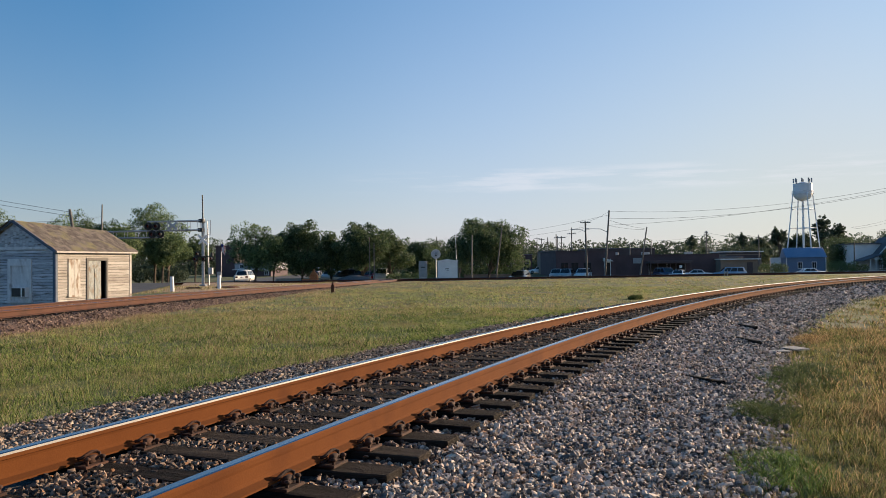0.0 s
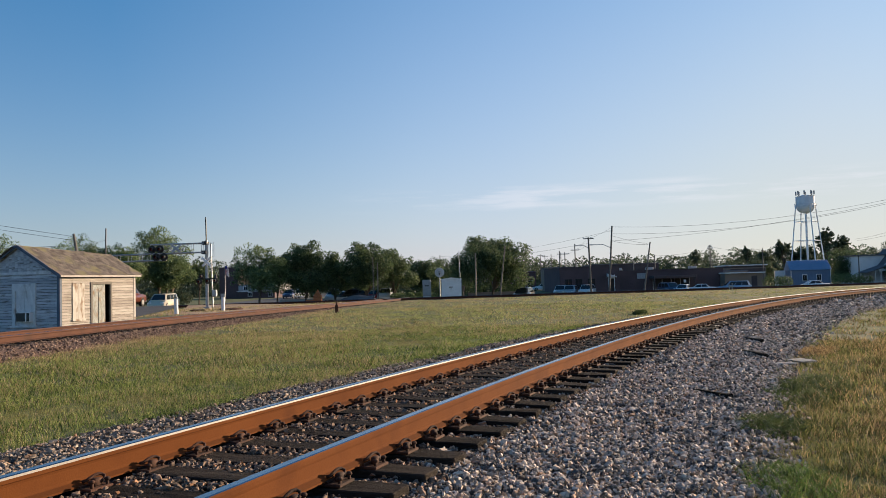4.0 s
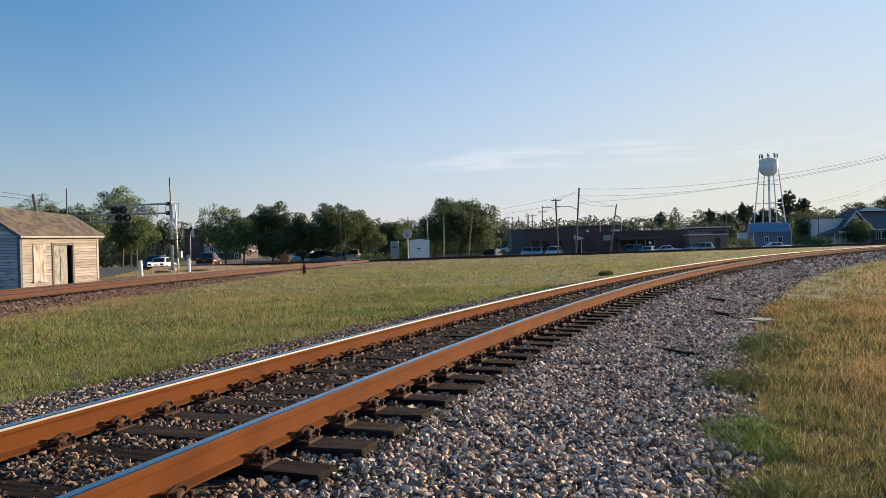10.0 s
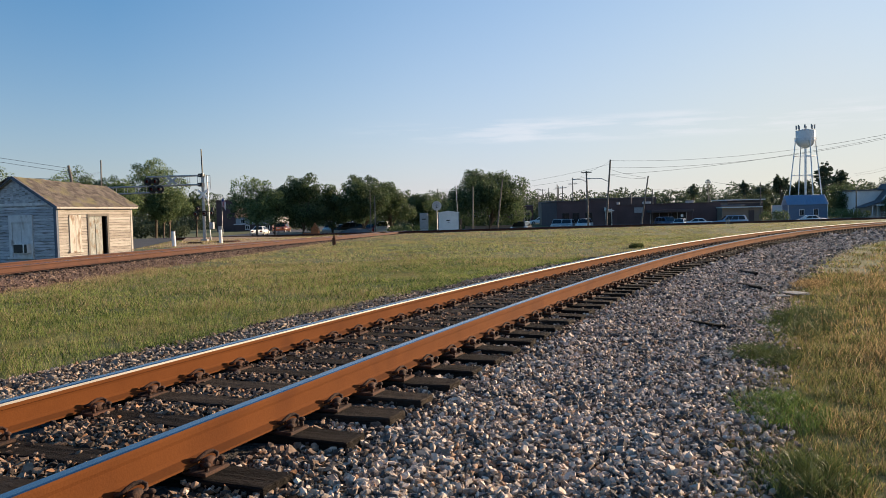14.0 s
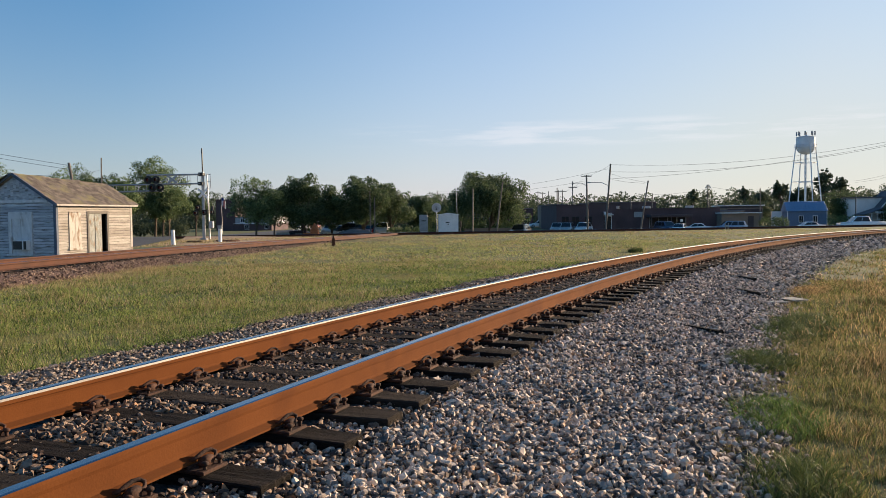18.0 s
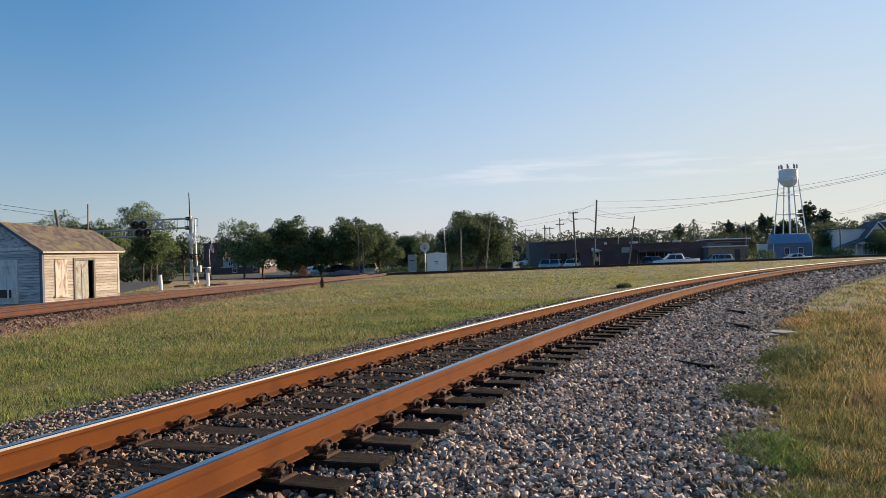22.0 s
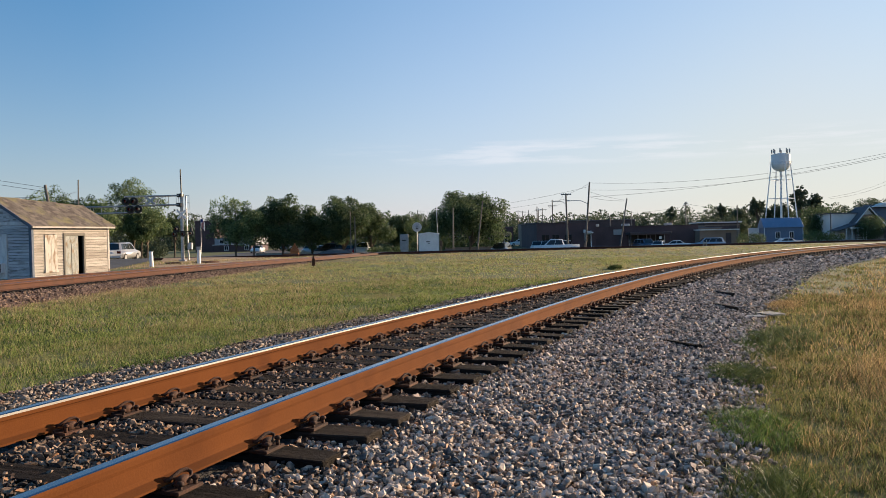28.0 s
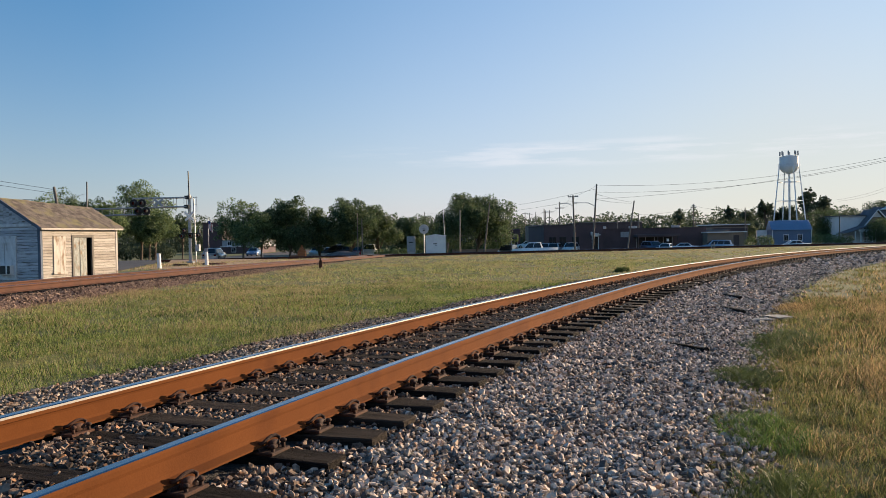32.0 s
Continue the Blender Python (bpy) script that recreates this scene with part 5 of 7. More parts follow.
def build_signal_grass():
    """Dry tufts on the bare earth round the crossing signal and along the apron."""
    rng = np.random.default_rng(15)
    n = 26000
    x, y = rng.uniform(-27, -9.5, n), rng.uniform(36, 69, n)
    patch = np.sin(x * 0.9 + 2 * np.sin(y * 0.4)) * np.sin(y * 0.6 + 2 * np.sin(x * 0.5))
    keep = (patch + 0.5 * rng.uniform(-1, 1, n) > 0.0) & (shed_side(x, y) < -1.9) & (x > np.interp(y, (34, 45, 66, 74), (-17.2, -18.0, -23.0, -26.5))) & (y < 69 + 0.27 * x + 3)
    x, y = x[keep], y[keep]
    blades("verge_grass", x, y, terrain(x, y), 0.12, 0.035, "dry_grass", 16, "dry tufts on the bare earth at the signal", 0.4)
    x, y = x[::3] + 0.2, y[::3] + 0.3
    blades("verge_grass", x, y, terrain(x, y), 0.11, 0.035, "grass", 17, "green tufts on the bare earth at the signal", 0.4)


build_signal_grass()


# ---- vehicles ----
def car(name, label, paint, style="sedan", category="car"):
    """A vehicle, its nose along +y, standing on z = 0."""
    L, W, H = {"sedan": (4.75, 1.82, 1.45), "suv": (4.85, 1.92, 1.76), "van": (4.8, 1.92, 1.78), "pickup": (5.7, 1.98, 1.90), "wagon": (4.7, 1.8, 1.5)}[style]
    thing = tagged(empty(name), label, category)
    h = L / 2
    belt = H * (0.62 if style in ("sedan", "wagon") else 0.60)
    low = 0.28
    # lower body, seen from the side: y and z
    side = {"sedan": [(-h, 0.45), (-h + 0.05, belt), (-h + 0.9, belt + 0.05), (h - 1.25, belt), (h - 0.15, belt - 0.22), (h, 0.5), (h - 0.1, low), (-h + 0.1, low)],
            "wagon": [(-h, 0.45), (-h + 0.05, belt), (h - 1.2, belt), (h - 0.15, belt - 0.2), (h, 0.5), (h - 0.1, low), (-h + 0.1, low)],
            "suv": [(-h, 0.5), (-h + 0.04, belt), (h - 1.15, belt), (h - 0.12, belt - 0.16), (h, 0.55), (h - 0.1, low + 0.05), (-h + 0.1, low + 0.05)],
            "van": [(-h, 0.5), (-h + 0.03, belt), (h - 0.75, belt), (h - 0.08, belt - 0.35), (h, 0.5), (h - 0.1, low), (-h + 0.1, low)],
            "pickup": [(-h, 0.6), (-h, belt), (h - 1.35, belt), (h - 0.08, belt - 0.12), (h, 0.6), (h - 0.1, low + 0.12), (-h + 0.1, low + 0.12)]}[style]
    bm = bmesh.new()
    prism(bm, side, -W / 2, W / 2, Matrix(((0, 1, 0, 0), (1, 0, 0, 0), (0, 0, 1, 0), (0, 0, 0, 1))))
    bmesh.ops.bevel(bm, geom=[e for e in bm.edges if abs(e.verts[0].co.x - e.verts[1].co.x) < 0.01], offset=0.07, segments=2, affect="EDGES")
    part("body", bm, paint, thing, "", True)
    # cabin: base outline at the belt, smaller roof above
    y0, y1, r0, r1 = {"sedan": (-h + 0.75, h - 1.2, -h + 1.5, h - 2.1), "wagon": (-h + 0.08, h - 1.15, -h + 0.45, h - 2.0), "suv": (-h + 0.06, h - 1.1, -h + 0.35, h - 1.9),
                      "van": (-h + 0.05, h - 0.7, -h + 0.2, h - 1.5), "pickup": (-h + 1.75, h - 1.3, -h + 2.05, h - 2.1)}[style]
    wb, wt = W / 2 - 0.06, W / 2 - 0.26
    base = [(-wb, y0), (wb, y0), (wb, y1), (-wb, y1)]
    roof = [(-wt, r0), (wt, r0), (wt, r1), (-wt, r1)]
    zb, zt = belt - 0.02, H
    bm = bmesh.new()
    a = [bm.verts.new((x, y, zb)) for x, y in base]
    b = [bm.verts.new((x, y, zt)) for x, y in roof]
    bm.faces.new(b)
    for i in range(4):
        bm.faces.new((a[i], a[(i + 1) % 4], b[(i + 1) % 4], b[i]))
    bmesh.ops.bevel(bm, geom=bm.edges[:], offset=0.05, segments=2, affect="EDGES")
    part("cabin", bm, paint, thing, "", True)

    def pane(p, q, f0, f1, g0, g1):
        """Glass set 6 mm proud on the slope between the lower edge p-q and the roof edge."""
        (pa, pb), (ra, rb) = p, q
        pts = []
        for f, g in ((f0, g0), (f1, g0), (f1, g1), (f0, g1)):
            lo = Vector(pa).lerp(Vector(pb), f)
            hi = Vector(ra).lerp(Vector(rb), f)
            pts.append(lo.lerp(hi, g))
        n = (pts[1] - pts[0]).cross(pts[3] - pts[0]).normalized()
        mid = sum(pts, Vector()) / 4
        if n.dot(mid - Vector((0, (y0 + y1) / 2, zb))) < 0:
            n = -n
        bm = bmesh.new()
        v = [bm.verts.new(x + n * 0.012) for x in pts] + [bm.verts.new(x - n * 0.02) for x in pts]
        bm.faces.new(v[:4])
        bm.faces.new(v[4:])
        for i in range(4):
            bm.faces.new((v[i], v[(i + 1) % 4], v[(i + 1) % 4 + 4], v[i + 4]))
        part("window", bm, "window", thing)
    B = [Vector((x, y, zb)) for x, y in base]
    T = [Vector((x, y, zt)) for x, y in roof]
    pane((B[0], B[1]), (T[0], T[1]), 0.08, 0.92, 0.12, 0.88)
    pane((B[2], B[3]), (T[2], T[3]), 0.06, 0.94, 0.10, 0.92)
    n_side = {"sedan": 2, "wagon": 3, "suv": 3, "van": 3, "pickup": 2}[style]
    for i, j in ((1, 2), (3, 0)):
        for k in range(n_side):
            f0, f1 = 0.07 + 0.86 * k / n_side + 0.012, 0.07 + 0.86 * (k + 1) / n_side - 0.012
            pane((B[i], B[j]), (T[i], T[j]), f0, f1, 0.12, 0.86)
    if style == "pickup":
        part("bed", boxes((-W / 2 + 0.12, W / 2 - 0.12, -h + 0.12, y0 - 0.05, belt + 0.002, belt + 0.006)), "dark", thing, "dark load bed")
    rad = 0.33 if style in ("sedan", "wagon") else 0.38
    for sx in (-1, 1):
        for yy in (-h + 0.95, h - 0.95):
            bm = bmesh.new()
            bmesh.ops.create_cone(bm, cap_ends=True, segments=20, radius1=rad, radius2=rad, depth=0.22, matrix=Matrix.Translation((sx * (W / 2 - 0.09), yy, rad)) @ Matrix.Rotation(math.pi / 2, 4, "Y"))
            wheel = part("tyre", bm, "rubber", thing)
            bm = bmesh.new()
            bmesh.ops.create_cone(bm, cap_ends=True, segments=14, radius1=rad * 0.66, radius2=rad * 0.6, depth=0.25, matrix=Matrix.Translation((sx * (W / 2 - 0.09), yy, rad)) @ Matrix.Rotation(math.pi / 2, 4, "Y"))
            part("rim", bm, "hub", wheel, "bright metal rim")
    for sx in (-1, 1):
        x0, x1 = sorted((sx * (W / 2 - 0.08), sx * (W / 2 - 0.42)))
        part("headlight", boxes((x0, x1, h - 0.22, h - 0.02, belt - 0.36, belt - 0.2), bevel=0.03), "lamp_white", thing, "clear headlight")
        part("tail_light", boxes((x0, x1, -h - 0.015, -h + 0.08, belt - 0.3, belt - 0.08), bevel=0.02), "lamp_red", thing, "red tail light")
    part("bumper", boxes((-W / 2 + 0.05, W / 2 - 0.05, h - 0.08, h + 0.05, 0.36, 0.52), bevel=0.03), paint if style != "pickup" else "hub", thing)
    part("bumper", boxes((-W / 2 + 0.05, W / 2 - 0.05, -h - 0.06, -h + 0.06, 0.36, 0.52), bevel=0.03), paint if style != "pickup" else "hub", thing)
    part("number_plate", boxes((-0.16, 0.16, -h - 0.022, -h - 0.004, belt - 0.3, belt - 0.16)), "white_paint", thing)
    return thing


PAINT = {"white": car_paint("white_car_paint", (0.80, 0.80, 0.80)), "silver": car_paint("silver_car_paint", (0.50, 0.50, 0.51), 0.4), "cream": car_paint("cream_car_paint", (0.62, 0.56, 0.42)),
         "navy": car_paint("navy_car_paint", (0.05, 0.06, 0.11), 0.2), "rust": car_paint("copper_car_paint", (0.15, 0.045, 0.02), 0.2), "black": car_paint("black_car_paint", (0.02, 0.02, 0.022)),
         "grey": car_paint("grey_car_paint", (0.16, 0.17, 0.18), 0.3), "blue": car_paint("blue_car_paint", (0.16, 0.25, 0.42), 0.3),
         "pale_blue": car_paint("pale_blue_car_paint", (0.34, 0.42, 0.52), 0.4), "red": car_paint("red_car_paint", (0.36, 0.03, 0.025))}


def parked(name, label, paint, style, x, y, turn):
    c = car(name, label, PAINT[paint], style)
    c.matrix_world = pose(x, y, float(terrain(x, y)) + 0.05, 0, 0, turn)
    return c


def build_parked():
    parked("car", "pale blue estate car parked before the tan annex", "pale_blue", "suv", 42.3, 119, 80)
    parked("car", "white sedan parked before the dark store", "white", "sedan", 37.4, 119.5, 72)
    parked("car", "white sedan parked at the store canopy", "white", "sedan", 34.6, 118.5, 150)
    parked("car", "dark blue estate car parked under the store canopy", "navy", "suv", 33.6, 122, 195)
    parked("car", "white car parked before the blue house", "white", "sedan", 55.5, 122, 88)
    parked("car", "white estate car facing the track", "white", "suv", 21.2, 125, 158)
    parked("car", "silver estate car beside a white one", "silver", "suv", 18.7, 126, 162)
    parked("car", "pale estate car in a row of cars", "silver", "suv", 17.3, 127, 166)
    parked("car", "dark estate car on the street behind the oak", "black", "suv", 9.3, 105, 160)
    parked("car", "pale sedan at the end of the side street", "white", "sedan", 18.6, 165, 95)
    parked("car", "dark car parked behind the oaks", "black", "suv", -14.5, 112, 80)
    parked("car", "white car parked nose-on behind the oaks", "white", "suv", -9.75, 112.5, 176)
    parked("car", "red car parked beside a white one", "red", "sedan", -11.6, 112.5, 170)
    parked("car", "white car parked nose-on behind the oaks", "white", "sedan", -15.7, 113.5, 175)
    parked("car", "pale car parked nose-on behind the oaks", "silver", "suv", -17.5, 114, 178)


build_parked()


# ---- crossing signal ----
def lamp_head(parent, x, y, z, r, face=-1):
    """A round black crossing light with a hood."""
    bm = bmesh.new()
    turn = Matrix.Rotation(math.pi / 2, 4, "X")
    bmesh.ops.create_cone(bm, cap_ends=True, segments=20, radius1=r, radius2=r, depth=0.04, matrix=Matrix.Translation((x, y, z)) @ turn)
    back_plate = part("backplate", bm, "black_metal", parent, "round black backplate")
    bm = bmesh.new()
    bmesh.ops.create_cone(bm, cap_ends=False, segments=14, radius1=r * 0.52, radius2=r * 0.5, depth=0.3, matrix=Matrix.Translation((x, y + face * 0.17, z)) @ turn)
    part("hood", bm, "black_metal", back_plate)
    bm = bmesh.new()
    bmesh.ops.create_cone(bm, cap_ends=True, segments=14, radius1=r * 0.45, radius2=r * 0.45, depth=0.03, matrix=Matrix.Translation((x, y + face * 0.04, z)) @ turn)
    part("lens", bm, "lamp_red", back_plate, "unlit red lens")


def build_crossing_signal():
    g = -0.46
    s = tagged(empty("crossing_signal", pose(-19.0, 60, g)), "galvanised cantilever crossing signal with crossbucks and unlit red lights", "crossing signal")
    part("mast", rods(((0, 0, 0), (0, 0, 5.15), 0.12, 0.11), sides=14), "galvanised", s)
    part("mast_base", boxes((-0.24, 0.24, -0.24, 0.24, -0.1, 0.06), bevel=0.02), "grey_box", s)
    part("upper_pole", rods(((0, 0, 5.15), (-0.03, 0, 6.95), 0.055, 0.05)), "black_metal", s, "thin dark pole on top")
    part("ladder_post", rods(((0.42, 0.1, 0), (0.30, 0.1, 4.9), 0.05)), "galvanised", s)
    part("ladder_cage", rods(((0.28, 0.1, 3.6), (0.28, 0.1, 5.0), 0.02), ((0.55, 0.1, 3.9), (0.55, 0.1, 5.0), 0.02), ((0.28, 0.1, 4.95), (0.55, 0.1, 4.95), 0.02), ((0.28, 0.1, 4.4), (0.55, 0.1, 4.4), 0.02), ((0.28, 0.1, 3.9), (0.55, 0.1, 3.9), 0.02), sides=5), "galvanised", s)
    # arm: an upper truss near the mast and a lower one further out, with a walkway rail
    chords = [((-0.1, 4.95), (-4.2, 4.93)), ((-0.1, 4.25), (-12.2, 4.15)), ((-3.2, 3.72), (-12.2, 3.62))]
    for (x0, z0), (x1, z1) in chords:
        for yy in (-0.3, 0.3):
            part("chord", rods(((x0, yy, z0), (x1, yy, z1), 0.05), sides=6), "galvanised", s)
    for k in range(6):
        x = -0.3 - k * 0.78
        for yy in (-0.3, 0.3):
            part("upright", rods(((x, yy, 4.25), (x, yy, 4.95), 0.022), sides=5), "galvanised", s)
    for k in range(11):
        x = -3.4 - k * 0.85
        for yy in (-0.3, 0.3):
            part("upright", rods(((x, yy, 3.72), (x, yy, 4.2), 0.022), sides=5), "galvanised", s)
    part("brace", rods(((-3.2, -0.3, 4.93), (-2.3, -0.3, 4.27), 0.03), ((-2.3, -0.3, 4.93), (-3.2, -0.3, 4.27), 0.03), ((-2.1, -0.3, 4.3), (-1.2, -0.3, 4.93), 0.025), sides=5), "galvanised", s)
    for x in (-0.1, -0.05):
        part("clamp", boxes((x - 0.2, x + 0.15, -0.34, 0.34, 4.1 if x < -0.07 else 4.82, 4.38 if x < -0.07 else 5.08), bevel=0.02), "black_metal", s)
    # crossbuck: two crossed white boards
    for a in (45, -45):
        part("crossbuck_board", box(bmesh.new(), -0.46, 0.46, -0.02, 0.02, -0.08, 0.08, m=pose(0.06, -0.22 - 0.044 * (a > 0), 3.5, 0, a, 0)), "white_paint", s, "white crossbuck board")
    for a in (38, -38):
        part("crossbuck_board", box(bmesh.new(), -0.44, 0.44, -0.02, 0.02, -0.085, 0.085, m=pose(-2.2, -0.40 - 0.044 * (a > 0), 4.58, 0, a, 0)), "galvanised", s, "weathered crossbuck board on the arm")
    for x, z, r in ((-0.32, 2.4, 0.2), (0.16, 2.02, 0.22), (0.74, 2.05, 0.2), (-0.5, 2.0, 0.22)):
        lamp_head(s, x, -0.32, z, r)
    part("light_bar", rods(((-0.6, -0.25, 2.2), (0.85, -0.25, 2.2), 0.035)), "black_metal", s)
    part("bell", rods(((0.75, -0.2, 2.25), (0.75, -0.2, 2.5), 0.13, 0.08), sides=10), "black_metal", s)
    for x, z in ((-4.05, 4.55), (-3.45, 4.55), (-3.75, 3.95), (-3.15, 3.95)):
        lamp_head(s, x, -0.42, z, 0.31)
    part("relay_box", boxes((0.42, 0.74, -0.18, 0.18, 0.82, 1.34), bevel=0.02), "galvanised", s, "pale relay box")
    part("small_sign", boxes((1.05, 1.35, -0.02, 0.02, 0.75, 1.02)), "grey_box", s, "small blank sign")
    return s


build_crossing_signal()


def build_small_track_things():
    for x, y, h, lean in ((-16.75, 47, 0.92, 2.5), (-15.7, 53, 0.92, 0.5)):
        z = float(terrain(x, y)) - 0.02
        p = tagged(empty("marker_post", pose(x, y, z, 0, -lean)), "round white marker post beside the track", "post", "marker posts")
        part("post", rods(((0, 0, 0), (0, 0, h), 0.12, 0.115), sides=14), "white_paint", p)
        part("cap", rods(((0, 0, h), (0, 0, h + 0.03), 0.125, 0.09), sides=14), "galvanised", p, "grey cap")
    st = tagged(empty("stake", pose(-6.4, 42.5, -0.5)), "short rusty stake standing in the grass", "stake")
    part("shaft", boxes((-0.09, 0.09, -0.05, 0.05, 0, 0.42), (-0.05, 0.05, -0.04, 0.04, 0.42, 0.58), bevel=0.01), "rust", st)
    # dark covers in the bare earth
    for x, y, r in ((-17.3, 52.5, 0.55), (-15.6, 54.5, 0.9)):
        bm = bmesh.new()
        bmesh.ops.create_cone(bm, cap_ends=True, segments=20, radius1=r, radius2=r * 0.85, depth=0.14, matrix=Matrix.Translation((x, y, float(terrain(x, y)) + 0.05)))
        tagged(part("manhole", bm, "rust"), "round rusty cover set in bare earth", "manhole")
    # signal hut, cabinet and round target
    g = -0.62
    hut = tagged(empty("signal_hut", pose(-0.24, 78, g)), "white metal signal hut with a low gabled roof", "hut")
    part("wall", boxes((-1.02, 1.02, 0, 1.8, 0, 1.82), bevel=0.02), "white_paint", hut)
    bm = bmesh.new()
    prism(bm, [(-1.08, 1.82), (1.08, 1.82), (1.08, 1.87), (0, 2.02), (-1.08, 1.87)], -0.06, 1.86)
    part("roof", bm, "white_paint", hut)
    part("corner_trim", boxes((-1.04, -0.98, -0.03, -0.002, 0, 1.82), (0.98, 1.04, -0.03, -0.002, 0, 1.82)), "grey_box", hut)
    part("label_plate", boxes((-0.25, 0.12, -0.012, -0.002, 1.02, 1.10), (-0.1, 0.1, -0.012, -0.002, 0.86, 0.90)), "dark", hut, "dark lettering bars")
    cab = tagged(empty("relay_cabinet", pose(-2.7, 78, g)), "grey steel relay cabinet on a stand", "cabinet")
    part("body", boxes((-0.42, 0.42, 0, 0.6, 0.25, 1.85), bevel=0.03), "grey_box", cab)
    part("stand", boxes((-0.38, 0.38, 0.05, 0.55, 0, 0.25)), "galvanised", cab)
    part("door", boxes((-0.36, 0.36, -0.03, 0.0, 0.32, 1.5), bevel=0.01), "grey_box", cab, "grey door")
    part("vent", boxes((-0.2, 0.2, -0.04, -0.03, 1.2, 1.3)), "dark", cab)
    sig = tagged(empty("target_signal", pose(-1.43, 80, -0.7)), "round pale target signal on a thin post", "signal")
    part("post", rods(((0, 0, 0), (0, 0, 2.4), 0.05)), "galvanised", sig)
    bm = bmesh.new()
    bmesh.ops.create_cone(bm, cap_ends=True, segments=28, radius1=0.49, radius2=0.49, depth=0.05, matrix=Matrix.Translation((0, -0.08, 2.65)) @ Matrix.Rotation(math.pi / 2, 4, "X"))
    disc = part("disc", bm, "galvanised", sig, "pale round backplate")
    part("lamp", rods(((0, -0.12, 2.7), (0, -0.3, 2.7), 0.13, 0.12), sides=12), "grey_box", disc)
    part("lamp", rods(((0, -0.12, 2.5), (0, -0.25, 2.5), 0.08), sides=10), "black_metal", disc)
    meter = tagged(empty("meter_box", pose(0.98, 79.6, g)), "small dark meter box on a post beside the hut", "meter box")
    part("post", boxes((-0.05, 0.05, 0, 0.1, 0, 0.75)), "pole_wood", meter)
    part("box", boxes((-0.14, 0.14, -0.09, 0.0, 0.55, 1.15), bevel=0.02), "black_metal", meter, "dark box")
    x, y = 27.6, 78.4
    stand = tagged(empty("track_marker", pose(x, y, float(terrain(x, y)) - 0.02)), "pale two-pronged marker standing beside the far track", "marker")
    for dx in (-0.16, 0.16):
        part("prong", rods(((dx * 0.8, 0, 0), (dx, 0, 0.66), 0.045, 0.035), sides=8), "concrete", stand)
    part("cross_piece", boxes((-0.2, 0.2, -0.04, 0.04, 0.28, 0.4), bevel=0.01), "concrete", stand)
    # cracked slab and old timbers lying on the stones
    for name, x, y, z, sx, sy, sz, turn, mat, label in (
            ("concrete_slab", 5.72, 13.1, -0.44, 0.17, 0.17, 0.014, 24, "concrete", "broken pale concrete slab at the grass edge"),
            ("concrete_slab", 5.36, 12.85, -0.45, 0.15, 0.07, 0.012, 8, "concrete", "broken pale concrete slab at the grass edge"),
            ("old_timber", 6.24, 16.6, -0.50, 0.34, 0.05, 0.03, -80, "tie", "dark rotten timber lying on the ballast"),
            ("old_timber", 5.30, 14.15, -0.50, 0.48, 0.045, 0.03, -82, "tie", "dark rotten timber lying on the ballast"),
            ("old_timber", 3.05, 9.52, -0.50, 0.28, 0.035, 0.025, -62, "tie", "dark rotten timber lying on the ballast"),
            ("old_timber", 1.2, 5.6, -0.41, 0.11, 0.018, 0.014, 5, "tie", "dark splinter of timber on the ballast")):
        bm = bmesh.new()
        box(bm, -sx, sx, -sy, sy, 0, sz * 2, bevel=min(sz, 0.012))
        rng = random.Random(int(x * 100))
        for v in bm.verts:
            v.co += Vector((rng.uniform(-0.03, 0.03), rng.uniform(-0.02, 0.02), rng.uniform(-0.008, 0.008)))
        ob = part(name, bm, mat)
        off = float(side_of_near(np.array([x]), np.array([y]))[0])
        ob.matrix_world = pose(x, y, max(z, float(bed_height(off)) + 0.02), 0, 0, turn)
        tagged(ob, label, "debris", "debris on the ballast")


build_small_track_things()


# ---- poles and wires ----
def wire(a, b, sag, r=0.014, parts=18):
    pts = [Vector(a).lerp(Vector(b), k / parts) - Vector((0, 0, 4 * sag * (k / parts) * (1 - k / parts))) for k in range(parts + 1)]
    return tube(pts, r, 4)


def pole(x, y, top, lean=0.0, r=0.15, label="leaning grey wooden utility pole", arms=(), name="utility_pole", mat="pole_wood", lamp=None, base=None):
    g = float(terrain(x, y)) if base is None else base
    p = tagged(empty(name, pose(x, y, g - 0.2)), label, "pole")
    h = top - g + 0.2
    dx = lean * h
    part("shaft", rods(((0, 0, 0), (dx, 0, h), r, r * 0.7), sides=10), mat, p)
    for z, w in arms:
        k = (z - g + 0.2) / h
        arm = part("crossarm", boxes((dx * k - w, dx * k + w, -0.06, 0.06, z - g + 0.14, z - g + 0.26)), "pole_wood", p)
        for q in (-0.9, -0.45, 0.45, 0.9):
            part("insulator", rods(((dx * k + w * q, 0, z - g + 0.26), (dx * k + w * q, 0, z - g + 0.42), 0.05, 0.035), sides=6), "galvanised", arm)
    if lamp:
        lx, z0, z1 = lamp
        k = (z0 - g + 0.2) / h
        part("lamp_arm", tube([(dx * k, 0, z0 - g + 0.2), (dx * k + lx * 0.4, 0, z1 - g + 0.2), (dx * k + lx, 0, z1 - g + 0.22)], 0.04, 5), "galvanised", p)
        part("lamp_head", boxes((dx * k + lx - 0.35, dx * k + lx + 0.1, -0.1, 0.1, z1 - g + 0.14, z1 - g + 0.28), bevel=0.03), "galvanised", p)
    return p


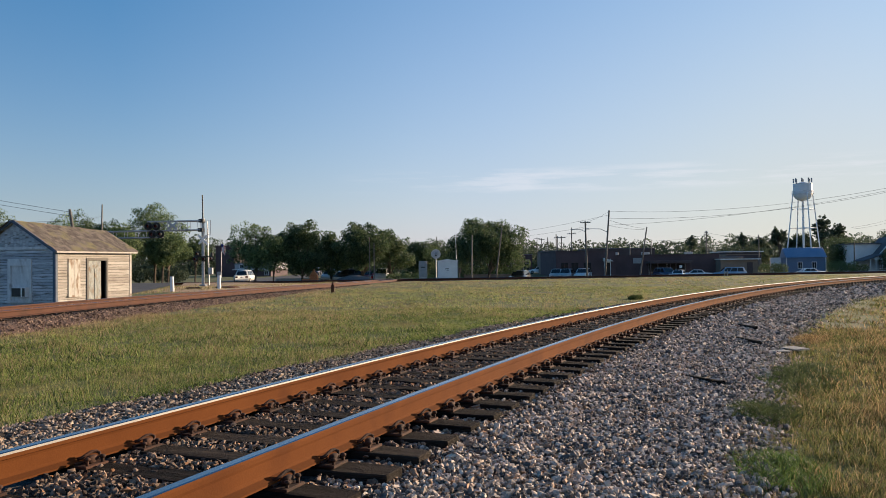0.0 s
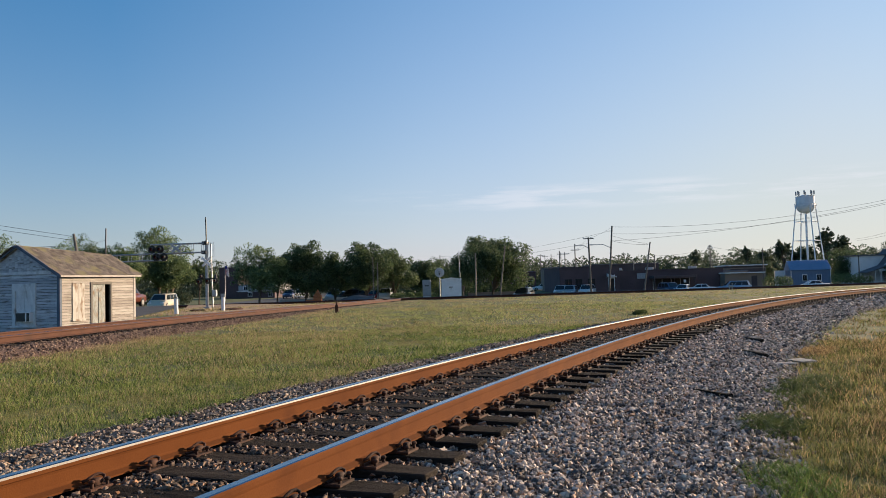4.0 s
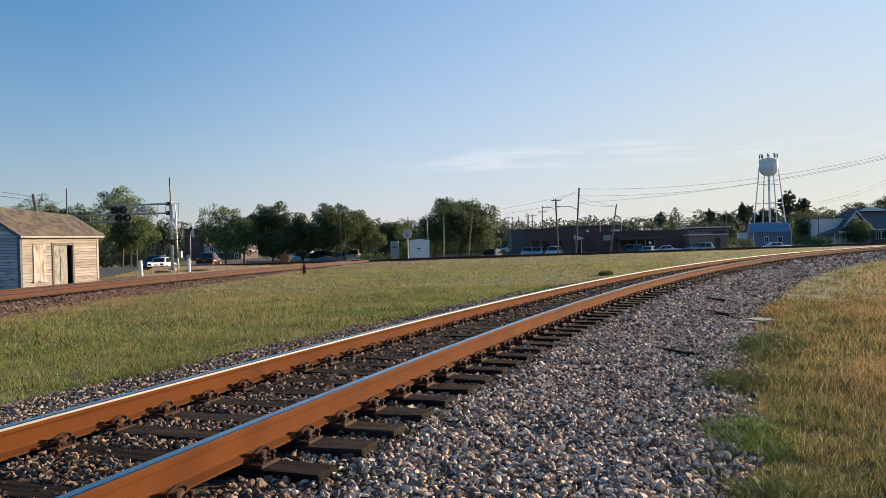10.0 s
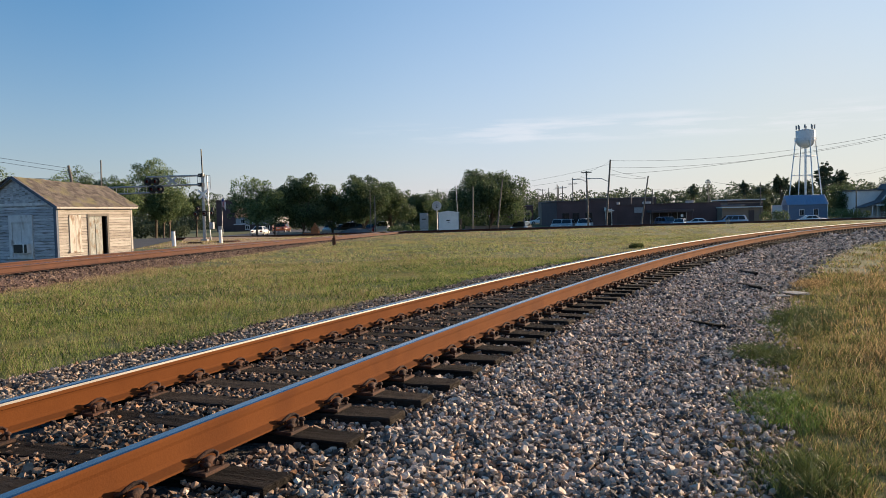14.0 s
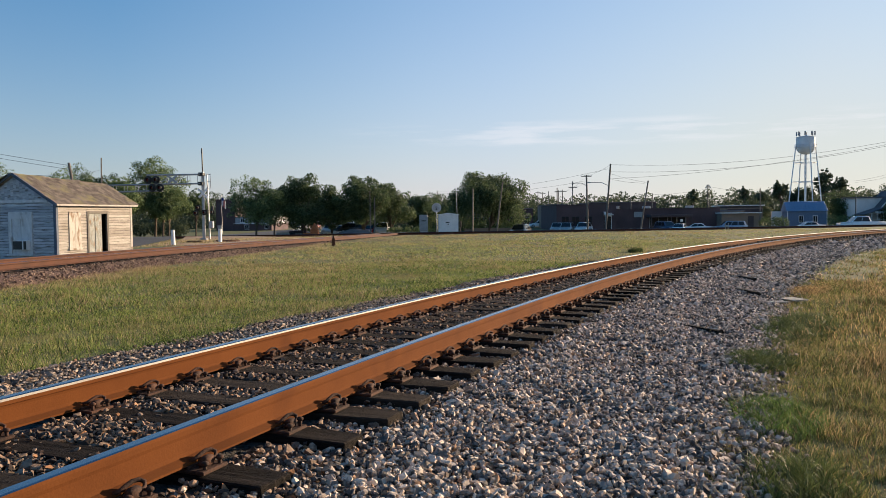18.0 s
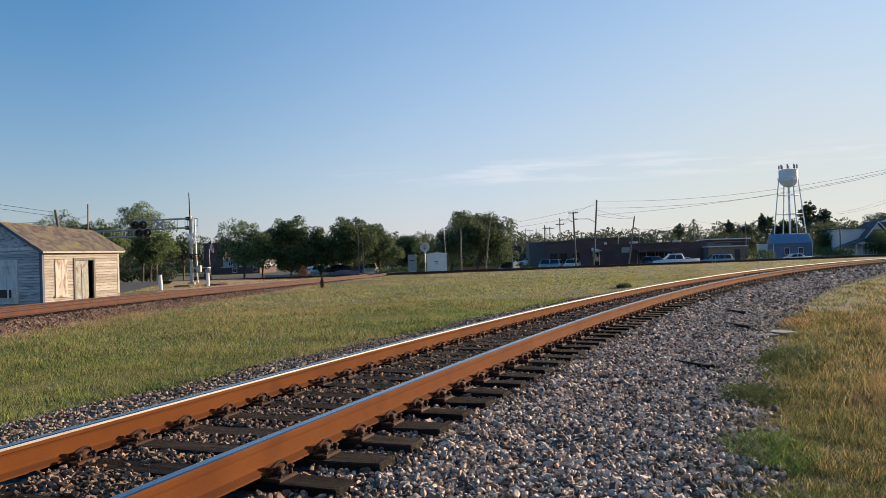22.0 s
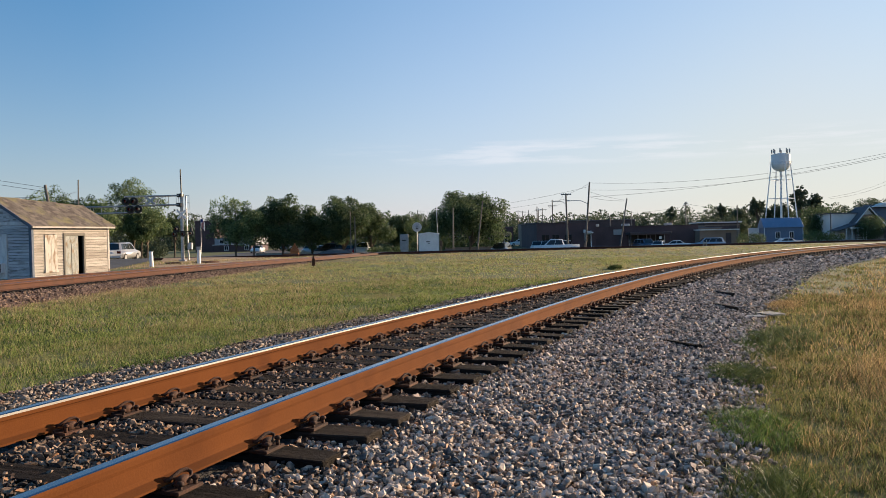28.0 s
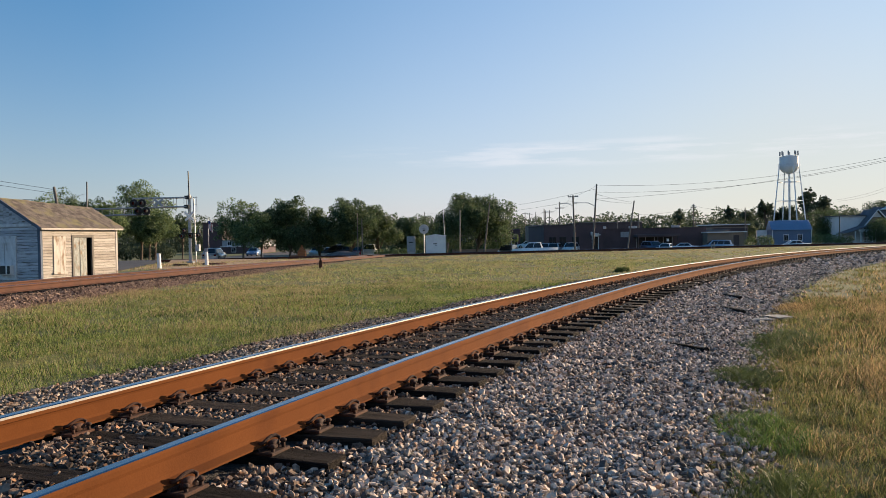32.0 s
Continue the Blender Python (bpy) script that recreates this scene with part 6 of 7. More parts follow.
def build_poles():
    pole(19.7, 100, 7.5, 0.078, 0.14, "tall leaning grey wooden utility pole with a street lamp", lamp=(-2.4, 4.7, 5.15))
    pole(24.1, 100, 5.3, 0.155, 0.12, "strongly leaning grey wooden pole")
    pole(20.15, 115, 6.9, -0.02, 0.16, "wooden utility pole with a crossarm and street lamp", ((6.7, 0.75),), lamp=(-1.8, 5.3, 5.7))
    pole(2.25, 80, 3.85, 0.012, 0.09, "thin grey pole before the oak")
    pole(4.6, 79, 4.45, 0.13, 0.09, "thin leaning grey pole before the oak")
    pole(0.72, 78.6, 4.05, -0.03, 0.035, "thin whip aerial beside the hut", name="aerial_pole", mat="galvanised")
    pole(-28.3, 60, 5.5, -0.16, 0.14, "stout leaning wooden utility pole behind the shed")
    pole(-31.4, 70, 6.65, 0.02, 0.08, "thin wooden utility pole behind the shed")
    pole(-9.32, 96, 3.55, 0.0, 0.08, "thin grey pole before the oaks")
    pole(-9.87, 96, 4.25, 0.0, 0.07, "thin grey pole before the oaks")
    pole(-2.5, 150, 6.0, 0.0, 0.12, "wooden utility pole above the trees")
    for x, y, top, arms in ((24.3, 170, 6.6, ((6.2, 0.9),)), (26.2, 190, 7.2, ((6.8, 0.9),)), (27.6, 220, 7.8, ()), (28.2, 240, 8.2, ((7.8, 0.9),)), (29.3, 262, 9.2, ((8.7, 1.0),)), (23.4, 150, 7.5, ((6.3, 0.8),)), (21.8, 160, 6.6, ()), (31, 290, 9.0, ()), (22.9, 205, 6.0, ())):
        tagged(pole(x, y, top, 0.0, 0.13, "wooden utility pole in a row along the side street", arms), group="poles along the side street")
    for x, y, top, arms in ((45.9, 140, 6.2, ((5.6, 0.5), (5.9, 0.3))), (55.2, 140, 5.4, ()), (38.6, 150, 5.0, ()), (70.6, 137, 4.0, ()), (34.5, 150, 4.2, ()), (49.5, 150, 3.4, ())):
        tagged(pole(x, y, top, 0.0, 0.12, "wooden utility pole behind the stores", arms), group="poles behind the stores")
    big = (20.3, 100)
    runs = [((big[0], 100, 7.4), (62, 76, 12.3), 2.2), ((big[0], 100, 6.5), (62, 76, 12.1), 2.2), ((big[0], 100, 5.6), (62, 76, 11.85), 1.5),
            ((76.85, 150, 6.9), (82.9, 125, 13.0), 1.3), ((77.2, 150, 6.6), (82.8, 125, 12.3), 1.3),
            ((big[0], 100, 7.3), (19.7, 115, 6.7), 0.2), ((big[0], 100, 6.3), (24.95, 100, 5.1), 0.12), ((big[0], 100, 5.6), (24.9, 100, 5.0), 0.15),
            ((19.7, 115, 6.8), (23.4, 150, 6.4), 0.4), ((20.4, 115, 6.8), (24.2, 150, 6.4), 0.4), ((23.4, 150, 6.4), (24.3, 170, 6.3), 0.3), ((24.3, 170, 6.3), (26.2, 190, 6.9), 0.3), ((26.2, 190, 6.9), (28.2, 240, 7.9), 0.5),
            ((big[0], 100, 6.9), (-2.5, 150, 5.8), 0.8), ((19.7, 115, 6.0), (-2.5, 150, 5.5), 0.7),
            ((-29.3, 60, 5.3), (-60, 46, 12.6), 0.5), ((-29.3, 60, 5.0), (-60, 46, 12.2), 0.5), ((-29.4, 60, 4.6), (-60, 60, 5.2), 0.3), ((-29.4, 60, 4.6), (-31.3, 70, 5.6), 0.1),
            ((45.9, 140, 5.9), (55.2, 140, 5.2), 0.4), ((55.2, 140, 5.0), (70.6, 137, 3.8), 0.5), ((38.6, 150, 4.8), (45.9, 140, 5.5), 0.3), ((55.2, 140, 4.2), (61, 138, 3.4), 0.5)]
    for a, b, sag in runs:
        tagged(part("power_line", wire(a, b, sag, 0.013), "black_metal"), "thin dark overhead power line", "cable", "overhead lines")


build_poles()


# ---- buildings ----
def window_part(parent, x0, x1, z0, z1, y=-0.02, frame_mat="white_paint"):
    f = part("window", boxes((x0 - 0.08, x0, y - 0.04, y + 0.02, z0 - 0.08, z1 + 0.08), (x1, x1 + 0.08, y - 0.04, y + 0.02, z0 - 0.08, z1 + 0.08), (x0, x1, y - 0.04, y + 0.02, z1, z1 + 0.08), (x0, x1, y - 0.05, y + 0.02, z0 - 0.08, z0)), frame_mat, parent, "framed window")
    part("pane", boxes((x0, x1, y - 0.005, y + 0.015, z0, z1)), "window", f)
    part("glazing_bar", boxes(((x0 + x1) / 2 - 0.02, (x0 + x1) / 2 + 0.02, y - 0.03, y - 0.008, z0, z1)), frame_mat, f)
    return f


def build_buildings():
    g = -1.55
    # dark brick store: a tall corner block and a long low front with a canopy
    s = tagged(empty("store_building", pose(22.1, 130, g)), "long low dark brick store with a dark entrance canopy", "building")
    part("corner_block", boxes((-4.5, 5.4, 0, 22, 0, 4.2)), "brick", s, "taller dark brick corner block")
    part("coping", boxes((-4.6, 5.5, -0.1, 22.1, 4.2, 4.34)), "dark_wall", s)
    part("front_wall", boxes((5.4, 22.7, 0.4, 20, 0, 3.45)), "brick", s, "long brick front wall")
    part("coping", boxes((5.4, 22.75, 0.3, 20.1, 3.45, 3.57)), "dark_wall", s)
    part("canopy", boxes((10.4, 17.3, -2.6, 0.4, 2.05, 2.5), bevel=0.04), "dark_wall", s, "dark flat canopy over the entrance")
    for x in (10.6, 13.8, 17.1):
        part("canopy_post", rods(((x, -2.4, 0), (x, -2.4, 2.05), 0.07)), "dark_wall", s)
    part("shop_front", boxes((11, 17, 0.36, 0.41, 0.1, 2.0)), "window", s, "dark glazed shop front")
    for k in range(5):
        part("mullion", boxes((11 + k * 1.5 - 0.04, 11 + k * 1.5 + 0.04, 0.3, 0.36, 0.1, 2.0)), "galvanised", s)
    part("sign_board", boxes((8.4, 9.8, 0.28, 0.40, 2.1, 3.0)), "grey_box", s, "dull grey sign board")
    part("paper_sign", boxes((15.2, 15.6, -2.66, -2.62, 1.3, 1.75)), "white_paint", s, "small white sign")
    part("door", boxes((3.6, 4.5, -0.06, 0.0, 0, 2.3)), "window", s, "glazed corner door")
    part("door_frame", boxes((3.5, 3.6, -0.1, 0.0, 0, 2.9), (4.5, 4.6, -0.1, 0.0, 0, 2.9), (3.6, 4.5, -0.1, 0.0, 2.3, 2.5)), "white_paint", s, "white door frame")
    part("awning", prism(bmesh.new(), [(3.3, 2.5), (4.8, 2.5), (4.8, 2.6), (3.3, 3.1)], -0.9, 0.0), "house_wall", s, "small pale awning")
    for x in (-3.6, -1.9, 0.2):
        window_part(s, x, x + 1.1, 0.8, 2.3, -0.02, "dark_wall")
    for x, z in ((6.6, 3.75), (12.0, 3.7), (19.5, 3.7)):
        part("roof_unit", boxes((x - 0.6, x + 0.6, 6, 7.2, 3.4, z + 0.3), bevel=0.03), "galvanised", s, "metal roof unit")
    # the street's other low fronts, in the distance
    for x0, x1, y, top, mat, label in ((12.5, 18.5, 176, 2.6, "brick", "low brick shop down the side street"), (18.6, 22.5, 152, 3.0, "tan_wall", "low tan shop with a sign band"), (4, 12, 190, 2.4, "dark_wall", "dark shop down the side street"), (30, 44, 168, 3.6, "dark_wall", "dark flat-roofed hall behind the store")):
        b = tagged(empty("shop_building", pose((x0 + x1) / 2, y, g)), label, "building", "shops along the side street")
        w = (x1 - x0) / 2
        part("wall", boxes((-w, w, 0, 14, 0, top - g)), mat, b)
        part("coping", boxes((-w - 0.1, w + 0.1, -0.1, 14.1, top - g, top - g + 0.15)), "roof_grey", b)
        part("sign_band", boxes((-w * 0.8, w * 0.8, -0.08, 0, 2.5, 3.1)), "tan_wall", b, "pale sign band")
        for k in range(3):
            window_part(b, -w * 0.75 + k * w * 0.55, -w * 0.75 + k * w * 0.55 + w * 0.4, 0.6, 2.2, -0.02, "galvanised")
    # tan annex with a flat white-edged roof
    a = tagged(empty("annex_building", pose(47.3, 128, g)), "low tan annex with white roof edges", "building")
    part("wall", boxes((-3.1, 2.9, 0, 12, 0, 2.55)), "tan_wall", a)
    part("roof_edge", boxes((-3.3, 3.3, -0.5, 12.2, 2.55, 2.72)), "house_wall", a, "white roof edge")
    part("upper_roof_edge", boxes((-3.2, 1.6, 2.5, 12, 2.9, 3.1)), "roof_grey", a, "dark upper roof edge")
    part("upper_wall", boxes((-3.1, 1.5, 2.6, 11.9, 2.72, 2.9)), "tan_wall", a)
    part("door", boxes((1.2, 2.1, -0.05, 0, 0, 2.1)), "dark_wall", a, "dark door")
    b = tagged(empty("long_shed", pose(56.2, 150, g)), "long pale flat-roofed shed behind the annex", "building")
    part("wall", boxes((-3.4, 3.4, 0, 8, 0, 3.6)), "tan_wall", b)
    part("roof", boxes((-3.7, 3.7, -0.4, 8.4, 3.95, 4.15)), "house_wall", b, "white flat roof")
    part("window_band", boxes((-3.3, 3.3, -0.03, 0.0, 2.6, 3.4)), "dark_wall", b, "dark window band")
    part("parapet", boxes((-3.4, 3.4, 0, 8, 3.6, 3.95)), "dark_wall", b)
    w = tagged(empty("garden_wall", pose(63.2, 150, g)), "plain white wall beside the blue house", "wall")
    part("wall", boxes((-1.9, 1.9, 0, 0.3, 0, 2.75)), "house_wall", w)
    part("coping", boxes((-1.95, 1.95, -0.05, 0.35, 2.75, 2.83)), "white_paint", w)
    # blue house
    h = tagged(empty("house", pose(63.1, 139, g, 0, 0, -15)), "blue clapboard house with a blue metal roof", "house")
    part("wall", boxes((-3.2, 3.2, 0, 7, 0, 2.85)), "blue_wall", h)
    bm = bmesh.new()
    prism(bm, [(0, 2.8), (7.6, 2.8), (3.8, 4.55)], -3.4, 3.4, Matrix(((0, 1, 0, 0), (1, 0, 0, -0.3), (0, 0, 1, 0), (0, 0, 0, 1))))
    roof = part("roof", bm, "blue_roof", h, "blue metal roof")
    for k in range(13):
        part("roof_seam", rods(((-3.3 + k * 0.55, -0.32, 2.84), (-3.3 + k * 0.55, 3.48, 4.57), 0.025), sides=4), "blue_roof", roof)
    for x in (-1.3, 1.0):
        window_part(h, x, x + 0.65, 0.9, 1.95)
    part("corner_board", boxes((-3.25, -3.15, -0.05, 0.0, 0, 2.8), (3.15, 3.25, -0.05, 0.0, 0, 2.8)), "white_paint", h)
    # white house: a tall wing, a front gable, a porch and a broad dark roof
    k = tagged(empty("house", pose(81.6, 145, g)), "white house with a gabled porch and dark roofs", "house")
    part("rear_wing", boxes((-5.9, 0.6, 1.5, 9, 0, 5.15)), "house_wall", k, "tall white clapboard wing")
    part("wing_roof", boxes((-6.25, 0.6, 1.2, 9.3, 5.15, 5.34)), "roof_grey", k, "thin dark flat roof")
    part("main_wall", boxes((2.6, 16, 0.4, 10, 0, 2.85)), "dark_wall", k, "dark brick front wall")
    slope = prism(bmesh.new(), [(-0.4, 2.75), (5.2, 6.85), (10.8, 2.75)], 2.2, 16.4, Matrix(((0, 1, 0, 0), (1, 0, 0, 0), (0, 0, 1, 0), (0, 0, 0, 1))))
    part("main_roof", slope, "roof_grey", k, "broad dark shingled roof")
    part("eaves_board", boxes((2.4, 16.4, -0.46, -0.38, 2.66, 2.84)), "white_paint", k)
    dormer = prism(bmesh.new(), [(3.1, 6.35), (5.9, 7.2), (8.9, 6.35)], 3.6, 6.0)
    part("dormer", dormer, "house_wall", k, "low white gable at the ridge")
    rake = bmesh.new()
    prism(rake, [(-2.75, 3.25), (-2.35, 3.25), (0.0, 6.12), (3.0, 2.72), (3.4, 2.72), (0.0, 6.42)], -0.7, 4.2)
    part("gable_roof", rake, "roof_grey", k, "steep dark gable roof")
    rake = bmesh.new()
    prism(rake, [(-2.8, 3.18), (-2.5, 3.18), (0.0, 6.16), (3.1, 2.66), (3.42, 2.66), (0.0, 6.40)], -0.78, -0.7)
    part("barge_board", rake, "white_paint", k, "white rake boards")
    part("gable_wall", prism(bmesh.new(), [(-2.3, 0.0), (3.0, 0.0), (3.0, 2.7), (0.0, 6.1), (-2.3, 3.25)], -0.1, 0.1), "tan_wall", k, "shaded gable wall")
    part("gable_boards", prism(bmesh.new(), [(-0.95, 4.9), (0.95, 4.9), (0.0, 5.98)], -0.16, -0.1), "house_wall", k, "white boards in the gable's peak")
    part("porch_roof", prism(bmesh.new(), [(-6.4, 1.98), (-2.2, 3.32), (-2.2, 3.46), (-6.4, 2.12)], -2.2, 1.5), "roof_grey", k, "low dark porch roof")
    part("porch_fascia", boxes((-4.5, -1.3, -2.3, -2.2, 2.26, 2.62)), "house_wall", k, "white awning over the porch")
    part("porch_floor", boxes((-5.2, -1.2, -2.1, 1.4, 0, 0.28)), "white_paint", k)
    for x in (-5.0, -4.0, -2.9, -1.9, -1.3):
        part("porch_post", boxes((x - 0.06, x + 0.06, -2.1, -1.98, 0.28, 2.4)), "white_paint", k)
    for z in (0.55, 1.05):
        part("porch_rail", boxes((-5.0, -1.3, -2.08, -2.0, z, z + 0.09)), "white_paint", k)
    part("awning", prism(bmesh.new(), [(0.9, 1.65), (2.5, 1.65), (2.5, 2.45), (0.9, 2.45)], -0.55, -0.1), "house_wall", k, "pale window awning")
    for x in (4.3, 5.35, 6.4, 9.6):
        window_part(k, x, x + 0.85, 1.0, 2.4, 0.38)
    # brick building beside the street, pale upper band
    c = tagged(empty("brick_building", pose(-49.8, 172.4, g)), "red brick building with a pale upper wall behind trees", "building")
    part("tall_block", boxes((-2.0, 2.2, 0, 18, 0, 6.8)), "brick", c, "taller brick block")
    part("coping", boxes((-2.1, 2.3, -0.1, 18.1, 6.8, 6.95)), "dark_wall", c)
    part("lower_wall", boxes((2.2, 10.6, -1.7, 16, 0, 1.5)), "brick", c, "low red brick wall")
    # white wall in grey_box: the shade lying on it is put into its colour
    part("upper_wall", boxes((2.2, 10.6, 0, 16, 1.5, 3.1)), "grey_box", c, "white upper wall coloured grey for the shade on it")
    part("sill", boxes((2.2, 10.6, -1.8, 0, 1.5, 1.6)), "white_paint", c)
    for x in (3.4, 6.0):
        window_part(c, x, x + 0.8, 1.85, 2.6)
    for x in (4.8, 9.2):
        window_part(c, x, x + 0.8, 0.4, 1.25, -1.72)
    low = tagged(empty("low_wall", pose(-26.4, 118, g)), "low pale kerb wall along the pavement", "wall")
    part("wall", boxes((0, 7, 0, 0.25, 0, 0.5)), "concrete", low)
    low = tagged(empty("low_wall", pose(2.0, 113, g)), "low pale wall behind the broad oak", "wall")
    part("wall", boxes((0, 9, 0, 0.25, 0, 0.85)), "tan_wall", low)
    f = tagged(empty("flagpole", pose(-40.6, 138.5, g)), "flagpole with a hanging striped flag", "flag")
    part("pole", rods(((0, 0, 0), (0, 0, 6.9), 0.05, 0.03)), "galvanised", f)
    for i in range(6):
        part("stripe", boxes((0.05 + i * 0.11, 0.15 + i * 0.11, -0.02 - 0.03 * (i % 2), 0.02 - 0.03 * (i % 2), 5.0 - i * 0.13, 6.4 - i * 0.12)), "flag_red" if i % 2 == 0 else "flag_white", f)
    part("canton", boxes((0.02, 0.4, -0.07, -0.055, 5.85, 6.4)), "flag_blue", f, "dark blue canton")
    # sunlit brick pier, gravel heap and hedges by the oaks
    o = tagged(empty("brick_pier", pose(-17.35, 99.5, float(terrain(-17.35, 99.5)) - 0.05)), "orange brick gate pier lit by low sun", "pier")
    for i in range(11):
        w = 0.54 - 0.012 * i - 0.11 * max(0, i - 6)
        part("course", boxes((-w, w, -0.5, 0.5, i * 0.18, i * 0.18 + 0.165), bevel=0.01), "orange_rock", o)
    part("wing_wall", boxes((-1.5, -0.55, -0.2, 0.2, 0, 0.7)), "orange_rock", o)
    heap = bmesh.new()
    bmesh.ops.create_icosphere(heap, subdivisions=3, radius=1)
    rng = random.Random(2)
    for v in heap.verts:
        v.co = Vector((v.co.x * 2.9, v.co.y * 2.2, (max(v.co.z, -0.2) ** 2 if v.co.z > 0 else -0.2) * 1.0)) * rng.uniform(0.92, 1.06)
    ob = part("gravel_mound", heap, "gravel")
    ob.matrix_world = pose(-12.2, 100, -1.35)
    tagged(ob, "low grey heap of gravel beside the street", "heap")


build_buildings()


def hedge(x0, x1, y, top, depth, seed, label, mat="leaf", n=2600, leaf=0.28, name="hedge"):
    rng = np.random.default_rng(seed)
    g = float(terrain((x0 + x1) / 2, y))
    k = max(3, int((x1 - x0) / (0.5 * (top - g) + 0.2)))
    c = np.stack([np.linspace(x0, x1, k) + rng.normal(0, 0.15, k), y + rng.uniform(-depth, depth, k) / 2, g + (top - g) * rng.uniform(0.45, 0.62, k)], -1)
    r = (top - g) * rng.uniform(0.42, 0.55, k)
    t = tagged(empty(name, pose(0, 0, 0)), label, "shrub", "shrubs and hedges")
    v, f = leaf_cloud(c, r, n, leaf, rng, 0.95)
    link("foliage", mesh_from("foliage", v, f), mat, t)
    tagged(part("stems", rods(*[((p[0], p[1], g - 0.1), (p[0] + 0.1, p[1], p[2]), 0.05, 0.02) for p in c], sides=5), "bark", t), kind="stuff")
    return t


def build_shrubs():
    hedge(50.8, 53.0, 126, 0.4, 2, 1, "dense green shrubs beside the annex", "leaf", 2600, 0.18)
    hedge(66.4, 70.6, 137, 0.7, 1.5, 2, "flowering shrubs between the houses", "leaf_light", 2600, 0.16)
    hedge(68.2, 70.6, 134, 0.0, 1.5, 3, "low scraggly shrubs before the houses", "leaf", 1500, 0.16)
    hedge(80.1, 80.7, 142, 2.9, 2, 4, "round dark bush before the white house", "leaf", 5200, 0.22)
    hedge(-7.8, -2.6, 104, -0.35, 1.5, 5, "clipped low hedge beside the hut", "leaf_light", 2200, 0.2)
    hedge(-60, -40, 117, 0.5, 3, 7, "dark undergrowth below the trees", "leaf_haze", 6000, 0.3)
    hedge(-76, -50, 114, 1.2, 3, 8, "dark undergrowth below the trees", "leaf", 6000, 0.4)
    hedge(-18, -3, 124, -0.2, 3, 9, "low undergrowth behind the oaks", "leaf_light", 3000, 0.3)
    hedge(-2, 10, 118, 0.3, 3, 10, "dark undergrowth behind the broad oak", "leaf", 4000, 0.34)


build_shrubs()


def pine(x, y, top, width, bole, seed, label, n=3500):
    """A tall pine: bare trunk and flat, ragged tufts."""
    return tree(x, y, top, width, bole, "leaf_haze", seed, n, 0.34, label, lumps=70, name="pine_tree", upper=0.25, airy=0.52)


def build_distance():
    pine(80.3, 215, 8.3, 3.6, 4.4, 35, "thin pine on the skyline", 2400)
    tree(85.6, 216, 7.3, 9.0, 0.5, "leaf_haze", 44, 7000, 0.34, "round green tree behind the water tower", lumps=40)
    pine(89.8, 214, 9.6, 7.0, 4.5, 31, "dark pine behind the water tower", 5500)
    pine(95.5, 216, 8.0, 7.0, 3.0, 32, "dark pine behind the water tower", 5000)
    pine(102.2, 215, 12.9, 7.4, 5.5, 33, "tall ragged pine beside the water tower", 7500)
    pine(106.6, 216, 10.6, 7.0, 4.6, 34, "tall ragged pine beside the water tower", 6000)
    pine(99.0, 218, 8.2, 5.5, 3.5, 37, "ragged pine beside the water tower", 3000)
    pine(66.5, 215, 7.6, 4.5, 3.5, 36, "thin pine on the skyline", 2200)
    tree(117.0, 205, 8.7, 15.0, 0.5, "leaf_haze", 38, 9000, 0.4, "broad dark tree behind the houses", lumps=50)
    tree(128.0, 212, 10.6, 13.0, 1.0, "leaf_haze", 45, 8000, 0.4, "broad dark tree behind the houses", lumps=50)
    tree(75.6, 152, 4.9, 8.6, -1.4, "leaf", 41, 12000, 0.24, "dense dark-green tree between the houses", lumps=60)
    tree(66, 170, 4.0, 8.0, 0.0, "leaf_haze", 43, 6500, 0.32, "green tree behind the blue house", lumps=36)
    # woods closing the view all round, too far to tell trees apart
    rng = np.random.default_rng(77)
    c, r = [], []
    for a in np.arange(-180, 180, 0.42):
        for _ in range(2):
            d = rng.uniform(225, 300)
            if abs(a) > 34:
                d = rng.uniform(160, 260)
            x, y = d * math.sin(radians(a)), d * math.cos(radians(a))
            tall = rng.uniform(5.0, 8.6) * (1.2 if a < -12 else 1.0) * d / 260
            rad = rng.uniform(1.8, 3.4)
            for z in np.arange(-0.5, tall, rad * 0.8):
                c.append((x + rng.normal(0, 1.0), y + rng.normal(0, 1.5), z - 0.6))
                r.append(rad * (1.15 - 0.45 * z / max(tall, 1)))
    c, r = np.array(c), np.array(r)
    seen = np.abs(np.arctan2(c[:, 0], c[:, 1])) < 0.6
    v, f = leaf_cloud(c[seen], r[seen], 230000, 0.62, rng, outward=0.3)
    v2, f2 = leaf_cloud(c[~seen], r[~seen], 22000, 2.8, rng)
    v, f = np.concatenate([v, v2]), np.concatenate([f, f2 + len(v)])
    tagged(link("distant_woods", mesh_from("distant_woods", v, f), "leaf_haze"), "dark woods along the skyline with haze in their leaf colour", "woods", kind="stuff")


build_distance()


# ---- moving traffic ----
def along(rows, x, turn, lift=0.06):
    """Rows of (seconds, y) on a lane of the street, as poses on the road."""
    out = []
    for t, y in rows:
        d = (y - 73.2 - 0.27 * x) * 0.965
        z = max(float(terrain(x, y)) + 0.03, -0.40 - max(0, abs(d) - 2.2) * 0.12)
        out.append((t, pose(x, y, z, 0, 0, turn)))
    return out


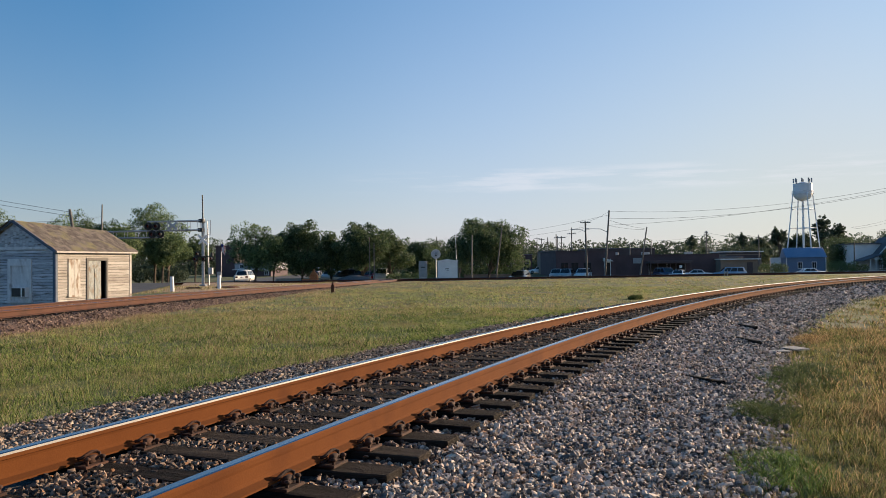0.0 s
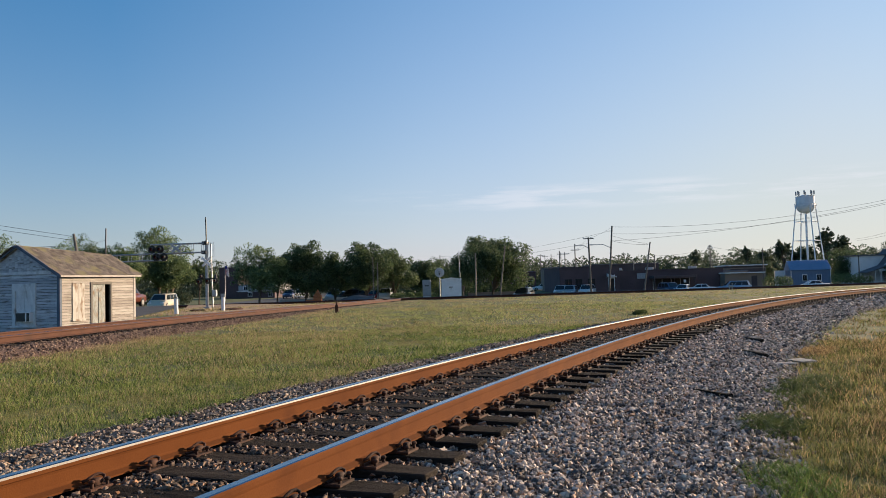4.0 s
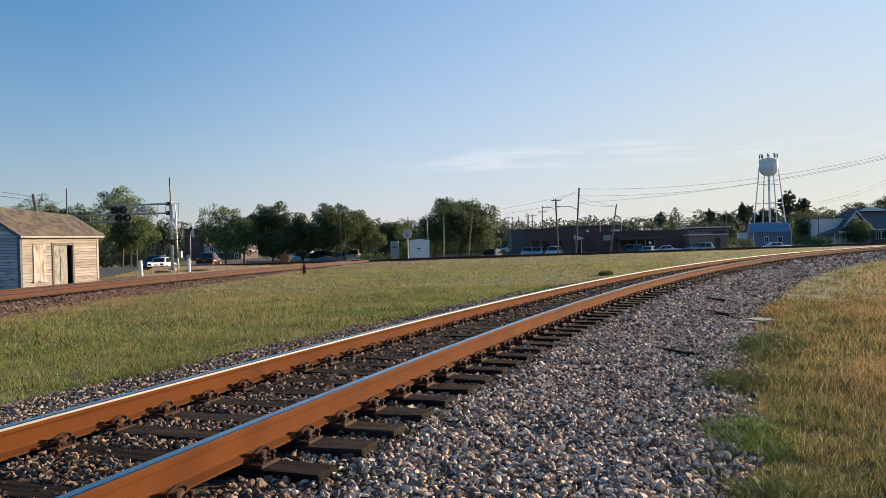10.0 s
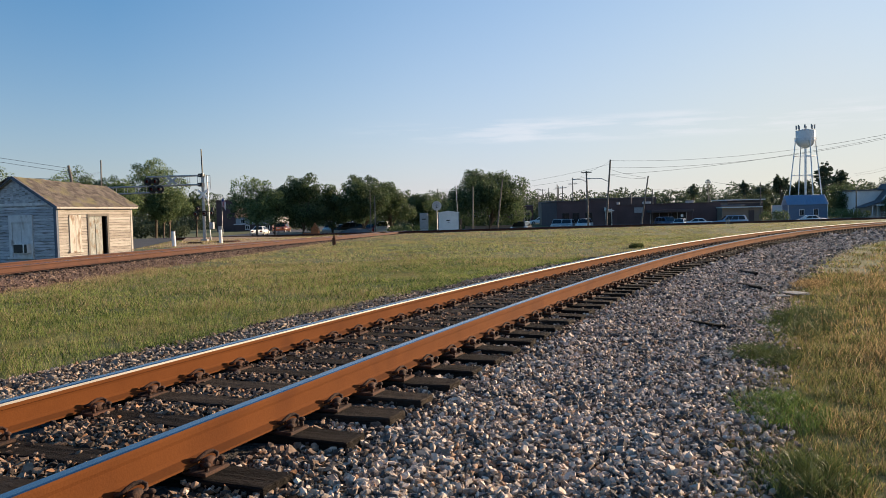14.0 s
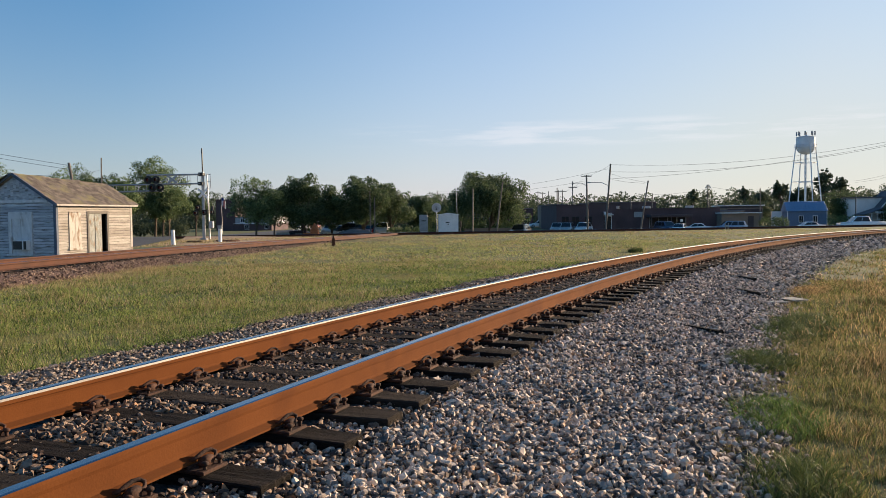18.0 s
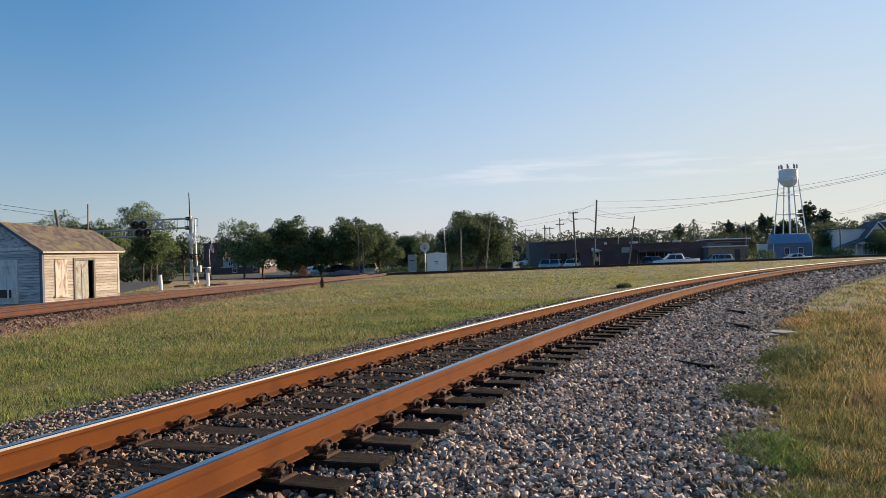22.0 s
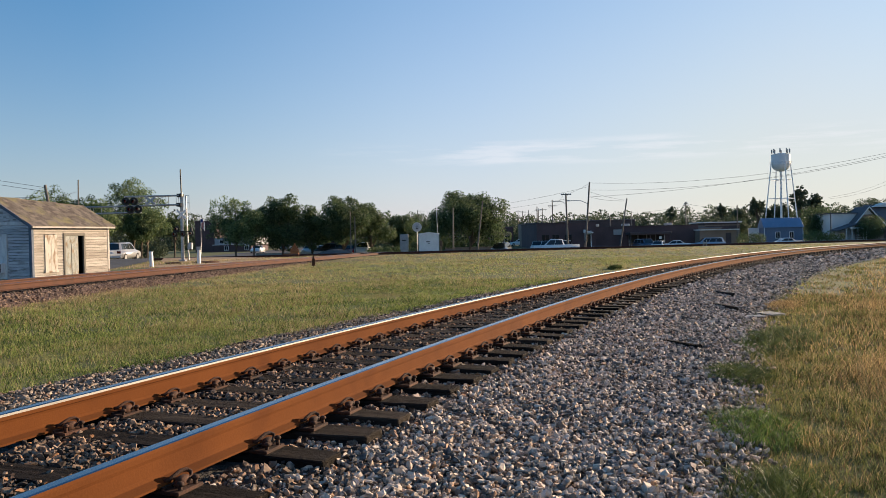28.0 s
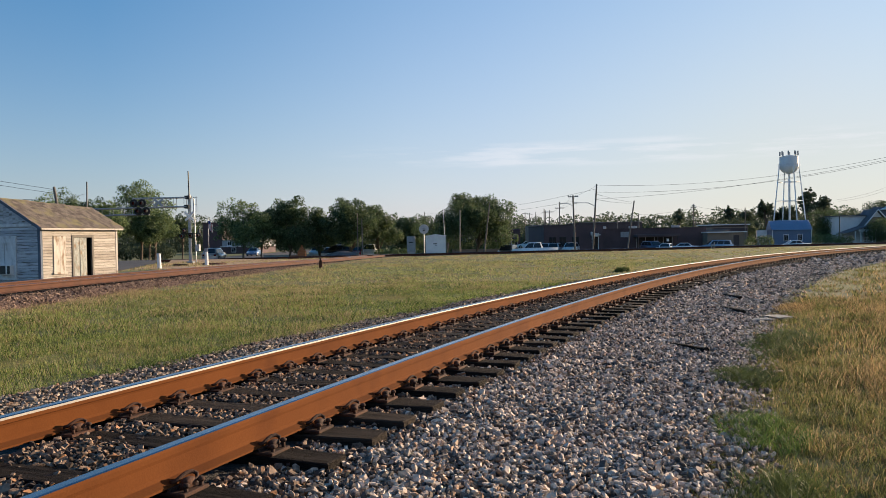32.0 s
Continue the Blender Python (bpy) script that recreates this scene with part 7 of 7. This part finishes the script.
def motions():
    going, coming = -29.3, -32.6
    van = car("van", "cream minivan driving over the level crossing", PAINT["cream"], "van", "van")
    walk(van, along([(0, 123), (1, 113), (2, 101), (3, 95.5), (3.5, 91), (5.5, 80), (8, 58), (12, 20), (18, -40), (32, -45)], coming, 180))
    suv = car("car", "white estate car driving away along the street", PAINT["white"], "suv")
    walk(suv, along([(0, 112), (0.5, 118), (1, 122), (1.5, 127.5), (2, 131.5), (3, 141), (6, 170), (12, 225), (32, 235)], going, 0))
    truck = car("pickup", "copper and black pickup driving away over the crossing", PAINT["rust"], "pickup", "pickup")
    walk(truck, along([(0, 46), (3.5, 65), (5.5, 80.5), (6, 83.5), (6.5, 86), (7, 88.5), (7.5, 93.5), (8, 97.5), (8.5, 100.8), (9, 103), (9.5, 105.5), (10, 108.5), (11, 114.7), (14, 135), (22, 200), (32, 245)], going, 0))
    sedan = car("car", "white sedan driving away over the level crossing", PAINT["white"], "sedan")
    walk(sedan, along([(0, 30), (4, 57), (5.5, 67), (6, 70), (6.5, 73), (7, 74.8), (7.5, 76), (8, 78.2), (8.5, 81.6), (9, 83.9), (9.5, 87.1), (10, 89.1), (10.5, 93.7), (11, 99.1), (11.5, 102), (12, 105.4), (12.5, 109.4), (13, 113), (13.5, 115.6), (14, 119.7), (14.5, 123.3), (16.5, 139.3), (17, 144.6), (18, 156), (19, 166), (19.5, 169.5), (24, 205), (32, 260)], going, 0))
    dark = car("car", "dark blue estate car driving towards the crossing", PAINT["navy"], "suv")
    walk(dark, along([(0, 190), (6, 136), (9, 106), (10.5, 91), (11, 85.6), (11.5, 81.8), (14, 60), (18, 20), (24, -42), (32, -50)], coming, 180))
    silver = car("car", "silver estate car driving away over the level crossing", PAINT["silver"], "suv")
    walk(silver, along([(0, -50), (14, 0), (24, 56), (27.5, 72.5), (28, 74.3), (28.5, 76.4), (29, 79.6), (29.5, 83.3), (30, 87.3), (30.5, 89.2), (31, 93.5), (31.5, 99), (32, 102.5)], going, 0))
    white = car("car", "white sedan driving towards the crossing", PAINT["white"], "sedan")
    walk(white, along([(0, 258), (15, 255), (22, 200), (27.5, 152), (28, 147), (28.5, 143.3), (29, 138), (29.5, 133.2), (30, 128.7), (30.5, 124.4), (31, 121), (31.5, 118), (32, 114)], coming, 180))
    blue = car("car", "blue sedan driving towards the crossing", PAINT["blue"], "sedan")
    walk(blue, along([(0, 262), (20, 252), (27, 185), (31, 148.4), (31.5, 143), (32, 138.4)], coming, 180))
    # a small roofed cart on the lot beyond the street
    cart = tagged(empty("golf_cart"), "small roofed utility cart rolling past the trees", "cart")
    part("body", boxes((-0.6, 0.6, -1.2, 1.2, 0.35, 0.75), (-0.6, 0.6, -1.2, -0.5, 0.75, 1.1), bevel=0.04), "dark_wall", cart)
    part("roof", boxes((-0.65, 0.65, -1.1, 0.9, 1.85, 1.93), bevel=0.02), "house_wall", cart, "pale flat roof")
    for sx in (-0.55, 0.55):
        for yy in (-1.0, 0.8):
            part("roof_post", rods(((sx, yy, 0.7), (sx, yy, 1.86), 0.03)), "galvanised", cart)
            bm = bmesh.new()
            bmesh.ops.create_cone(bm, cap_ends=True, segments=14, radius1=0.25, radius2=0.25, depth=0.18, matrix=Matrix.Translation((sx, yy, 0.25)) @ Matrix.Rotation(math.pi / 2, 4, "Y"))
            part("tyre", bm, "rubber", cart)
    rows = [(0, -17.5), (17, -17.9), (18, -21.5), (18.5, -23.2), (19.5, -24.6), (20, -26.1), (21, -28.6), (21.5, -30.2), (23.5, -35.7), (24, -36.8), (24.5, -37.7), (25, -39.5), (25.5, -41.2), (28, -49), (32, -60)]
    walk(cart, [(t, pose(x, float(np.interp(x, (-60, -24, -18.5), (101.5, 105.1, 116))), float(terrain(x, 104)) + 0.06, 0, 0, 90)) for t, x in rows])
    # the white pickup on the street behind the far track
    ute = car("pickup", "white crew-cab pickup driving along the far street", PAINT["white"], "pickup", "pickup")
    lane = [(0, 100), (16, 69), (18.5, 51.5), (19, 48.0), (19.5, 44.5), (20, 41.2), (21, 36.0), (22, 30.8), (23, 26.4), (24, 23.6), (25, 22.0), (25.5, 21.4), (27.5, 17.2), (28, 15.9), (29, 15.0), (30, 13.4), (31, 12.6), (32, 12.2)]
    walk(ute, [(t, pose(x, 96.8 + 0.16 * x, float(terrain(x, 96.8 + 0.16 * x)) + 0.07, 0, 0, 81)) for t, x in lane])


motions()
